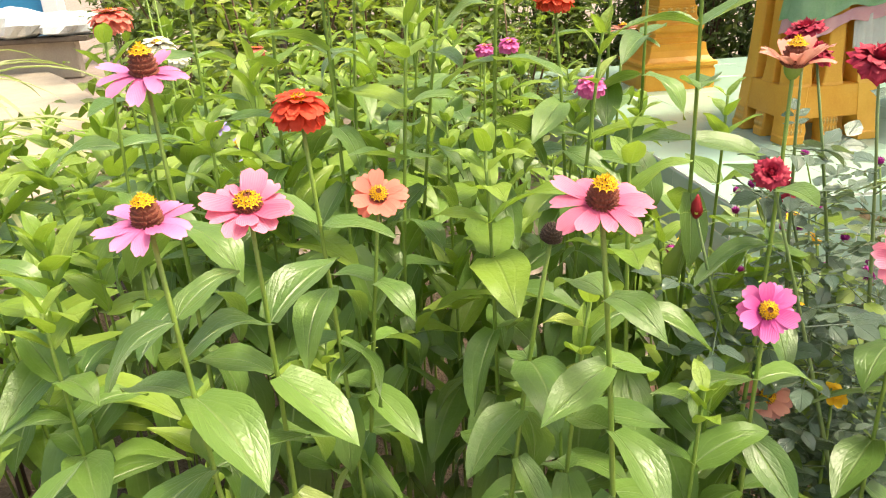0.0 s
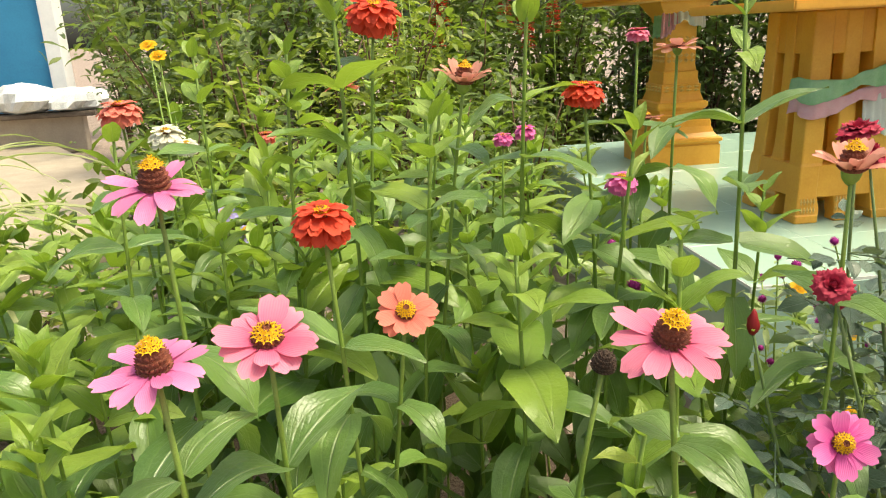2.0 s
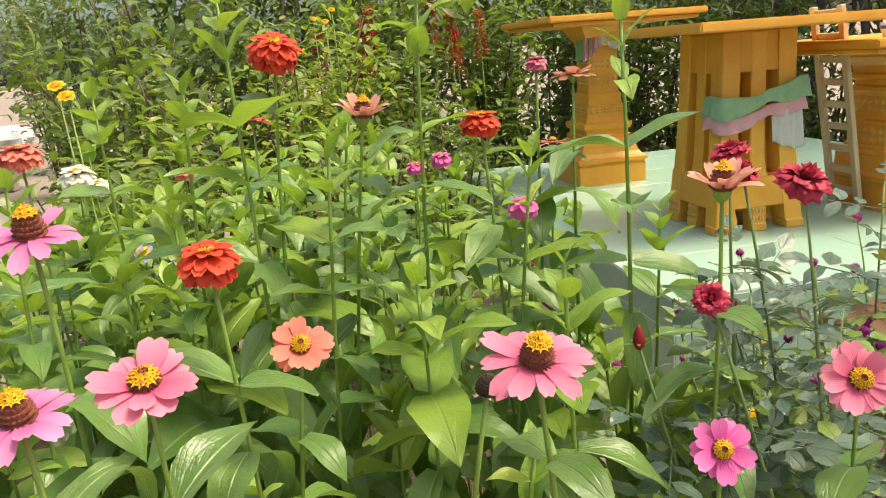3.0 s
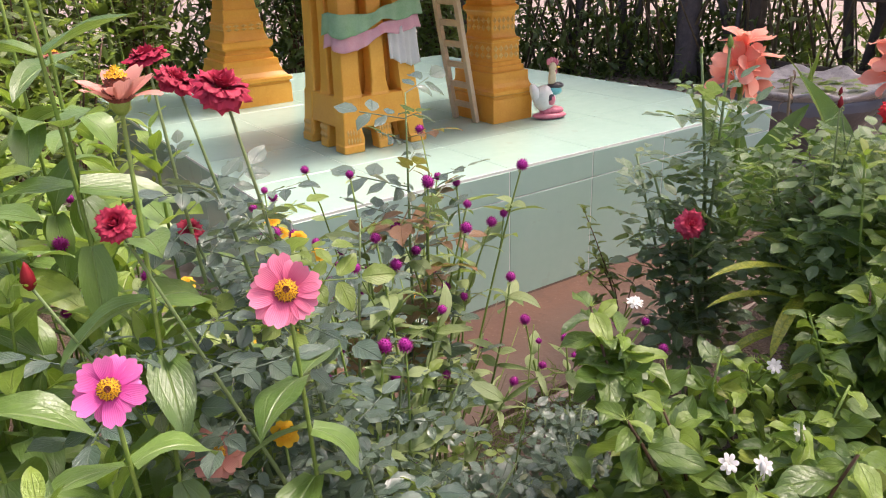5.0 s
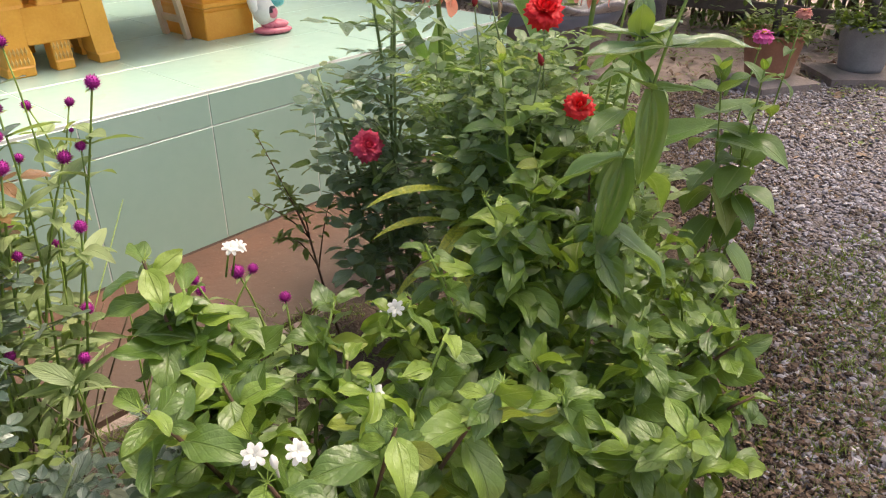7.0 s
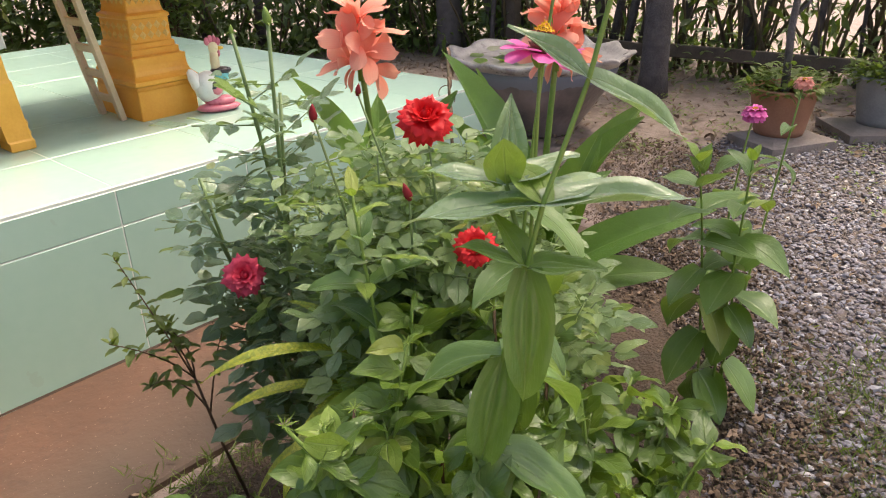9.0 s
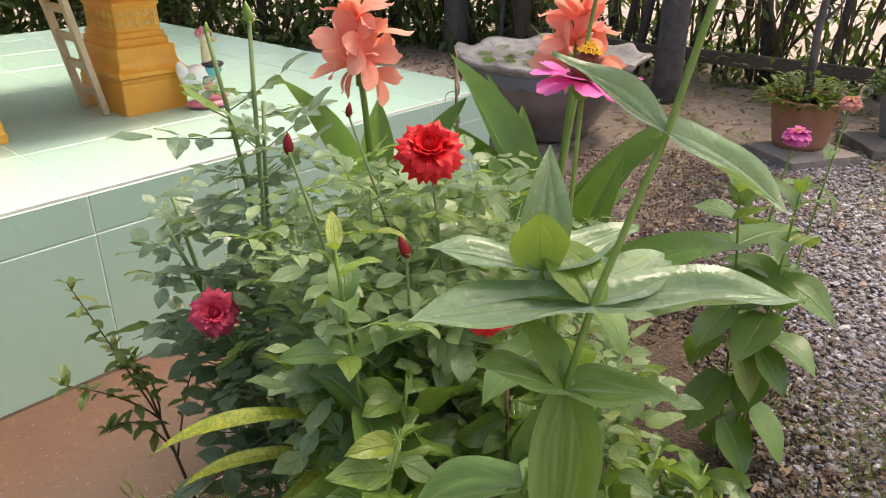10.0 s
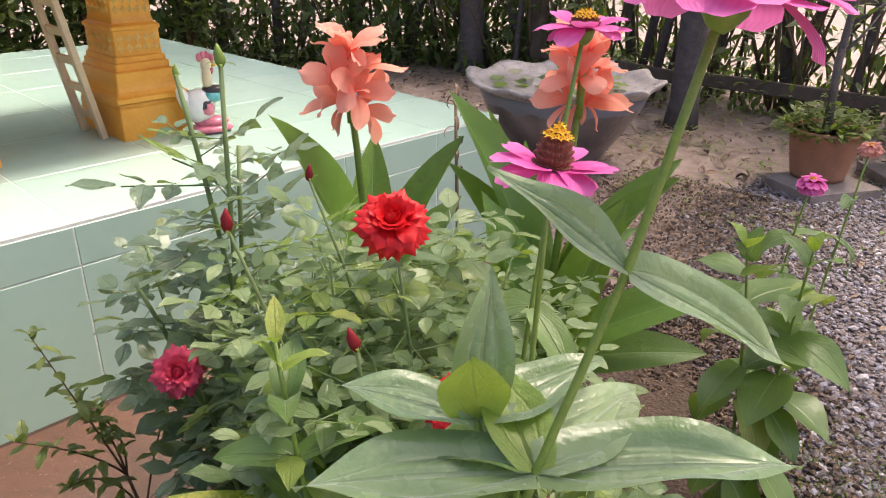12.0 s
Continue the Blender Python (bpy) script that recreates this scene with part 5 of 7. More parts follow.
def fill_zinnias():
    r = random.Random(5)
    y = -1.38
    while y < 0.55:
        x = -3.0 + r.uniform(0, 0.08)
        while x < -1.28:
            px, py = x + r.uniform(-0.05, 0.05), y + r.uniform(-0.05, 0.05)
            t = (py + 1.4) / 0.75
            top = min(0.80 + 0.27 * t, 1.02) + r.uniform(-0.12, 0.10)
            if px < -2.25:
                top -= 0.10 + 0.10 * min(1.0, (-2.25 - px) / 0.4)
            if px > -1.5:
                top -= 0.10 + 0.1 * r.random()
            if px > -1.42 and py < -0.95:
                top -= 0.12
            if -2.1 < px < -1.72 and py < -1.12:
                top -= 0.19
            far = py > -1.16
            zinnia((px, py, top), r, None, None, None, 1.0, r.uniform(0.85, 1.2) * (1.25 if far else 1.05), 0.36 + 0.15 * min(1.0, max(0.0, t - 0.6)), 0.0, "zinnia plant with opposite green leaves in the bed", 0.054 if far else 0.058, "zinnias in the bed", far, 0.05 if py < -1.15 else 0.12)
            x += 0.155 + 0.04 * max(0, t - 1)
        y += 0.145 + 0.04 * max(0, (y + 1.0))
    # tall leafy shoots that stand above the rest
    for p in ((-1.67, -1.02, 1.30), (-1.474, -1.10, 1.262), (-1.876, -1.0, 1.31), (-1.60, -1.25, 1.06), (-2.12, -0.98, 1.14), (-1.78, -1.05, 1.17), (-1.66, -1.33, 0.93), (-2.3, -1.05, 1.08), (-1.55, -1.02, 1.12), (-1.93, -0.95, 1.22), (-2.06, -0.80, 1.22), (-1.35, -0.95, 1.02), (-1.74, -0.80, 1.16)):
        zinnia(p, r, None, None, None, 1.0, 0.95, 0.3, 0.0, "tall leafy zinnia shoot without a flower", 0.082)


fill_zinnias()


def near_zinnia():
    """The tall zinnia by the end of the walk: long leaves in pairs, and a magenta head."""
    r = random.Random(3)
    nodes = [Vector(p) for p in ((-0.29, -1.47, 0.0), (-0.30, -1.49, 0.35), (-0.318, -1.517, 0.66), (-0.326, -1.527, 0.777), (-0.340, -1.560, 0.880), (-0.326, -1.564, 0.930), (-0.290, -1.577, 1.022), (-0.268, -1.592, 1.133))]
    root = thing("zinnia", Matrix.Translation(nodes[0]), "tall zinnia with long leaves, the upper ones paled for sky sheen, and a magenta flower", "zinnia", "zinnias in the bed")
    fine = []
    for a, b in zip(nodes, nodes[1:]):
        fine += [a, a.lerp(b, 0.5)]
    part("stem", tube(fine + [nodes[-1]], [0.0024 - 0.0004 * k / 14 for k in range(15)], 10, "stem", M_STEM), None, root, "ribbed green stem")
    right, ahead, up = Vector((0.69, -0.72, 0)), Vector((0.72, 0.69, 0)), Vector((0, 0, 1))
    rows = ((6, (-0.66, 0.22, 0.52), 0.62, 5), (6, (0.86, 0.05, -0.42), 0.84, 5), (5, (-0.95, 0.05, 0.03), 0.95, 0), (5, (0.98, 0.1, 0.08), 1.08, 5), (5, (-0.25, 0.9, 0.35), 0.8, 2), (5, (-0.6, 0.7, -0.05), 0.85, 1), (5, (0.6, 0.72, 0.1), 0.85, 0), 
            (4, (0.0, -0.35, -0.95), 1.15, 1), (4, (0.85, -0.1, 0.12), 0.54, 6), (4, (-0.4, 0.5, 0.75), 0.6, 2), (4, (-0.66, -0.2, 0.48), 0.56, 6), (3, (-0.2, -0.3, -0.95), 1.2, 1), (3, (0.8, 0.3, -0.45), 1.1, 3), (3, (-0.8, 0.3, -0.2), 1.0, 1),
            (2, (0.85, -0.2, -0.35), 1.1, 1), (2, (-0.7, 0.6, -0.3), 1.1, 3), (1, (0.5, 0.7, 0), 1.0, 1), (1, (-0.7, -0.5, 0), 1.0, 1))
    # upper leaves take the sky-sheen colour, hanging ones the plain green
    big = [shared("leaf", leaf_template(0.118, w, 0.33, 1.0, 0.5, f, dr, wv, 18, 18, p, 0.0, 0.10), q) for q in (M_ZPALE, M_ZLEAF) for w, f, dr, wv, p in ((0.054, 0.2, 0.35, 0.06, 0.0), (0.056, 0.3, 0.75, 0.07, 1.0), (0.046, 0.36, 0.25, 0.06, 2.0))]
    for n, (a, b, c), s, k in rows:
        d = right * a + ahead * b + up * c
        upv = up - ahead * (0.45 if n == 6 else 0.0) if abs(c) < 0.8 else (-ahead * 0.6 + up * 0.5)
        part("leaf", Z_YOUNG[2] if k == 2 else big[{0: 0, 1: 4, 3: 4, 5: 2, 6: 3}[k]], None, root, "", aim(nodes[n], d, upv, s, s * (0.70 if c < -0.8 else 1.4 if k == 6 else 0.86 if n == 6 else 1.05)))
    # a side shoot of broad young leaves behind the main stem
    side = Vector((-0.323, -1.526, 0.937))
    part("side_stem", tube([nodes[4], nodes[4].lerp(side, 0.5) + ahead * 0.012, side], [0.0024, 0.0022, 0.002], 8, "side_stem", M_STEM), None, root)
    round_leaf = shared("young_leaf", leaf_template(0.062, 0.046, 0.45, 0.75, 0.55, 0.12, -0.2, 0.04, 10, 12, 0.0, 0.0, 0.03), M_ZTIP)
    for me, (a, b, c), upv, s in ((round_leaf, (-0.1, -0.15, 1.0), -ahead, 0.68), (big[2], (0.1, 0.3, 1.0), -ahead, 0.62), (big[0], (-0.85, 0.2, 0.25), up, 0.62), (big[0], (0.8, 0.45, 0.3), up, 0.66)):
        part("leaf", me, None, root, "", aim(side, right * a + ahead * b + up * c, upv, s, s * 1.1))
    zinnia_head(root, nodes[-1], (0.12, -0.1, 1), "broad", M_MAG, 1.08, r, "magenta flower head")


near_zinnia()
ZE = random.Random(77)
zinnia((-0.173, -1.453, 1.012), ZE, (-0.18, -1.40, 0), ("full", M_MAG, "magenta head with a maroon cone"), (0.1, -0.1, 1), 0.96, 1.0, 0.5, 0.2, "magenta zinnia with a maroon cone beside the roses")
zinnia((-0.03, -1.375, 1.078), ZE, (-0.05, -1.33, 0), ("broad", M_MAG, "magenta head with yellow florets"), (0, 0, 1), 0.86, 0.9, 0.45, 0.3, "tall magenta zinnia on a bare stem")
zinnia((-0.282, -1.288, 0.862), ZE, (-0.20, -1.42, 0), None, None, 1.0, 0.95, 0.35, 0.0, "leafy zinnia shoot beside the roses", 0.07, fresh_length=0.03, wide=1.0)
zinnia((-0.24, -1.27, 0.68), ZE, (-0.22, -1.30, 0), None, None, 1.0, 1.15, 0.3, 0.0, "low leafy zinnia shoot beside the croton", 0.05)
for top, base, head, size, spread, low, bare, words, step, wide in (
        ((0.862, -1.312, 0.722), (0.80, -1.31, 0), ("double", M_MAG, "magenta head with a yellow centre"), 0.78, 1.0, 0.40, 0.14, "magenta zinnia growing at the edge of the gravel", 0.08, 1.3),
        ((1.04, -1.352, 0.762), (0.82, -1.33, 0), ("double", M_PEACH, "pale pink head"), 0.64, 0.85, 0.48, 0.13, "pale pink zinnia on a leaning stem at the gravel", 0.11, 1.0),
        ((0.55, -1.328, 0.695), (0.74, -1.32, 0), None, 1.0, 1.45, 0.05, 0.0, "leafy zinnia growing at the edge of the gravel", 0.085, 1.5),
        ((0.60, -1.41, 0.70), (0.76, -1.34, 0), None, 1.0, 1.2, 0.22, 0.0, "leafy zinnia growing at the edge of the gravel", 0.09, 1.35),
        ((0.70, -1.36, 0.50), (0.76, -1.36, 0), None, 1.0, 1.35, 0.08, 0.0, "low leafy zinnia at the edge of the gravel", 0.08, 1.6)):
    zinnia(top, ZE, base, head, (0, 0, 1), size, spread, low, bare, words, step, fresh_length=0.02, wide=wide)


# ---------------------------------------------------------------- roses
LEAFLET = [leaf_template(0.036, 0.0235, 0.42, 1.0, 0.2, f, d, 0.04, 8, 2, 0, 0.05) for f, d in ((0.2, 0.3), (0.3, 0.6), (0.1, 0.1))]


def rose_leaf_t(r):
    """A compound leaf of five leaflets on a thin rachis."""
    bits = []
    L = 0.074
    for y, s, az in ((L, 1.1, 0), (L * 0.72, 0.95, 62), (L * 0.72, 0.95, -62), (L * 0.38, 0.75, 70), (L * 0.38, 0.75, -70)):
        m = pose(0, y, -0.006 * (y / L) ** 2, r.uniform(-18, 8), r.uniform(-15, 15), az + r.uniform(-8, 8)) @ Matrix.Diagonal((s, s, s, 1))
        m = m @ pose(0, 0.004, 0)
        bits.append(moved(LEAFLET[r.randrange(3)], m))
    V = [(-0.0008, 0, 0), (0.0008, 0, 0), (0.0008, L, -0.006), (-0.0008, L, -0.006), (0, 0, -0.0015), (0, L, -0.0075)]
    bits.append((V, [(0, 1, 2, 3), (1, 4, 5, 2), (4, 0, 3, 5)], [(0.5, 0.5)] * 6))
    return merge(bits)


_r = random.Random(2)
ROSE_T = [rose_leaf_t(_r) for _ in range(6)]
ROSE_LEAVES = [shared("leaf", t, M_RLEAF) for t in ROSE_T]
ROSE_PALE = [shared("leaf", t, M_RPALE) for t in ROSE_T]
ROSE_BLUE = [shared("leaf", t, M_RBLUE) for t in ROSE_T]
M_RYOUNG = leaf_mat("young_rose_leaf", (0.12, 0.20, 0.03), (0.24, 0.33, 0.06), (0.3, 0.4, 0.12), 7.0, 0.9, 0.35, 0.36, 0.35)
ROSE_YOUNG = [shared("young_leaf", t, M_RYOUNG) for t in ROSE_T[:2]]


def rose_petal_t(w, h, curl, cup):
    V, U, F = [], [], []
    nv, nu = 5, 6
    for j in range(nv + 1):
        v = j / nv
        half = w * (0.25 + 0.75 * math.sin(min(1.0, v * 1.25) * math.pi / 2)) * (1.0 if v < 0.85 else 0.86)
        for i in range(nu + 1):
            u = i / nu - 0.5
            a = u * 2 * half / (w * cup)
            out = curl * h * max(0.0, v - 0.45) ** 2 * 3.2
            edge = 0.05 * h * (abs(u) * 2) ** 2 * v
            wav = 0.055 * h * math.sin(u * 15 + 1.0) * v * v + 0.24 * h * max(0.0, 1 - abs(u) * 3.4) * v ** 6
            V.append((w * cup * math.sin(a), w * cup * (math.cos(a) - 1) + out + 0.12 * h * math.sin(v * 3.1), h * v - edge + wav - out * 0.5))
            U.append((i / nu, v))
    for j in range(nv):
        for i in range(nu):
            p = j * (nu + 1) + i
            F.append((p, p + 1, p + nu + 2, p + nu + 1))
    return V, F, U


ROSE_P = {}


def rose(parent, at, up, mat, size, r, label, opened=1.0):
    """A rose bloom of spiralling petals, the outer ones rolled back."""
    if mat.name not in ROSE_P:
        ROSE_P[mat.name] = [shared("petal", rose_petal_t(*a), mat) for a in ((0.007, 0.020, 0.0, 0.9), (0.011, 0.024, 0.3, 1.2), (0.0145, 0.031, 0.5, 1.6), (0.017, 0.036, 0.6, 2.0))]
    P = ROSE_P[mat.name]
    x = Vector(up).normalized().orthogonal()
    m = aim(at, x, up, size)
    core = part("flower_head", shared("flower_head", lathe_t([(0.004, -0.004), (0.009, 0.0), (0.010, 0.008), (0.007, 0.016), (0.003, 0.022)], 10), mat), None, parent, label, m)
    part("calyx", CALYX, None, core, "", m @ pose(0, 0, 0.0))
    rows = ((3, 0, 0.003, 0.08), (6, 1, 0.006, 0.35), (8, 1, 0.008, 0.68), (9, 2, 0.010, 0.95), (10, 2, 0.011, 1.2), (11, 3, 0.011, 1.4), (9, 3, 0.010, 1.62))
    for k, (n, kind, rad, lean) in enumerate(rows):
        if opened < 0.5 and k > 2:
            break
        for i in range(n):
            a = 2 * math.pi * i / n + k * 0.7 + r.gauss(0, 0.16)
            t = lean * opened + r.gauss(0, 0.16)
            q = Matrix.Rotation(a, 4, "Z") @ Matrix.Translation((0, rad, 0.001 * (5 - k))) @ Matrix.Rotation(-t, 4, "X")
            part("petal", P[kind], None, core, "", m @ q @ Matrix.Diagonal((1, 1, r.uniform(0.92, 1.08), 1)))


M_ROSEBUD = petal_mat("rose_bud_petal", (0.15, 0.006, 0.01), (0.34, 0.018, 0.026), streak=0.2, translucent=0.1, rough=0.5, ribs=0.1)
SEPAL = shared("sepal", leaf_template(0.022, 0.006, 0.3, 1.0, 0.6, 0.3, 1.3, 0, 4, 2), M_RYOUNG)


def rose_bud(parent, at, up, mat, size, r, label):
    m = aim(at, Vector(up).normalized().orthogonal(), up, size)
    t = lathe_t([(0.004, -0.006), (0.008, 0.0), (0.0095, 0.008), (0.008, 0.018), (0.004, 0.028), (0.001, 0.034)], 12)
    V = [(x * (1 + 0.12 * math.sin(3 * math.atan2(y, x) + z * 220)), y * (1 + 0.12 * math.sin(3 * math.atan2(y, x) + z * 220)), z) for x, y, z in t[0]]
    bud = part("bud", raw_mesh("bud", V, t[1], t[2], mat), None, parent, label, m)
    for i in range(5):
        a = 2 * math.pi * i / 5
        e = r.uniform(0.2, 1.2)
        part("sepal", SEPAL, None, bud, "", m @ aim((0.007 * math.cos(a), 0.007 * math.sin(a), 0.0), (math.cos(a) * math.cos(e), math.sin(a) * math.cos(e), math.sin(e)), (0, 0, 1), 1.0))


def rose_bush(base, canes, r, label, blooms=(), buds=(), density=0.03, young=0.12, low=0.22, forms=ROSE_LEAVES, leafy=1.0, taper=0.0037):
    """Canes from one root, each with compound leaves; blooms and buds sit on canes of their own."""
    base = Vector(base)
    root = thing("rose_bush", Matrix.Translation(base), label, "rose bush", "rose bushes")
    ends = [(Vector(p), None) for p in canes]
    leaves = Leaves(root, "compound rose leaves")
    ends += [(Vector(b[0]), ("bloom",) + tuple(b[1:])) for b in blooms] + [(Vector(b[0]), ("bud",) + tuple(b[1:])) for b in buds]
    for end, what in ends:
        start = base + Vector((r.gauss(0, 0.025), r.gauss(0, 0.025), 0))
        mid = start.lerp(end, 0.5) + Vector((r.gauss(0, 0.03), r.gauss(0, 0.03), 0.06))
        pts = bezier(start, mid, end, 9)
        L = (end - start).length
        part("cane", tube(pts, [0.0050 - taper * k / 9 for k in range(10)], 6, "cane", M_RSTEM), None, root)
        n = int(L / density)
        a = r.uniform(0, 6.28)
        for k in range(n):
            f = low + (1.0 - low) * (k + r.random()) / n
            if what and f > 0.9:
                continue
            q = f * 9
            i = min(8, int(q))
            p = pts[i].lerp(pts[i + 1], q - i)
            a += 2.4 + r.gauss(0, 0.3)
            el = r.gauss(0.25, 0.25)
            d = Vector((math.cos(a) * math.cos(el), math.sin(a) * math.cos(el), math.sin(el)))
            s = leafy * r.uniform(0.6, 1.05) * (0.8 if f > 0.85 else 1.0)
            tip = p + d * 0.04
            if crowded(tip):
                continue
            q = r.randrange(2) if r.random() < young and f > 0.6 else -1
            i = r.randrange(6)
            leaves.add(ROSE_YOUNG[q] if q >= 0 else forms[i], ROSE_T[q if q >= 0 else i], aim(p, d, (r.gauss(0, 0.3), r.gauss(0, 0.3), 1), s))
        if what and what[0] == "bloom":
            _, mat, size, up, words, opened = what
            rose(root, end, up, mat, size, r, words, opened)
        elif what:
            _, mat, size, words = what
            rose_bud(root, end, (r.gauss(0, 0.15), r.gauss(0, 0.15), 1), mat, size, r, words)
    leaves.build()


RR = random.Random(14)
M_RRED = leaf_mat("reddish_rose_leaf", (0.16, 0.07, 0.04), (0.34, 0.17, 0.08), (0.4, 0.22, 0.12), 7.0, 0.9, 0.3, 0.33, 0.3)
ROSE_RED = [shared("leaf", ROSE_T[k], M_RRED) if k % 2 else ROSE_BLUE[k] for k in range(6)]
rose_bush((-1.0, -0.93, 0.0), [(-0.94, -0.88, 1.0), (-0.93, -0.91, 0.86), (-0.98, -0.86, 0.78)], RR, "young rose shoot with reddish bronze leaves", (), (), 0.046, 0.0, 0.55, ROSE_RED, 1.4)
rose_bush((-0.06, -0.86, 0.0), [(-0.17, -0.76, 0.68), (-0.10, -0.64, 0.70), (0.02, -0.80, 0.62), (0.04, -0.9, 0.72), (-0.04, -0.72, 0.58), (-0.01, -0.80, 0.86), (-0.14, -0.84, 0.56)], RR,
          "rose bush with dark leaves and a crimson bloom", [((-0.184, -0.885, 0.60), M_ROSE2, 0.78, (-0.42, -0.8, 0.55), "ragged crimson bloom", 1.0)],
          [((-0.05, -0.845, 0.985), M_STEM, 0.75, "tall closed green bud"), ((-0.09, -0.80, 0.97), M_STEM, 0.4, "small green bud")], 0.034, 0.0, 0.30, ROSE_LEAVES, 1.5, 0.0018)
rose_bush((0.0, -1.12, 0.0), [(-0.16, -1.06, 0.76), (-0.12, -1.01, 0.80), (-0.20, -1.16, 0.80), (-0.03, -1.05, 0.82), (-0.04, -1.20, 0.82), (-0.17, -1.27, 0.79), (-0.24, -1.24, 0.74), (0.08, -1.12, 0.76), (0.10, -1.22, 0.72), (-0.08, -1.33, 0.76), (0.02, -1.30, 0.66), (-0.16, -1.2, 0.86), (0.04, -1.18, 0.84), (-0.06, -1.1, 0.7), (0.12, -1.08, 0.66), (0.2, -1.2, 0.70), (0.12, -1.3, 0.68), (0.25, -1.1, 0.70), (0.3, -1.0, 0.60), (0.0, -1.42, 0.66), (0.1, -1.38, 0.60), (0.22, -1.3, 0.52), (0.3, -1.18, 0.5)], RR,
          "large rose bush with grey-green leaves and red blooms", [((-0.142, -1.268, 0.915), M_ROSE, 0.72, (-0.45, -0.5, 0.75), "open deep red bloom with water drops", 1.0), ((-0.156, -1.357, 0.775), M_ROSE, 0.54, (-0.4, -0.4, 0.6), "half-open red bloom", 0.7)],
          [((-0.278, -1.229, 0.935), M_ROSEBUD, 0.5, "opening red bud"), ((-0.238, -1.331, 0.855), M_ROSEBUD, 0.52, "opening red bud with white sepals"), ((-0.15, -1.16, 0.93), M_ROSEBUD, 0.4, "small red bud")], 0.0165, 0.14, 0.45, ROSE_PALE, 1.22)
rose_bush((-1.17, -1.13, 0.0), [(-1.10, -1.0, 0.86), (-1.28, -1.05, 0.92), (-1.02, -1.12, 0.62), (-1.25, -1.2, 0.72), (-1.12, -1.22, 0.55), (-0.98, -1.2, 0.5), (-1.1, -1.1, 0.7)], RR,
          "rose bush with blue-green leaves and faded crimson blooms", [((-1.343, -1.22, 1.10), M_ROSEOLD, 0.56, (0.1, -0.4, 1), "drooping crimson bloom", 1.0), ((-1.391, -1.17, 1.125), M_ROSEOLD, 0.42, (-0.3, 0.1, 1), "dark crimson bloom", 0.7), ((-1.363, -1.15, 1.10), M_ROSEOLD, 0.42, (0.4, -0.3, 0.8), "withered crimson bloom", 0.8), ((-1.458, -1.25, 1.005), M_ROSEOLD, 0.36, (-0.3, -0.5, 0.5), "small faded crimson bloom", 0.7), ((-1.374, -1.15, 0.95), M_ROSEOLD, 0.30, (0.3, -0.6, 0.4), "small withered crimson bloom", 0.7)],
          [((-1.53, -1.25, 0.97), M_ROSEBUD, 0.6, "dry red bud")], 0.020, 0.12, 0.22, ROSE_BLUE)
rose_bush((-0.93, -1.22, 0.0), [(-0.86, -1.18, 0.48), (-0.98, -1.30, 0.46), (-0.80, -1.26, 0.42), (-1.02, -1.15, 0.44), (-0.90, -1.34, 0.42), (-0.78, -1.12, 0.40), (-1.08, -1.28, 0.40), (-0.95, -1.08, 0.42), (-1.12, -1.36, 0.42), (-1.2, -1.3, 0.44), (-0.76, -1.02, 0.40), (-0.70, -1.06, 0.41), (-0.72, -1.0, 0.34)], RR,
          "low rose bush with blue-green leaves and no flowers", (), (), 0.0125, 0.05, 0.22, ROSE_BLUE)


# ---------------------------------------------------------------- globe amaranth
def globe_t():
    bits = [lathe_t([(0.002, -0.009), (0.008, -0.006), (0.0105, 0.0), (0.009, 0.006), (0.004, 0.010)], 12)]
    k = 0
    for ring in range(7):
        th = math.pi * (0.12 + 0.13 * ring)
        n = max(4, int(14 * math.sin(th)))
        for i in range(n):
            a = 2 * math.pi * (i + 0.5 * (ring % 2)) / n
            d = Vector((math.sin(th) * math.cos(a), math.sin(th) * math.sin(a), math.cos(th)))
            m = aim(d * 0.009, d + Vector((0, 0, 0.45)), d, 1.0)
            s = 0.0018
            bits.append(moved(([(-s, 0, 0), (s, 0, 0), (0, 0.0062, 0.001), (0, 0.001, 0.0016)], [(0, 1, 3), (1, 2, 3), (2, 0, 3)], [(0.2, 0), (0.8, 0), (0.5, 1), (0.5, 0.5)]), m))
    return merge(bits)


GLOBE = shared("flower_head", globe_t(), M_PURPLE)
G_T = [leaf_template(0.06, 0.018, 0.4, 0.9, 0.3, f, d, 0.05, 6, 2) for f, d in ((0.3, 0.6), (0.2, 1.1), (0.4, 0.2))]
G_LEAVES = [shared("leaf", t, M_GLEAF) for t in G_T]


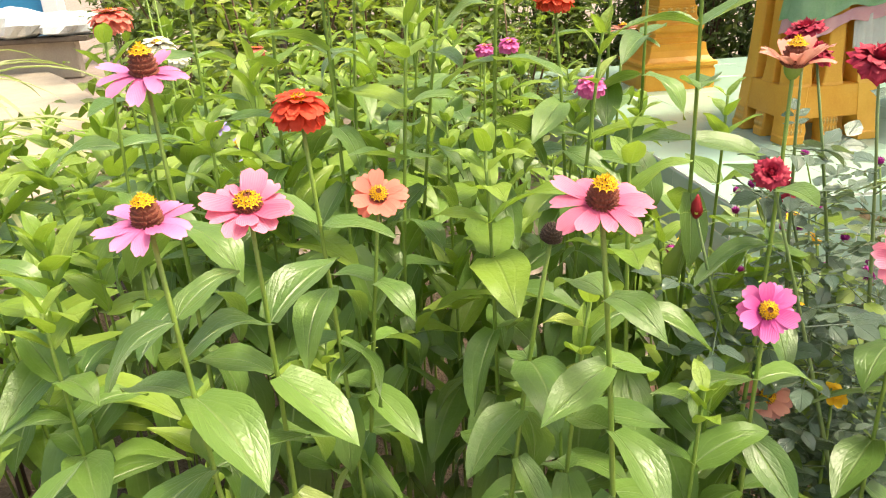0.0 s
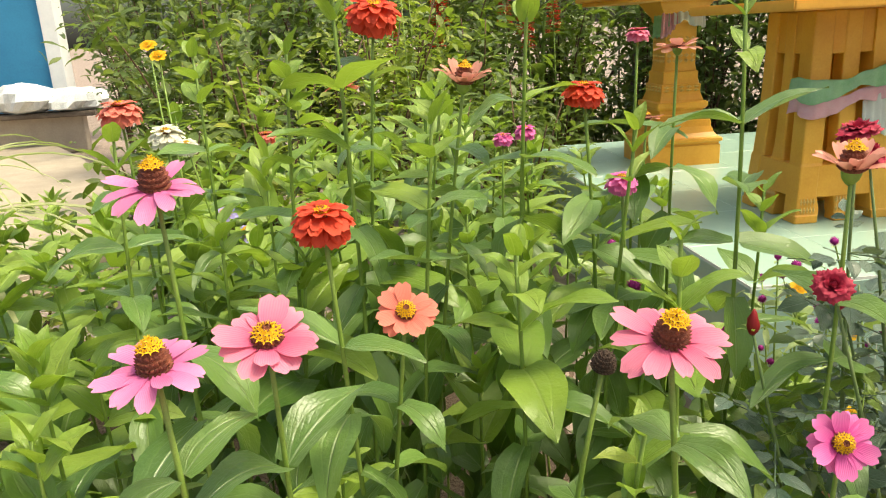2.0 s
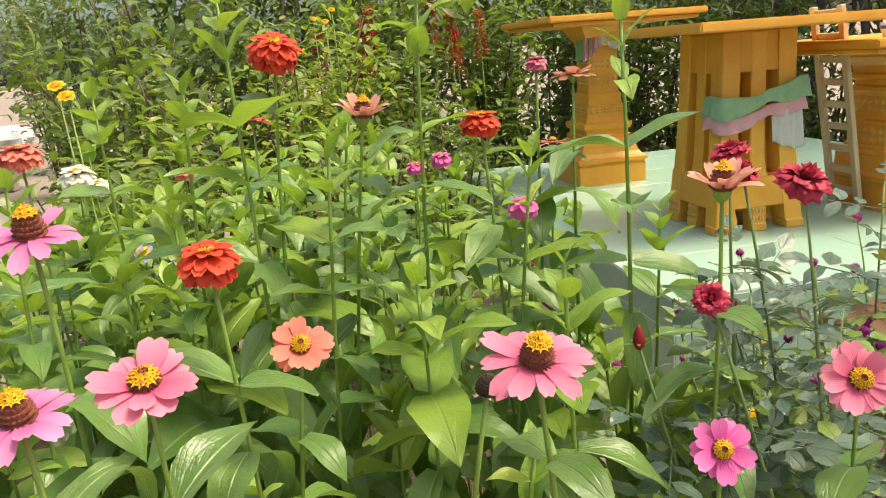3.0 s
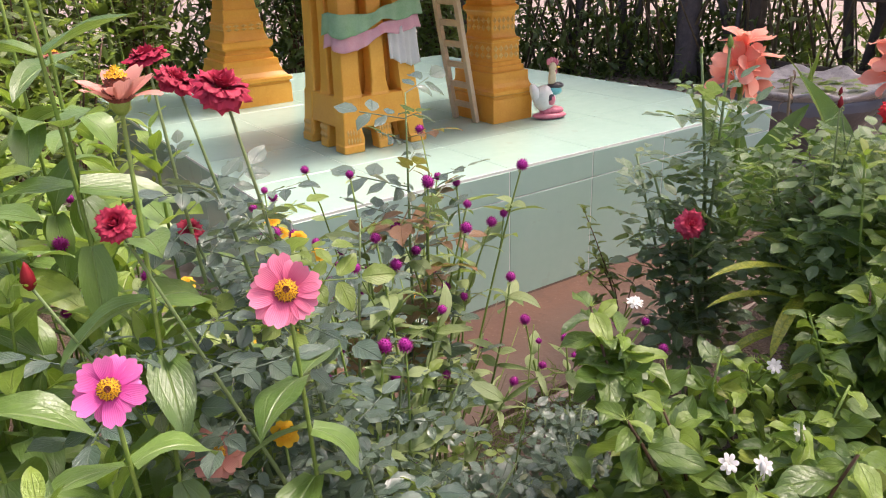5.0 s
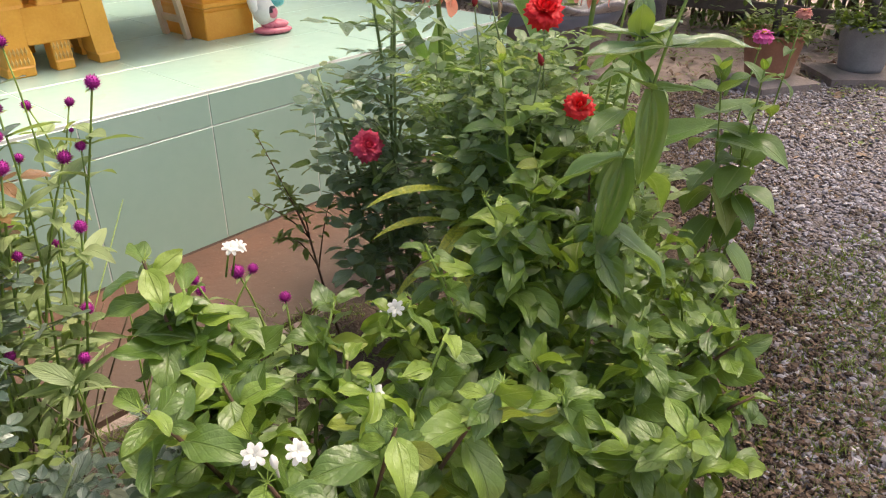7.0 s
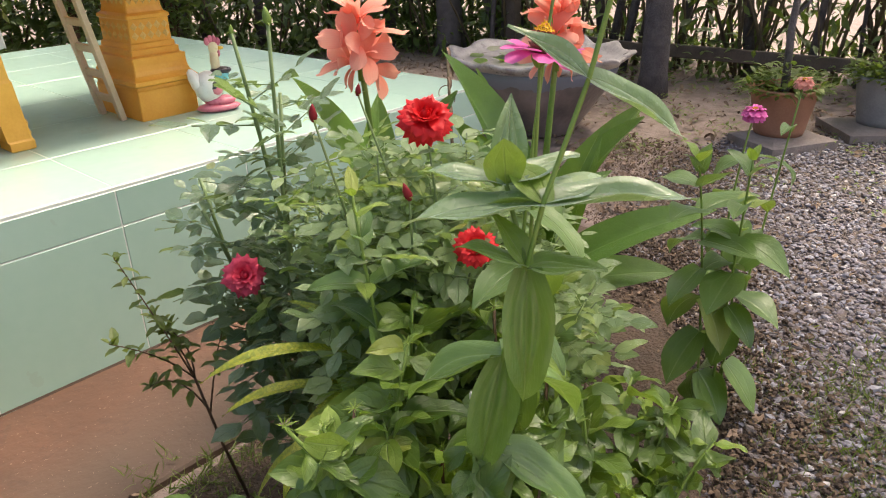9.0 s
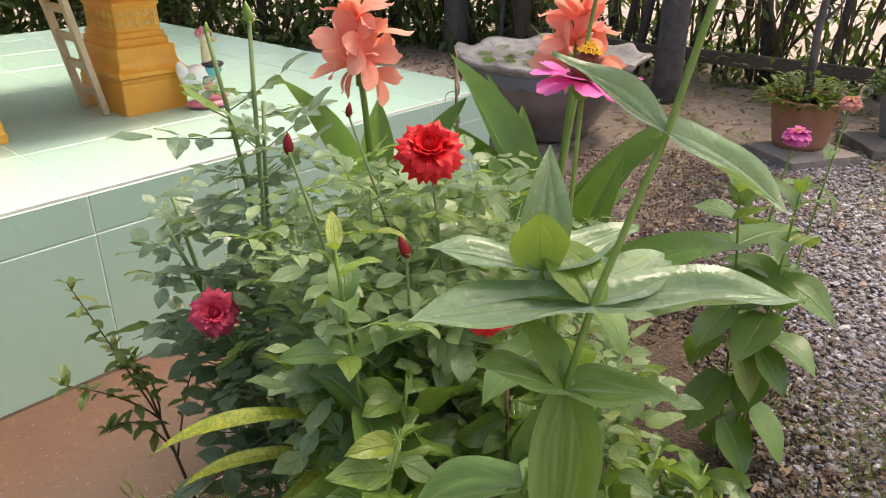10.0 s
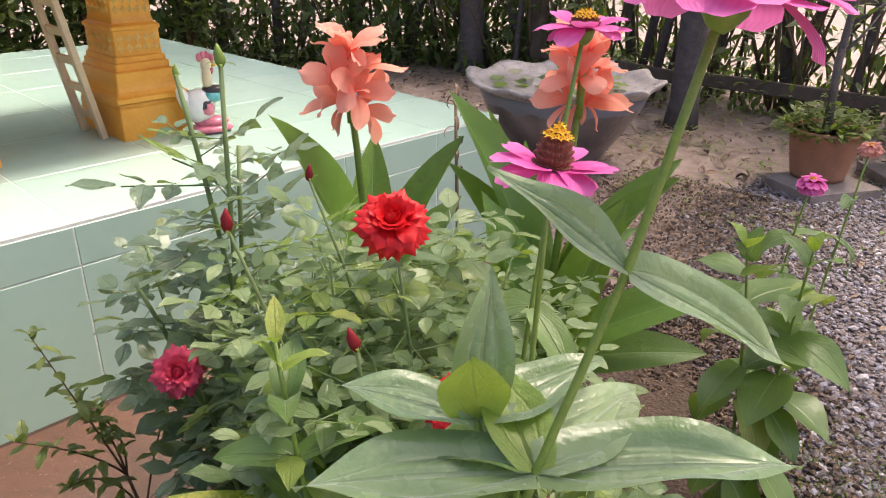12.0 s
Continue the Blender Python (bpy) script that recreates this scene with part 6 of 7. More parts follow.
def amaranth(base, tops, r, leafy=1.0):
    base = Vector(base)
    root = thing("globe_amaranth", Matrix.Translation(base), "globe amaranth with round purple flower heads on thin stems", "globe amaranth", "globe amaranths")
    blades = Leaves(root, "small narrow amaranth leaves")
    fork = base + Vector((r.gauss(0, 0.02), r.gauss(0, 0.02), 0.22))
    part("stem", tube([base, base.lerp(fork, 0.5), fork], [0.004, 0.0035, 0.003], 6, "stem", M_STEM), None, root)
    for top in tops:
        top = Vector(top)
        mid = fork.lerp(top, 0.55) + Vector((r.gauss(0, 0.045), r.gauss(0, 0.045), r.gauss(0.0, 0.03)))
        pts = bezier(fork, mid, top, 8)
        part("branch", tube(pts, [0.0028 - 0.0013 * k / 8 for k in range(9)], 5, "branch", M_STEM), None, root)
        up = (pts[-1] - pts[-2]).normalized()
        part("flower_head", GLOBE, None, root, "round purple flower head", aim(top, up.orthogonal(), up, r.uniform(0.55, 0.88)))
        if r.random() < 0.45:
            q = pts[5].lerp(pts[6], r.random())
            tip = q + Vector((r.gauss(0, 0.05), r.gauss(0, 0.05), r.uniform(0.05, 0.13)))
            part("branch", tube([q, q.lerp(tip, 0.5) + Vector((0, 0, -0.01)), tip], [0.0014, 0.0012, 0.001], 5, "branch", M_STEM), None, root)
            part("flower_head", GLOBE, None, root, "small round purple flower head", aim(tip, (1, 0, 0), (r.gauss(0, 0.4), r.gauss(0, 0.4), 1), r.uniform(0.4, 0.7)))
        for k in range(int(9 * leafy)):
            f = 0.15 + 0.8 * r.random()
            q = f * 8
            i = min(7, int(q))
            p = pts[i].lerp(pts[i + 1], q - i)
            a = r.uniform(0, 6.28)
            for s in (0, 1):
                el = r.gauss(0.35, 0.25)
                az = a + math.pi * s
                d = Vector((math.cos(az) * math.cos(el), math.sin(az) * math.cos(el), math.sin(el)))
                i = r.randrange(3)
                blades.add(G_LEAVES[i], G_T[i], aim(p, d, (r.gauss(0, 0.4), r.gauss(0, 0.4), 1), r.uniform(0.5, 1.3), r.uniform(0.5, 1.7)))
        # the pair of small leaves right below the head
        for s in (0, 1):
            az = s * math.pi + 0.7
            part("leaf", G_LEAVES[2], None, root, "", aim(top - up * 0.009, (math.cos(az), math.sin(az), 0.1), (0, 0, 1), 0.36))
    blades.build(40)


GR = random.Random(9)
known = [(-0.749, -0.942, 0.859), (-1.14, -1.117, 0.718), (-1.056, -1.016, 0.78), (-1.11, -1.12, 0.71), (-0.86, -0.9, 0.84), (-0.95, -0.95, 0.87), (-1.04, -0.86, 0.88), (-1.22, -0.98, 0.86)]
amaranth((-0.92, -0.95, 0), [known[0], known[4], known[5], (-0.80, -0.92, 0.76), (-0.84, -1.02, 0.70), (-0.9, -0.98, 0.79)], GR)
amaranth((-1.08, -1.0, 0), [known[2], known[6], (-1.0, -0.93, 0.8), (-1.1, -1.04, 0.84), (-1.02, -1.08, 0.72)], GR)
amaranth((-1.16, -1.08, 0), [known[1], known[3], known[7], (-1.2, -1.08, 0.8)], GR)
for k in range(9):
    bx, by = GR.uniform(-1.3, -0.75), GR.uniform(-0.98, -0.55)
    amaranth((bx, by, 0), [(bx + GR.gauss(0, 0.13), by + GR.gauss(0, 0.12), GR.uniform(0.42, 0.86)) for _ in range(GR.choice((3, 4, 5)))], GR, 1.2)
amaranth((-0.72, -1.18, 0), [(-0.70, -1.19, 0.64), (-0.68, -1.12, 0.60), (-0.76, -1.14, 0.63), (-0.66, -1.2, 0.58)], GR, 0.6)
amaranth((-0.68, -0.98, 0), [(-0.66, -0.97, 0.50), (-0.72, -0.92, 0.54), (-0.62, -0.96, 0.44)], GR, 0.9)
amaranth((-1.5, -0.72, 0), [(-1.46, -0.80, 0.85), (-1.52, -0.70, 0.9), (-1.42, -0.7, 0.8), (-1.38, -0.92, 0.82)], GR)


# ---------------------------------------------------------------- jasmine
J_T = [leaf_template(0.070, 0.041, 0.38, 0.95, 0.25, f, d, w, 8, 4, p) for f, d, w, p in ((0.25, 0.6, 0.10, 0.0), (0.4, 1.1, 0.12, 1.5), (0.15, -0.3, 0.10, 3.0), (0.55, 0.7, 0.09, 4.5))]
J_LEAVES = [shared("leaf", t, M_JLEAF) for t in J_T]
J_YOUNG = [shared("young_leaf", t, M_ZTIP) for t in J_T[:2]]
J_PETAL = shared("petal", petal_t(0.0135, 0.0078, 0.2, 0.35, 0.0, 4, 2, 0.5), M_JASM)
J_TUBE = shared("flower", lathe_t([(0.0012, -0.014), (0.0016, -0.004), (0.0026, 0.0), (0.001, 0.001)], 8), M_JASM)
J_BUD = shared("bud", lathe_t([(0.001, -0.01), (0.0016, 0.0), (0.0036, 0.006), (0.0032, 0.011), (0.001, 0.015)], 8), M_JASM)
J_SEPAL = shared("sepal", leaf_template(0.012, 0.0016, 0.3, 1, 0.5, 0.2, 0.4, 0, 2, 2), M_ZTIP)


def jasmine_flower(parent, at, up, r, size=0.8):
    m = aim(at, Vector(up).normalized().orthogonal(), up, size)
    fl = part("flower", J_TUBE, None, parent, "white jasmine flower", m)
    for row, n in ((0, 7), (1, 6)):
        for i in range(n):
            a = 2 * math.pi * (i + 0.5 * row) / n
            e = 0.12 + 0.5 * row + r.gauss(0, 0.1)
            part("petal", J_PETAL, None, fl, "", m @ aim((0.002 * math.cos(a), 0.002 * math.sin(a), 0.001 * row), (math.cos(a) * math.cos(e), math.sin(a) * math.cos(e), math.sin(e)), (0, 0, 1), 1.0 - 0.2 * row))


def jasmine_calyx(parent, at, up, r):
    m = aim(at, Vector(up).normalized().orthogonal(), up)
    for i in range(9):
        a = 2 * math.pi * i / 9
        e = r.uniform(0.3, 1.0)
        part("sepal", J_SEPAL, None, parent, "", m @ aim((0, 0, 0), (math.cos(a) * math.cos(e), math.sin(a) * math.cos(e), math.sin(e)), (0, 0, 1), r.uniform(0.8, 1.3)))


def jasmine(base, ends, r, label, leaves=0.022, flowers=(), most=300):
    base = Vector(base)
    root = thing("jasmine_bush", Matrix.Translation(base), label, "jasmine bush", "jasmine bushes")
    blades = Leaves(root, "glossy green jasmine leaves")
    for end in ends:
        end = Vector(end)
        start = base + Vector((r.gauss(0, 0.03), r.gauss(0, 0.03), 0))
        mid = start.lerp(end, 0.5) + Vector((0, 0, 0.14)) + Vector((r.gauss(0, 0.04), r.gauss(0, 0.04), 0))
        pts = bezier(start, mid, end, 10)
        part("branch", tube(pts, [0.005 - 0.0032 * k / 10 for k in range(11)], 5, "branch", M_TWIG if r.random() < 0.5 else M_STEM), None, root)
        n = int((end - start).length / leaves)
        a = r.uniform(0, 6.28)
        for k in range(n):
            f = 0.2 + 0.8 * (k + 0.5) / n
            q = f * 10
            i = min(9, int(q))
            p = pts[i].lerp(pts[i + 1], q - i)
            a += 1.57 + r.gauss(0, 0.35)
            for s in (0, 1):
                az = a + math.pi * s
                el = r.gauss(0.08, 0.5)
                d = Vector((math.cos(az) * math.cos(el), math.sin(az) * math.cos(el), math.sin(el)))
                sc = r.uniform(0.5, 1.12) * (0.75 if f > 0.93 else 1.0)
                if crowded(p + d * 0.035):
                    continue
                q = r.randrange(2) if f > 0.9 and r.random() < 0.3 else -1
                i = r.randrange(4)
                blades.add(J_YOUNG[q] if q >= 0 else J_LEAVES[i], J_T[q if q >= 0 else i], aim(p + d * 0.006, d, (r.gauss(0, 0.6), r.gauss(0, 0.6) - 0.2, 1), sc))
        if r.random() < 0.75:
            jasmine_calyx(root, end, (r.gauss(0, 0.4), r.gauss(0, 0.4), 1), r)
        if r.random() < 0.12:
            part("bud", J_BUD, None, root, "white closed bud", aim(end + Vector((0.01, 0, 0.008)), (1, 0, 0.1), (0.2, 0.1, 1)))
    blades.build(most)
    for p, up in flowers:
        jasmine_flower(root, Vector(p), up, r)
        q = Vector(p) - Vector(up).normalized() * 0.012
        part("twig", tube([q, q + Vector((0.01, 0.03, -0.05))], [0.0012, 0.0018], 5, "twig", M_STEM), None, root)


JR = random.Random(51)
jasmine((-0.80, -1.48, 0.0), [(JR.uniform(-1.02, -0.62), JR.uniform(-1.62, -1.30), JR.uniform(0.42, 0.66)) for _ in range(17)] + [(-0.85, -1.60, 0.70), (-0.95, -1.55, 0.68), (-0.72, -1.62, 0.68), (-0.86, -1.22, 0.73), (-0.84, -1.26, 0.70), (-0.97, -1.39, 0.68), (-0.78, -1.24, 0.62), (-0.88, -1.30, 0.60)], JR,
        "low jasmine bush with glossy leaves and white flowers", 0.022, (((-0.931, -1.505, 0.668), (-0.3, -0.7, 0.6)), ((-0.902, -1.529, 0.666), (-0.1, -0.7, 0.7)), ((-0.726, -1.185, 0.68), (0.1, -0.5, 0.9)), ((-0.71, -1.18, 0.675), (0.4, -0.4, 0.9)), ((-0.78, -1.50, 0.64), (-0.3, -0.6, 0.7))))
jasmine((-0.46, -1.50, 0.0), [(JR.uniform(-0.66, -0.26), JR.uniform(-1.78, -1.34), JR.uniform(0.35, 0.62)) for _ in range(20)] + [(-0.487, -1.415, 0.74), (-0.36, -1.40, 0.66), (-0.56, -1.38, 0.68), (-0.319, -1.76, 0.49), (-0.30, -1.68, 0.56), (-0.34, -1.5, 0.68), (-0.45, -1.42, 0.72), (-0.38, -1.38, 0.68), (-0.24, -1.33, 0.73), (-0.15, -1.38, 0.70), (-0.30, -1.38, 0.72), (-0.06, -1.40, 0.64), (-0.52, -1.27, 0.52), (-0.50, -1.22, 0.46), (-0.45, -1.24, 0.50), (-0.41, -1.18, 0.45)], JR,
        "bushy jasmine with glossy rounded leaves beside the gravel", 0.022, (((-0.60, -1.36, 0.60), (-0.5, -0.6, 0.5)),))
jasmine((-0.02, -1.50, 0.0), [(0.28, -1.45, 0.36), (0.16, -1.42, 0.45), (-0.05, -1.45, 0.54), (-0.2, -1.45, 0.58), (0.2, -1.55, 0.36), (-0.1, -1.55, 0.48), (0.3, -1.38, 0.3), (0.05, -1.40, 0.5), (-0.25, -1.42, 0.62), (-0.12, -1.40, 0.55), (0.12, -1.5, 0.3), (0.0, -1.58, 0.36), (0.24, -1.48, 0.26)], JR,
        "jasmine shoots with pale buds leaning over the gravel", 0.026, (), 160)


# ---------------------------------------------------------------- canna lilies
C_T = [leaf_template(0.40, 0.125, 0.42, 0.8, 0.12, f, d, 0.02, 12, 6, p) for f, d, p in ((0.45, 0.25, 0), (0.3, 0.6, 1), (0.6, 0.1, 2))]
C_LEAVES = [shared("leaf", t, M_CLEAF) for t in C_T]
C_PETALS = [shared("petal", petal_t(0.088, 0.037, c, b, -0.12, 10, 6, 0.16), M_CANNA) for c, b in ((0.35, 0.45), (-0.25, 0.8), (0.5, 1.15))]
C_SMALL = shared("petal", petal_t(0.045, 0.012, 0.5, 0.7, 0.0, 5, 2, 0.5), M_CANNA)


def canna_head(parent, at, r, size, label):
    """A dense upright cluster of open canna flowers, each of broad petals that flare outwards."""
    at = Vector(at)
    head = part("flower_head", tube([at - Vector((0, 0, 0.09)), at - Vector((0, 0, 0.03)), at + Vector((0, 0, 0.02))], [0.008, 0.009, 0.004], 8, "flower_head", M_STEM), None, parent, label)
    for k in range(8):
        a = k * 2.4 + r.gauss(0, 0.2)
        z = -0.065 + 0.013 * k
        el = (0.15, 0.3, 0.45, 0.6, 0.75, 0.95, 1.15, 1.4)[k] + r.gauss(0, 0.08)
        d0 = Vector((math.cos(a) * math.cos(el), math.sin(a) * math.cos(el), math.sin(el)))
        c = at + Vector((0, 0, z * size)) + d0 * 0.018 * size
        side = d0.cross(Vector((0, 0, 1))).normalized()
        lift = side.cross(d0)
        b0 = r.uniform(0, 6.28)
        for q in range(4):
            b = b0 + q * 1.571 + r.gauss(0, 0.2)
            out = side * math.cos(b) + lift * math.sin(b)
            d = d0 + out * r.uniform(0.45, 1.1)
            part("petal", C_PETALS[r.randrange(3)], None, head, "", aim(c + out * 0.004, d, d0 - out * 0.6, size * r.uniform(0.72, 0.98), size * r.uniform(0.95, 1.3)))
        part("petal", C_SMALL, None, head, "", aim(c, d0, (0, 0, 1), size))
    for k in range(4):
        a = k * 1.57 + r.uniform(0, 0.5)
        part("petal", C_PETALS[2], None, head, "", aim(at + Vector((math.cos(a) * 0.012, math.sin(a) * 0.012, -0.055 * size)), (math.cos(a) * 0.75, math.sin(a) * 0.75, -0.45), (math.cos(a), math.sin(a), 1), size * 0.62, size * 0.4))


def canna(base, head, leaves, r, label, size=1.0):
    base = Vector(base)
    root = thing("canna_lily", Matrix.Translation(base), label, "canna lily", "canna lilies")
    tip = Vector(head) if head else base + Vector((0, 0, 0.55))
    pts = bezier(base, base.lerp(tip, 0.5) + Vector((r.gauss(0, 0.02), r.gauss(0, 0.02), 0)), tip - Vector((0, 0, 0.05)), 8)
    part("stem", tube(pts, [0.013 - 0.0065 * k / 8 for k in range(9)], 8, "stem", M_STEM), None, root, "thick green stem")
    for z, end, k, s in leaves:
        f = min(1.0, z / max(0.1, tip.z))
        i = min(7, int(f * 8))
        p = pts[i].lerp(pts[i + 1], f * 8 - i)
        d = Vector(end) - p
        s2 = d.length / 0.39
        out = Vector((d.x, d.y, 0))
        upv = (-out.normalized() if out.length > 0.02 else Vector((0, -1, 0))) * 0.7 + Vector((-0.35, -0.35, 0.55))
        part("leaf", C_LEAVES[k], None, root, "broad green leaf", aim(p, d, upv, s2, s2 * s))
    if head:
        canna_head(root, head, r, size, "coral pink flower cluster")


CR = random.Random(6)
canna((0.42, -0.56, 0), (0.34, -0.623, 0.89), [(0.42, (0.25, -0.58, 0.83), 0, 1.6), (0.30, (0.52, -0.66, 0.64), 1, 1.0), (0.22, (0.25, -0.72, 0.45), 1, 1.0), (0.40, (0.52, -0.70, 0.76), 0, 0.9), (0.35, (0.50, -0.50, 0.72), 2, 1.0)], CR, "canna lily with a coral pink flower cluster and broad leaves", 1.05)
canna((0.66, -0.86, 0), (0.76, -0.86, 0.87), [(0.36, (0.59, -0.72, 0.85), 0, 1.1), (0.30, (0.56, -0.74, 0.71), 0, 1.1), (0.36, (0.76, -1.05, 0.71), 0, 1.0), (0.34, (0.84, -1.02, 0.72), 0, 0.9), (0.22, (0.86, -1.19, 0.55), 1, 0.8), (0.2, (0.84, -1.16, 0.36), 1, 1.0), (0.25, (0.56, -0.98, 0.58), 1, 1.0)], CR, "canna lily with a drooping coral flower cluster", 1.1)
canna((0.52, -0.98, 0), None, [(0.14, (0.49, -0.90, 0.68), 0, 1.15), (0.2, (0.50, -0.92, 0.62), 0, 1.0), (0.25, (0.66, -1.04, 0.66), 2, 0.9), (0.2, (0.40, -1.06, 0.5), 1, 1.0), (0.3, (0.55, -1.05, 0.7), 0, 0.9)], CR, "leafy canna lily shoot without flowers")
canna((0.80, -0.70, 0), None, [(0.25, (0.86, -0.66, 0.66), 0, 0.8), (0.3, (0.74, -0.66, 0.76), 2, 0.8), (0.22, (0.95, -0.86, 0.52), 1, 0.9)], CR, "leafy canna lily shoot without flowers")

# a spent flower stalk, brown and curled
dead = thing("dry_flower_stalk", pose(0.72, -0.60, 0), "dry brown canna stalk with curled withered petals", "dry stalk")
part("stem", tube([(0.72, -0.60, 0), (0.70, -0.58, 0.4), (0.69, -0.57, 0.80)], [0.008, 0.006, 0.004], 6, "stem", M_CANE), None, dead)
husk = shared("husk", leaf_template(0.055, 0.012, 0.4, 1, 0.4, 0.5, 2.2, 0.1, 6, 2), M_DRY)
for k in range(9):
    a = k * 2.1
    part("husk", husk, None, dead, "", aim((0.69, -0.57, 0.62 + 0.025 * k), (math.cos(a), math.sin(a), 0.6 - 0.1 * k), (0, 0, 1), 0.8))


# ---------------------------------------------------------------- croton, feathery herb, twiggy shrub
K_T = [leaf_template(0.27, 0.028, 0.5, 0.6, 0.5, 0.25, d, 0.06, 12, 4, p) for d, p in ((1.1, 0), (1.5, 1), (0.7, 2))]
K_LEAVES = [shared("leaf", t, M_CROTON) for t in K_T]
croton = thing("croton", pose(-0.20, -1.24, 0), "croton with long yellow variegated strap leaves", "croton")
part("stem", tube([(-0.20, -1.24, 0), (-0.20, -1.22, 0.3), (-0.19, -1.20, 0.56)], [0.007, 0.006, 0.004], 6, "stem", M_TWIG), None, croton)
for at, d, k, s in (((-0.205, -1.18, 0.575), (-0.82, 0.45, 0.62), 0, 0.78), ((-0.20, -1.165, 0.51), (-0.8, 0.5, 0.55), 0, 0.70), ((-0.20, -1.19, 0.53), (-0.85, -0.2, 0.45), 1, 0.78), ((-0.20, -1.21, 0.56), (-0.35, -0.8, 0.65), 1, 0.7),
                    ((-0.20, -1.20, 0.46), (-0.8, 0.5, 0.25), 1, 0.8), ((-0.19, -1.21, 0.56), (0.3, -0.75, 0.65), 0, 0.7), ((-0.20, -1.21, 0.48), (-0.85, -0.35, 0.5), 1, 0.8), ((-0.19, -1.19, 0.57), (-0.2, 0.5, 0.9), 0, 0.55),
                    ((-0.19, -1.21, 0.57), (-0.3, -0.4, 0.95), 0, 0.55), ((-0.19, -1.2, 0.55), (0.6, -0.3, 0.75), 2, 0.6)):
    part("leaf", K_LEAVES[k], None, croton, "yellow and green strap leaf", aim(at, d, (0, 0, 1), s * 1.05, s * 1.3))

def feathery_herb(base, tops, seed):
    """Thin stems set with fine, bright green leaflets."""
    r = random.Random(seed)
    base = Vector(base)
    root = thing("feathery_herb", Matrix.Translation(base), "bright green feathery herb beside the croton", "herb")
    mats = []
    for top in tops:
        pts = bezier(base, base.lerp(Vector(top), 0.5) + Vector((r.gauss(0, 0.015), r.gauss(0, 0.015), 0.05)), top, 9)
        part("stem", tube(pts, [0.0022 - 0.0013 * k / 9 for k in range(10)], 5, "stem", M_STEM), None, root)
        for k in range(70):
            f = 0.45 + 0.55 * r.random()
            i = min(8, int(f * 9))
            p = pts[i].lerp(pts[i + 1], f * 9 - i)
            a = r.uniform(0, 6.28)
            side = Vector((math.cos(a), math.sin(a), 0.4))
            for q in range(4):
                mats.append(aim(p + side * 0.011 * q, side + Vector((r.gauss(0, 0.6), r.gauss(0, 0.6), r.gauss(0, 0.3))), (0, 0, 1), r.uniform(0.6, 1.2)))
    tagged(part("foliage", joined("foliage", leaf_template(0.024, 0.0055, 0.4, 0.9, 0.3, 0.2, 0.5, 0.0, 3, 2), mats, M_ZTIP), None, root, "fine divided leaves"), kind="stuff")


feathery_herb((-0.22, -1.23, 0.0), [(-0.20, -1.23, 0.62), (-0.21, -1.20, 0.64), (-0.24, -1.25, 0.60), (-0.18, -1.26, 0.58), (-0.25, -1.22, 0.56), (-0.23, -1.28, 0.55), (-0.19, -1.19, 0.58)], 8)

W_LEAF = [shared("leaf", leaf_template(0.034, 0.015, 0.45, 0.8, 0.2, 0.3, d, 0.05, 6, 2, 0.0, 0.12), M_SHRUB) for d in (0.3, 0.8)]


def twig_shrub():
    r = random.Random(19)
    base = Vector((-0.16, -0.74, 0.0))
    root = thing("twiggy_shrub", Matrix.Translation(base), "thin twiggy shrub with small pointed leaves by the wall", "shrub")
    fork = Vector((-0.215, -0.705, 0.335))
    part("trunk", tube([base, base.lerp(fork, 0.5) + Vector((-0.006, 0, 0.01)), fork], [0.0036, 0.003, 0.0025], 6, "trunk", M_TWIG), None, root, "dark brown stem")
    for end, count in (((-0.288, -0.640, 0.600), 11), ((-0.352, -0.700, 0.475), 8), ((-0.245, -0.645, 0.46), 12), ((-0.225, -0.655, 0.43), 7), ((-0.30, -0.70, 0.36), 8), ((-0.14, -0.70, 0.40), 6)):
        end = Vector(end)
        pts = bezier(fork if end.z > 0.41 else base.lerp(fork, 0.75), fork.lerp(end, 0.5) + Vector((0.012 + r.gauss(0, 0.01), r.gauss(0, 0.01), r.gauss(0, 0.012))), end, 7)
        part("branch", tube(pts, [0.0021 - 0.0012 * k / 7 for k in range(8)], 5, "branch", M_TWIG), None, root)
        for k in range(count * 2):
            f = 1.0 - 0.75 * (k / (count * 2)) ** 1.5
            i = min(6, int(f * 7))
            p = pts[i].lerp(pts[i + 1], f * 7 - i)
            a = k * 2.4 + r.gauss(0, 0.3)
            el = 0.75 * (f > 0.93) + r.gauss(0.1, 0.3)
            part("leaf", W_LEAF[k % 2], None, root, "", aim(p, (math.cos(a) * math.cos(el), math.sin(a) * math.cos(el), math.sin(el)), (0, 0, 1), r.uniform(0.55, 1.15)))


twig_shrub()


# ---------------------------------------------------------------- shrubs behind the bed, hedge, fence, trees
S_T = leaf_template(0.085, 0.034, 0.42, 0.9, 0.15, 0.25, 0.6, 0.06, 4, 2)
S_FAR = leaf_template(0.085, 0.034, 0.42, 0.9, 0.15, 0.25, 0.6, 0.0, 2, 2)
S_SMALL = leaf_template(0.05, 0.022, 0.42, 0.9, 0.15, 0.25, 0.5, 0.06, 3, 2)
S_BIG = leaf_template(0.34, 0.11, 0.42, 0.9, 0.15, 0.3, 0.8, 0.04, 7, 4)
S_STRAP = leaf_template(0.55, 0.03, 0.3, 0.9, 0.6, 0.3, 1.7, 0.02, 9, 2)


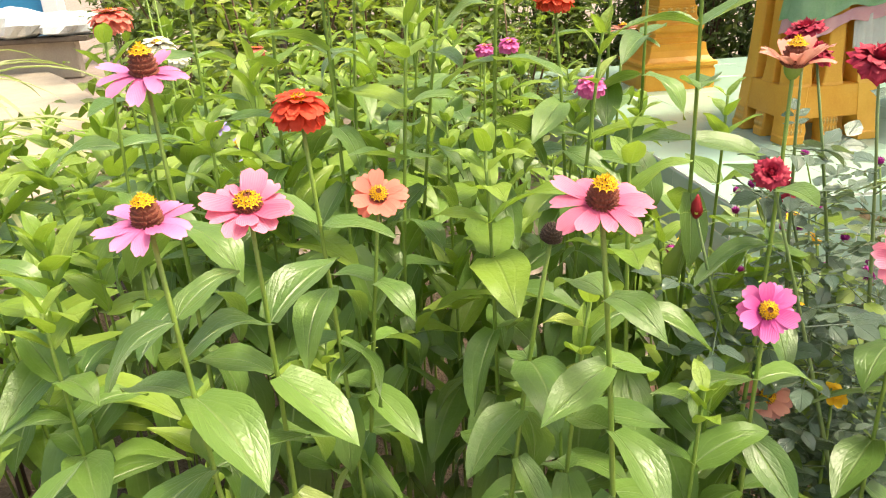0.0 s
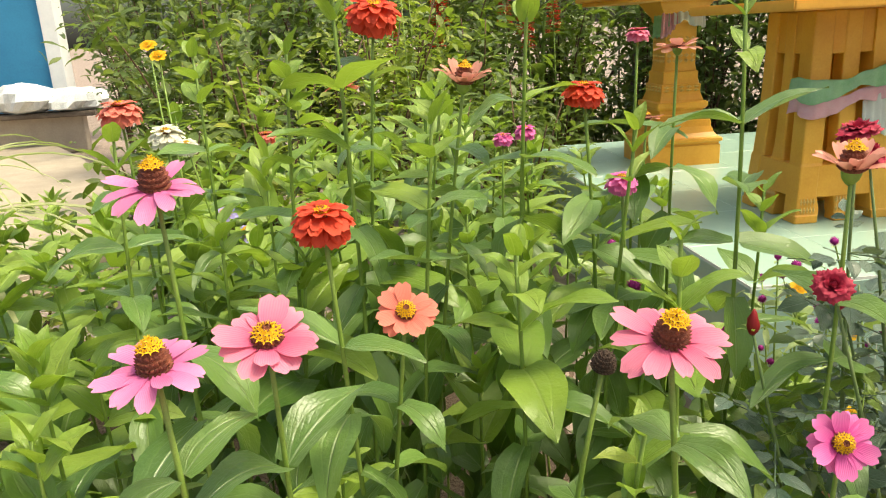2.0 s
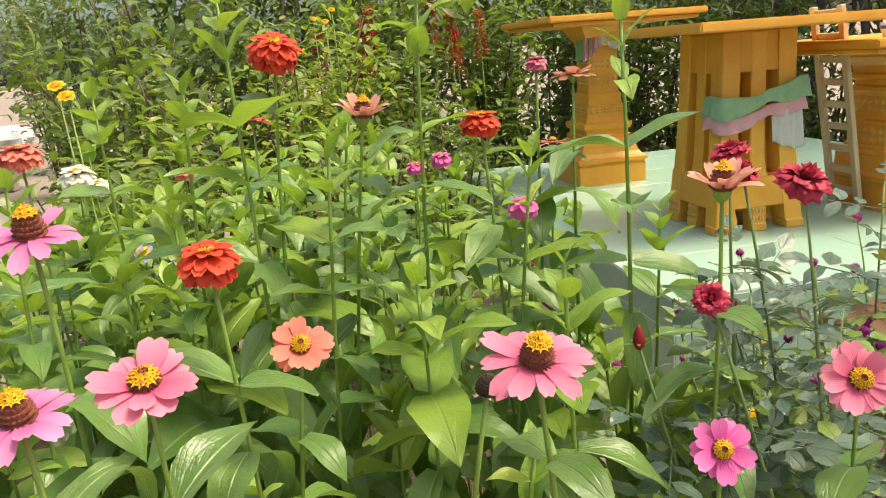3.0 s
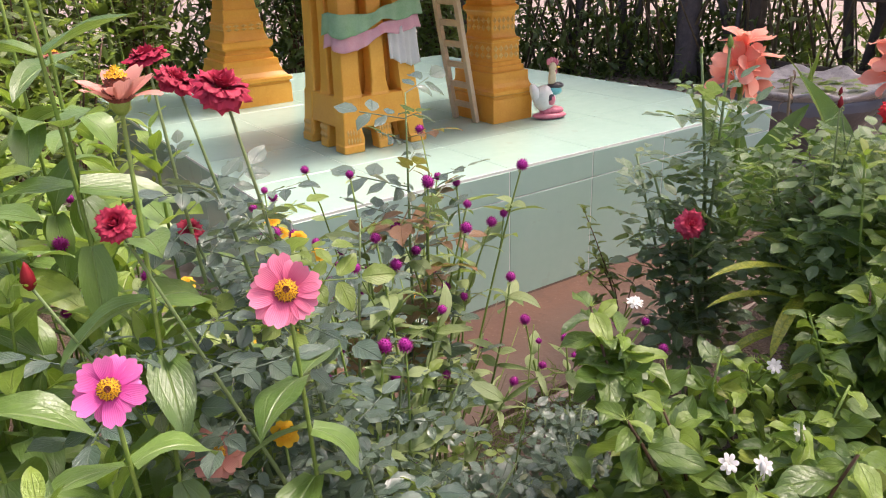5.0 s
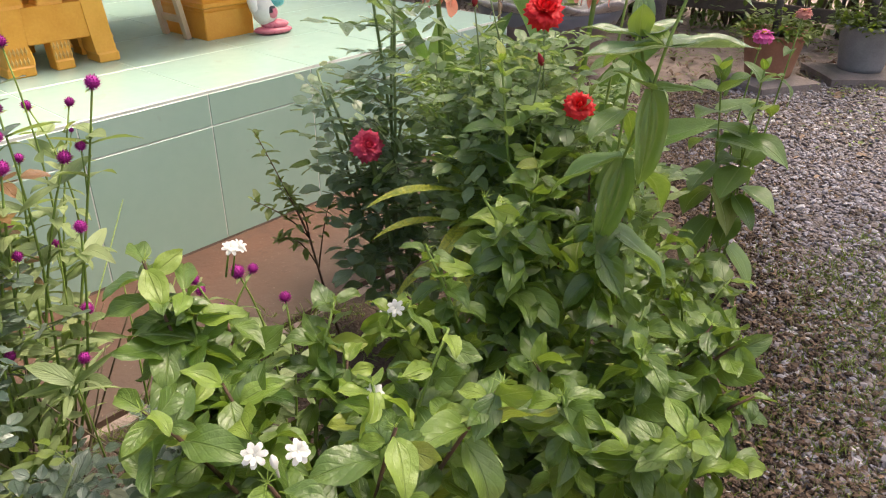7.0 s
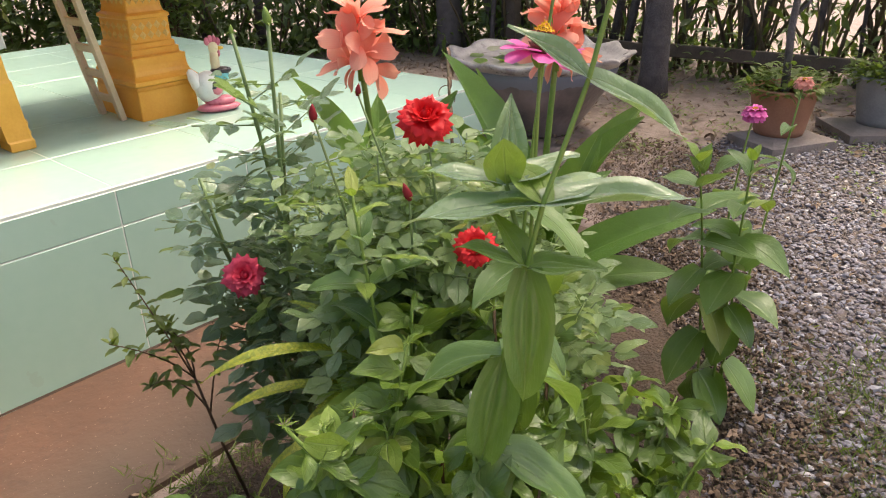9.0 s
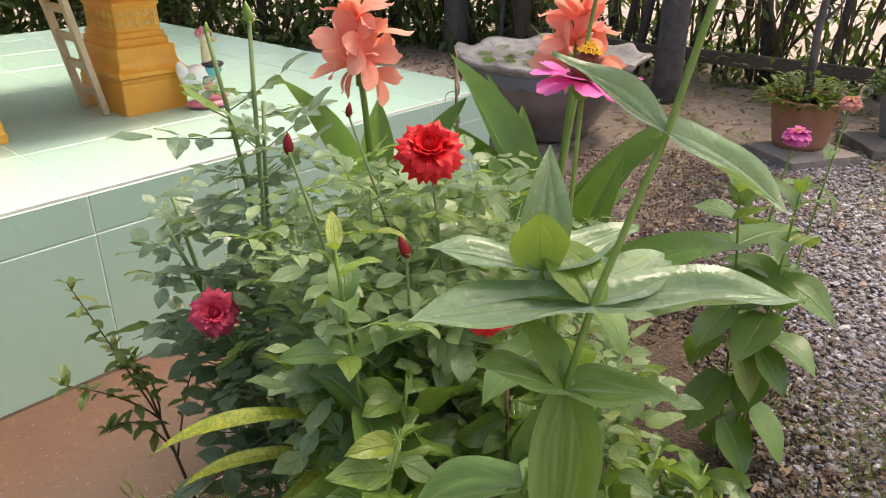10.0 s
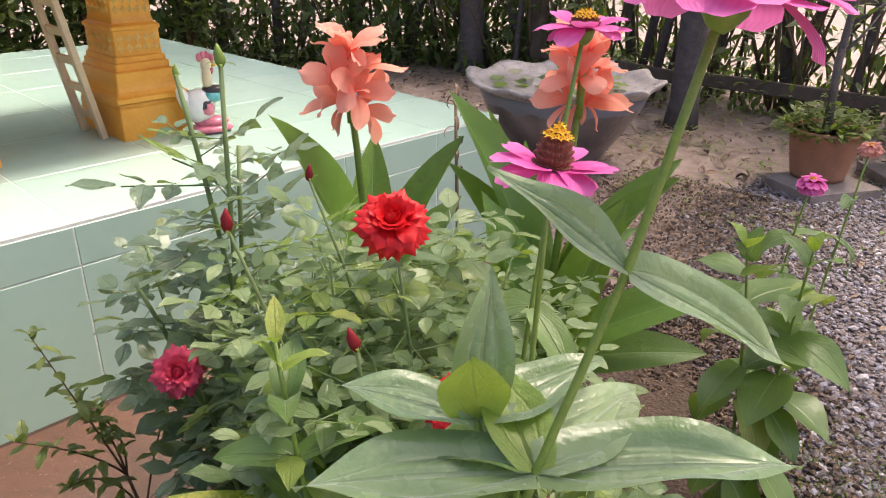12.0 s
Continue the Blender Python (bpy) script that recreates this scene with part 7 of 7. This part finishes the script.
def shrub(x, y, rad, h, mat, n, template, label, seed, low=0.1, stems=7):
    """A leafy shrub: stems from one foot, and leaves scattered round them in clumps."""
    r = random.Random(seed)
    root = thing("shrub", pose(x, y, 0), label, "shrub", "shrubs behind the bed")
    tips = []
    for k in range(stems):
        a = 2 * math.pi * k / stems + r.gauss(0, 0.3)
        d = rad * math.sqrt(r.random()) * 0.85
        end = Vector((x + d * math.cos(a), y + d * math.sin(a), h * r.uniform(0.65, 1.0)))
        pts = bezier((x, y, 0), (x + d * 0.2 * math.cos(a), y + d * 0.2 * math.sin(a), h * 0.5), end, 6)
        part("stem", tube(pts, [0.010 - 0.007 * i / 6 for i in range(7)], 5, "stem", M_TWIG), None, root)
        tips.append(pts)
    mats = []
    for _ in range(n):
        pts = tips[r.randrange(stems)]
        f = low + (1 - low) * r.random() ** 0.7
        i = min(5, int(f * 6))
        p = pts[i].lerp(pts[i + 1], f * 6 - i) + Vector((r.gauss(0, 0.10), r.gauss(0, 0.10), r.gauss(0, 0.07)))
        if p.z < 0.03:
            continue
        a = r.uniform(0, 6.28)
        el = r.gauss(0.3, 0.45)
        mats.append(aim(p, (math.cos(a) * math.cos(el), math.sin(a) * math.cos(el), math.sin(el)), (r.gauss(0, 0.4), r.gauss(0, 0.4), 1), r.uniform(0.6, 1.3)))
    tagged(part("foliage", joined("foliage", template, mats, mat), None, root, "dense leaves"), kind="stuff")
    return root


M_YGREEN = leaf_mat("yellow_green_leaf", (0.13, 0.20, 0.025), (0.32, 0.36, 0.05), (0.4, 0.45, 0.1), 6.0, 1.0, 0.3, 0.42, 0.4)
M_PALELEAF = leaf_mat("pale_strap_leaf", (0.30, 0.32, 0.15), (0.50, 0.50, 0.28), (0.55, 0.55, 0.35), 3.0, 0.3, 0.3, 0.5, 0.3)
for k, (x, y, rad, h, mat, n, t) in enumerate((
        (-2.55, 0.95, 0.36, 0.95, M_SHRUB, 1054, S_T), (-2.15, 0.9, 0.42, 1.25, M_YGREEN, 952, S_SMALL), (-1.55, 0.85, 0.36, 1.10, M_SHRUB, 952, S_SMALL), (-1.15, 1.25, 0.30, 1.05, M_SHRUB, 884, S_SMALL),
        (-2.45, 1.6, 0.5, 1.55, M_SHRUB, 1190, S_T), (-1.75, 1.7, 0.45, 1.45, M_YGREEN, 1054, S_SMALL), (-1.2, 2.0, 0.4, 1.3, M_SHRUB, 1020, S_T), (-2.45, 2.5, 0.5, 1.9, M_HEDGE, 1530, S_T), (-2.0, 2.7, 0.6, 2.0, M_HEDGE, 1530, S_T),
        (-1.25, 2.9, 0.5, 1.8, M_HEDGE, 1360, S_T), (-3.55, 5.3, 0.6, 2.3, M_HEDGE, 1700, S_T), (-3.0, 0.6, 0.3, 0.6, M_YGREEN, 714, S_SMALL), (-4.35, 6.9, 0.7, 2.6, M_HEDGE, 1500, S_T), (-4.9, 9.3, 0.8, 3.0, M_HEDGE, 1500, S_T), (-3.2, 3.6, 0.4, 1.5, M_HEDGE, 1100, S_T),
        (-1.0, 3.3, 0.5, 1.9, M_SHRUB, 1500, S_T), (-0.35, 3.45, 0.5, 1.9, M_SHRUB, 1500, S_T), (0.35, 3.6, 0.45, 1.7, M_HEDGE, 1300, S_T), (-1.55, 2.3, 0.35, 1.6, M_YGREEN, 900, S_T),
        (0.95, 3.75, 0.5, 1.9, M_HEDGE, 1700, S_T), (1.6, 3.85, 0.5, 1.9, M_HEDGE, 1700, S_T), (2.3, 3.7, 0.45, 1.7, M_HEDGE, 1400, S_T))):
    shrub(x, y, rad, h, mat, n, t, ("leafy green garden shrub behind the flowers", "yellow-green shrub behind the flowers", "dark green shrub in the shade")[0 if mat is M_SHRUB else 1 if mat is M_YGREEN else 2], 100 + k)

# broad dark leaves in the shade by the pillar
for k, (x, y) in enumerate(((-0.95, 3.2), (-0.55, 3.25), (-1.35, 3.5))):
    r = random.Random(300 + k)
    root = thing("broadleaf_plant", pose(x, y, 0), "tall plant with broad dark green leaves in the shade", "broadleaf plant", "broadleaf plants")
    part("stem", tube([(x, y, 0), (x, y, 0.7), (x + 0.03, y, 1.3)], [0.02, 0.016, 0.01], 6, "stem", M_STEM), None, root)
    me = shared("leaf", S_BIG, M_HEDGE)
    for i in range(16):
        a, z = i * 2.4, 0.35 + 0.075 * i
        part("leaf", me, None, root, "", aim((x, y, z), (math.cos(a), math.sin(a), 0.7), (0, 0, 1), r.uniform(0.9, 1.4)))


def salvia(x, y, h, seed):
    r = random.Random(seed)
    root = thing("salvia", pose(x, y, 0), "plant with upright dark red flower spikes", "salvia", "red flower spikes")
    part("stem", tube([(x, y, 0), (x + 0.02, y, h * 0.5), (x, y, h)], [0.005, 0.004, 0.003], 5, "stem", M_STEM), None, root)
    t = leaf_template(0.03, 0.014, 0.5, 0.7, 0.3, 0.5, 0.8, 0.1, 3, 2)
    mats = []
    for k in range(150):
        f = r.random()
        a = r.uniform(0, 6.28)
        rad = 0.02 * (1.1 - f)
        mats.append(aim((x + rad * math.cos(a), y + rad * math.sin(a), h - 0.26 + 0.29 * f), (math.cos(a), math.sin(a), 0.5), (0, 0, 1), r.uniform(0.7, 1.2)))
    tagged(part("flower_spike", joined("flower_spike", t, mats, M_SALVIA), None, root, "dark red flower spike"), kind="stuff")
    mats = [aim((x, y, h * r.uniform(0.2, 0.75)), (r.gauss(0, 1), r.gauss(0, 1), 0.3), (0, 0, 1), r.uniform(0.7, 1.2)) for _ in range(26)]
    tagged(part("foliage", joined("foliage", S_T, mats, M_SHRUB), None, root, "green leaves"), kind="stuff")


for k, (x, y, h) in enumerate(((-0.805, 2.664, 1.42), (-0.635, 2.626, 1.44), (-0.72, 2.9, 1.35), (-1.363, 2.375, 1.40), (-1.30, 2.6, 1.5), (-0.9, 2.75, 1.5), (-1.6, 2.5, 1.36))):
    salvia(x, y, h, 400 + k)


def small_flower(x, y, z, mat, petals, size, label, category, seed):
    r = random.Random(seed)
    root = thing(category.replace(" ", "_"), pose(x, y, 0), label, category, category + "s")
    part("stem", tube([(x + 0.02, y + 0.03, 0), (x + 0.015, y + 0.01, z * 0.6), (x, y, z)], [0.003, 0.0025, 0.0016], 5, "stem", M_STEM), None, root)
    m = aim((x, y, z), (1, 0, 0), (0.1, -0.6, 0.8), size)
    hd = part("flower_head", FLOR_LOW, None, root, "", m)
    me = shared("petal", petal_t(0.022, 0.017, 0.3, 0.5, 0.0, 4, 2, 0.4), mat)
    for i in range(petals):
        a = 2 * math.pi * i / petals
        part("petal", me, None, hd, "", m @ aim((0.004 * math.cos(a), 0.004 * math.sin(a), 0), (math.cos(a), math.sin(a), 0.35), (0, 0, 1), r.uniform(0.9, 1.1)))
    mats = [aim((x + 0.012, y + 0.01, z * r.uniform(0.35, 0.9)), (r.gauss(0, 1), r.gauss(0, 1), 0.4), (0, 0, 1), r.uniform(0.6, 1.0)) for _ in range(18)]
    tagged(part("foliage", joined("foliage", S_SMALL, mats, M_SHRUB), None, root, "small green leaves"), kind="stuff")


for k, p in enumerate(((-2.086, -0.36, 0.867), (-2.128, -0.34, 0.902), (-2.06, -0.42, 0.85))):
    small_flower(*p, M_BLUE, 5, 0.95, "blue-violet flower on a thin stem", "blue flower", 500 + k)
for k, p in enumerate(((-2.235, -0.30, 1.235), (-2.21, -0.34, 1.215), (-1.11, -0.678, 0.769), (-1.08, -0.72, 0.74), (-1.20, -0.80, 0.60), (-1.33, -1.22, 0.72), (-1.28, -0.70, 0.70), (-1.058, -0.75, 0.71), (-1.065, -0.60, 0.71), (-1.16, -0.90, 0.65), (-0.86, -0.75, 0.56), (-1.62, 1.4, 1.40), (-1.58, 1.5, 1.45), (-1.66, 1.55, 1.42))):
    small_flower(*p, M_YELLOW, 8, 0.62, "yellow-orange flower on a thin stem", "yellow flower", 520 + k)

# pale arching strap leaves behind the bed
for x, y, h, seed in ((-2.74, -0.30, 0.98, 5), (-2.95, 0.15, 0.9, 6)):
    r = random.Random(seed)
    root = thing("strap_leaf_plant", pose(x, y, 0), "plant with long pale arching strap leaves", "strap plant", "strap plants")
    part("stem", tube([(x, y, 0), (x, y, h)], [0.014, 0.01], 6, "stem", M_TWIG), None, root)
    me = shared("leaf", S_STRAP, M_PALELEAF)
    for i in range(22):
        a = i * 2.4
        el = r.uniform(0.3, 1.2)
        part("leaf", me, None, root, "", aim((x, y, h - 0.2 * r.random()), (math.cos(a) * math.cos(el), math.sin(a) * math.cos(el), math.sin(el)), (0, 0, 1), r.uniform(0.6, 1.1)))


# thin dry stalks among the flowers
def dry_stalks():
    r = random.Random(91)
    root = thing("dry_stalks", pose(-1.0, -0.8, 0), "thin straw-coloured dry stalks among the amaranths", "dry stalks")
    for k in range(46):
        x, y = r.uniform(-1.35, -0.72), r.uniform(-1.1, -0.5)
        e = Vector((x + r.gauss(0, 0.14), y + r.gauss(0, 0.14), r.uniform(0.3, 0.62)))
        part("stalk", tube([(x, y, 0), ((x + e.x) / 2 + 0.02, (y + e.y) / 2, e.z * 0.6), e], [0.0022, 0.0018, 0.001], 4, "stalk", M_CANE if k % 3 else M_STEM), None, root)


dry_stalks()


# ---- trees along the fence
def tree(x, y, rad, height, crown_c, crown_r, leaves, seed, label, lean=(0, 0)):
    r = random.Random(seed)
    root = thing("tree", pose(x, y, 0), label, "tree", "trees along the fence")
    top = Vector((x + lean[0], y + lean[1], height))
    pts = [Vector((x, y, -0.05)), Vector((x + 0.01, y, 0.15)), Vector((x, y, 0)).lerp(top, 0.3), Vector((x, y, 0)).lerp(top, 0.65) + Vector((0.03, 0, 0)), top]
    part("trunk", tube(pts, [rad * 1.35, rad * 1.05, rad, rad * 0.9, rad * 0.6], 14, "trunk", M_BARK), None, root, "grey trunk")
    c = Vector(crown_c)
    clumps = []
    for k in range(11):
        d = Vector((r.gauss(0, 1), r.gauss(0, 1), r.gauss(0.2, 0.7))).normalized() * crown_r * r.uniform(0.45, 1.0)
        d.z *= 0.6
        e = c + d
        clumps.append(e)
        s = Vector((x, y, 0)).lerp(top, r.uniform(0.75, 1.0))
        part("limb", tube([s, s.lerp(e, 0.5) + Vector((0, 0, 0.1)), e], [rad * 0.4, rad * 0.28, rad * 0.1], 6, "limb", M_BARK), None, root)
    t = leaf_template(0.13, 0.06, 0.45, 0.9, 0.15, 0.2, 0.5, 0.05, 3, 2)
    mats = []
    for _ in range(leaves):
        e = clumps[r.randrange(len(clumps))]
        p = e + Vector((r.gauss(0, 0.26), r.gauss(0, 0.26), r.gauss(0, 0.16))) * crown_r * 0.8
        mats.append(aim(p, (r.gauss(0, 1), r.gauss(0, 1), r.gauss(-0.2, 0.5)), (r.gauss(0, 0.4), r.gauss(0, 0.4), 1), r.uniform(0.7, 1.3)))
    tagged(part("crown", joined("crown", t, mats, M_HEDGE), None, root, "loose green crown"), kind="stuff")


tree(3.82, 0.38, 0.085, 3.3, (3.3, 0.7, 4.0), 1.4, 2400, 1, "grey-trunked tree shading the path")
tree(4.27, 2.58, 0.10, 3.4, (3.4, 3.0, 4.2), 1.5, 1500, 2, "grey-trunked tree behind the platform")
tree(2.6, 4.3, 0.07, 3.4, (2.4, 4.4, 4.2), 1.2, 700, 3, "thin tree behind the platform")
# added out of view, only so that its crown dapples the gravel
tree(3.3, -3.4, 0.10, 3.3, (2.1, -2.7, 4.1), 1.5, 2000, 5, "unseen tree added to dapple the gravel path with shade")
tree(5.2, -1.4, 0.09, 3.2, (4.2, -0.6, 4.0), 1.5, 2200, 4, "tree beside the gravel path")


def hedge_line(t):
    """A point of the hedge behind the garden, from the gravel side round to the far left."""
    pts = ((5.4, -3.2), (5.1, -1.6), (4.8, 0.2), (4.9, 2.0), (4.3, 3.5), (2.6, 4.4), (0.6, 4.5), (-1.2, 4.6), (-3.0, 4.9))
    q = t * (len(pts) - 1)
    i = min(len(pts) - 2, int(q))
    f = q - i
    return pts[i][0] * (1 - f) + pts[i + 1][0] * f, pts[i][1] * (1 - f) + pts[i + 1][1] * f


def hedge():
    r = random.Random(123)
    root = thing("hedge", pose(4.8, 1.0, 0), "dense dark hedge of stems and small leaves behind the garden", "hedge")
    canes = []
    prism = lathe_t([(0.009, 0.0), (0.008, 0.5), (0.006, 1.0)], 5)
    for _ in range(380):
        x, y = hedge_line(r.random() ** 1.7)
        x, y = x + r.gauss(0, 0.22), y + r.gauss(0, 0.22)
        h = r.uniform(1.2, 3.0)
        m = aim((x, y, 0), (r.gauss(0, 0.26), r.gauss(0, 0.26), 1), (0.3, 1, 0))
        m = m @ pose(0, 0, 0, -90, 0, 0) @ Matrix.Diagonal((r.uniform(0.6, 1.9), r.uniform(0.6, 1.9), h, 1))
        canes.append(m)
    tagged(part("thicket", joined("thicket", prism, canes, M_CANE), None, root, "thin grey-brown upright stems"), kind="stuff")
    mats = []
    for _ in range(36000):
        t = r.random() ** 0.8
        x, y = hedge_line(t)
        z = 2.7 * r.random()
        # gaps low down on the path side let the bright field show through
        if 0.25 < z < 1.6 and t < 0.36 and r.random() < 0.66:
            continue
        d = r.gauss(0.25, 0.32)
        cx, cy = 1.5, 0.0
        n = Vector((x - cx, y - cy, 0)).normalized()
        p = Vector((x, y, z)) + n * d + Vector((r.gauss(0, 0.12), r.gauss(0, 0.12), 0))
        mats.append(aim(p, (r.gauss(0, 1), r.gauss(0, 1), r.gauss(-0.1, 0.6)), (r.gauss(0, 0.5), r.gauss(0, 0.5), 1), r.uniform(0.8, 1.7)))
    tagged(part("foliage", joined("foliage", S_FAR, mats, M_HEDGE), None, root, "small dark leaves"), kind="stuff")
    # darker, denser foliage at the foot and overhead
    mats = []
    for k in range(20000):
        t = r.random() ** 0.9
        if t < 0.36 and r.random() < 0.75:
            continue
        x, y = hedge_line(t)
        z = 0.62 * r.random() ** 1.3 if k % 2 else 1.55 + 1.3 * r.random()
        n = Vector((x - 1.5, y, 0)).normalized()
        p = Vector((x, y, z)) + n * r.gauss(-0.05, 0.22) + Vector((r.gauss(0, 0.1), r.gauss(0, 0.1), 0))
        mats.append(aim(p, (r.gauss(0, 1), r.gauss(0, 1), r.gauss(-0.5, 0.6)), (r.gauss(0, 0.5), r.gauss(0, 0.5), 1), r.uniform(0.8, 2.0)))
    tagged(part("dark_foliage", joined("dark_foliage", S_FAR, mats, M_HEDGE), None, root, "dark hanging leaves"), kind="stuff")
    bits = []
    for _ in range(46):
        x, y = hedge_line(r.random())
        x, y = x + r.gauss(-0.1, 0.2), y + r.gauss(0, 0.2)
        w = r.uniform(0.012, 0.05)
        lean = Vector((r.gauss(0, 0.3), r.gauss(0, 0.3), r.uniform(2.2, 3.0)))
        a = Vector((x, y, -0.02))
        me = tube([a, a + lean * 0.3 + Vector((r.gauss(0, 0.06), r.gauss(0, 0.06), 0)), a + lean * 0.65 + Vector((r.gauss(0, 0.08), r.gauss(0, 0.08), 0)), a + lean], [w, w * 0.9, w * 0.75, w * 0.6], 7, "bough", M_BARK)
        bits.append(([tuple(v.co) for v in me.vertices], [tuple(f.vertices) for f in me.polygons], None))
    tagged(part("brushwood", raw_mesh("brushwood", *merge(bits), M_BARK), None, root, "leaning dark boughs in the hedge"), kind="stuff")
    # a low row of weeds at the hedge's foot
    mats = []
    for _ in range(2600):
        x, y = hedge_line(r.random())
        mats.append(aim((x - 0.35 + r.gauss(0, 0.2), y - 0.1 + r.gauss(0, 0.2), 0.30 * r.random() ** 2), (r.gauss(0, 1), r.gauss(0, 1), 0.5), (0, 0, 1), r.uniform(0.5, 1.1)))
    tagged(part("undergrowth", joined("undergrowth", S_T, mats, M_SHRUB), None, root, "low green weeds"), kind="stuff")


hedge()


def fence():
    root = thing("fence", pose(4.35, 0.6, 0), "weathered wooden fence of posts and rails before the hedge", "fence")
    pts = [(4.75, -2.6), (4.55, -1.1), (4.35, 0.62), (4.45, 2.0)]
    for x, y in pts:
        part("post", box_bm(x - 0.05, x + 0.05, y - 0.05, y + 0.05, -0.05, 1.15, 0.008), M_WOOD, root, "weathered wooden post")
    for (xa, ya), (xb, yb) in zip(pts, pts[1:]):
        for z in (0.18, 0.78):
            a, b = Vector((xa, ya, z)), Vector((xb, yb, z + 0.02))
            part("rail", box_bm(-0.018, 0.018, 0, (b - a).length, -0.045, 0.045, 0.005), M_WOOD, root, "weathered wooden rail", aim(a, b - a))


fence()


# ---------------------------------------------------------------- far left: blue house wall, low wall, pale slab
house = thing("house", pose(-8.0, 9.1, 0), "house with a bright blue painted wall and white corner", "house")
part("wall", box_bm(-14.5, -5.80, 8.9, 9.1, 0, 4.2, 0.01), M_BLUEWALL, house, "bright blue painted wall")
part("corner_post", box_bm(-5.799, -5.60, 8.85, 9.15, 0, 4.2, 0.01), M_WHITEPAINT, house, "white painted corner post")
part("roof", box_bm(-14.8, -5.8, 8.4, 12.5, 4.2, 4.3, 0.01), M_CLAYPOT, house, "brown roof")
lw = thing("low_wall", pose(-6.5, 7.9, 0), "low grey cement wall with a flat top", "low wall")
part("wall", box_bm(-11.5, -5.15, 7.85, 8.02, 0, 0.44, 0.01), M_CONC, lw)
part("coping", box_bm(-11.5, -4.95, 7.7, 8.12, 0.441, 0.50, 0.012, 2), M_WOOD, lw, "flat dark coping board")
M_SACK = plain_mat("white_sacking", (0.50, 0.53, 0.55), (0.78, 0.80, 0.81), 6.0, 0.7, 0.6, 0.01)
for k, (x, z, s, a) in enumerate(((-5.20, 0.50, 1.35, 20), (-5.85, 0.50, 1.7, -30), (-6.6, 0.50, 1.9, 60))):
    t = lathe_t([(0.10, 0.0), (0.20, 0.03), (0.23, 0.09), (0.19, 0.15), (0.10, 0.19), (0.02, 0.20)], 28)
    V = []
    for p in t[0]:
        q = Vector(p)
        d = 1 + 0.45 * noise.noise((p[0] * 9 + k * 5, p[1] * 9, p[2] * 12)) + 0.2 * noise.noise((p[0] * 25, p[1] * 25 + k, p[2] * 30))
        V.append((q.x * d * 1.2, q.y * d * 0.8, q.z * (0.7 + 0.6 * d * 0.5)))
    sack = part("sack", raw_mesh("sack", V, t[1], t[2], M_SACK, False), None, None, "", pose(x, 7.93, z, 0, 0, a) @ Matrix.Diagonal((s, s, s, 1)))
    tagged(sack, "crumpled white sack lying on the low wall", "sack", "white sacks")


def slab():
    edge = bezier((-5.5, 7.8, 0), (-3.9, 5.2, 0), (-3.42, 2.9, 0), 12) + bezier((-3.42, 2.9, 0), (-3.3, 1.9, 0), (-4.4, 1.8, 0), 8)[1:]
    outline = [(p.x, p.y) for p in edge] + [(-9.5, 1.8), (-9.5, 7.8)]
    bm = bmesh.new()
    face = bm.faces.new([bm.verts.new((x, y, 0.10)) for x, y in outline])
    ext = bmesh.ops.extrude_face_region(bm, geom=[face])
    for v in ext["geom"]:
        if isinstance(v, bmesh.types.BMVert):
            v.co.z = -0.02
    bmesh.ops.recalc_face_normals(bm, faces=bm.faces[:])
    bmesh.ops.bevel(bm, geom=[e for e in bm.edges if abs(e.verts[0].co.z - e.verts[1].co.z) < 1e-5 and e.verts[0].co.z > 0.08], offset=0.02, segments=2, affect="EDGES")
    tagged(part("terrace", bm, M_CONC, None), "pale cement terrace with a rounded corner", "terrace", kind="structure")


slab()
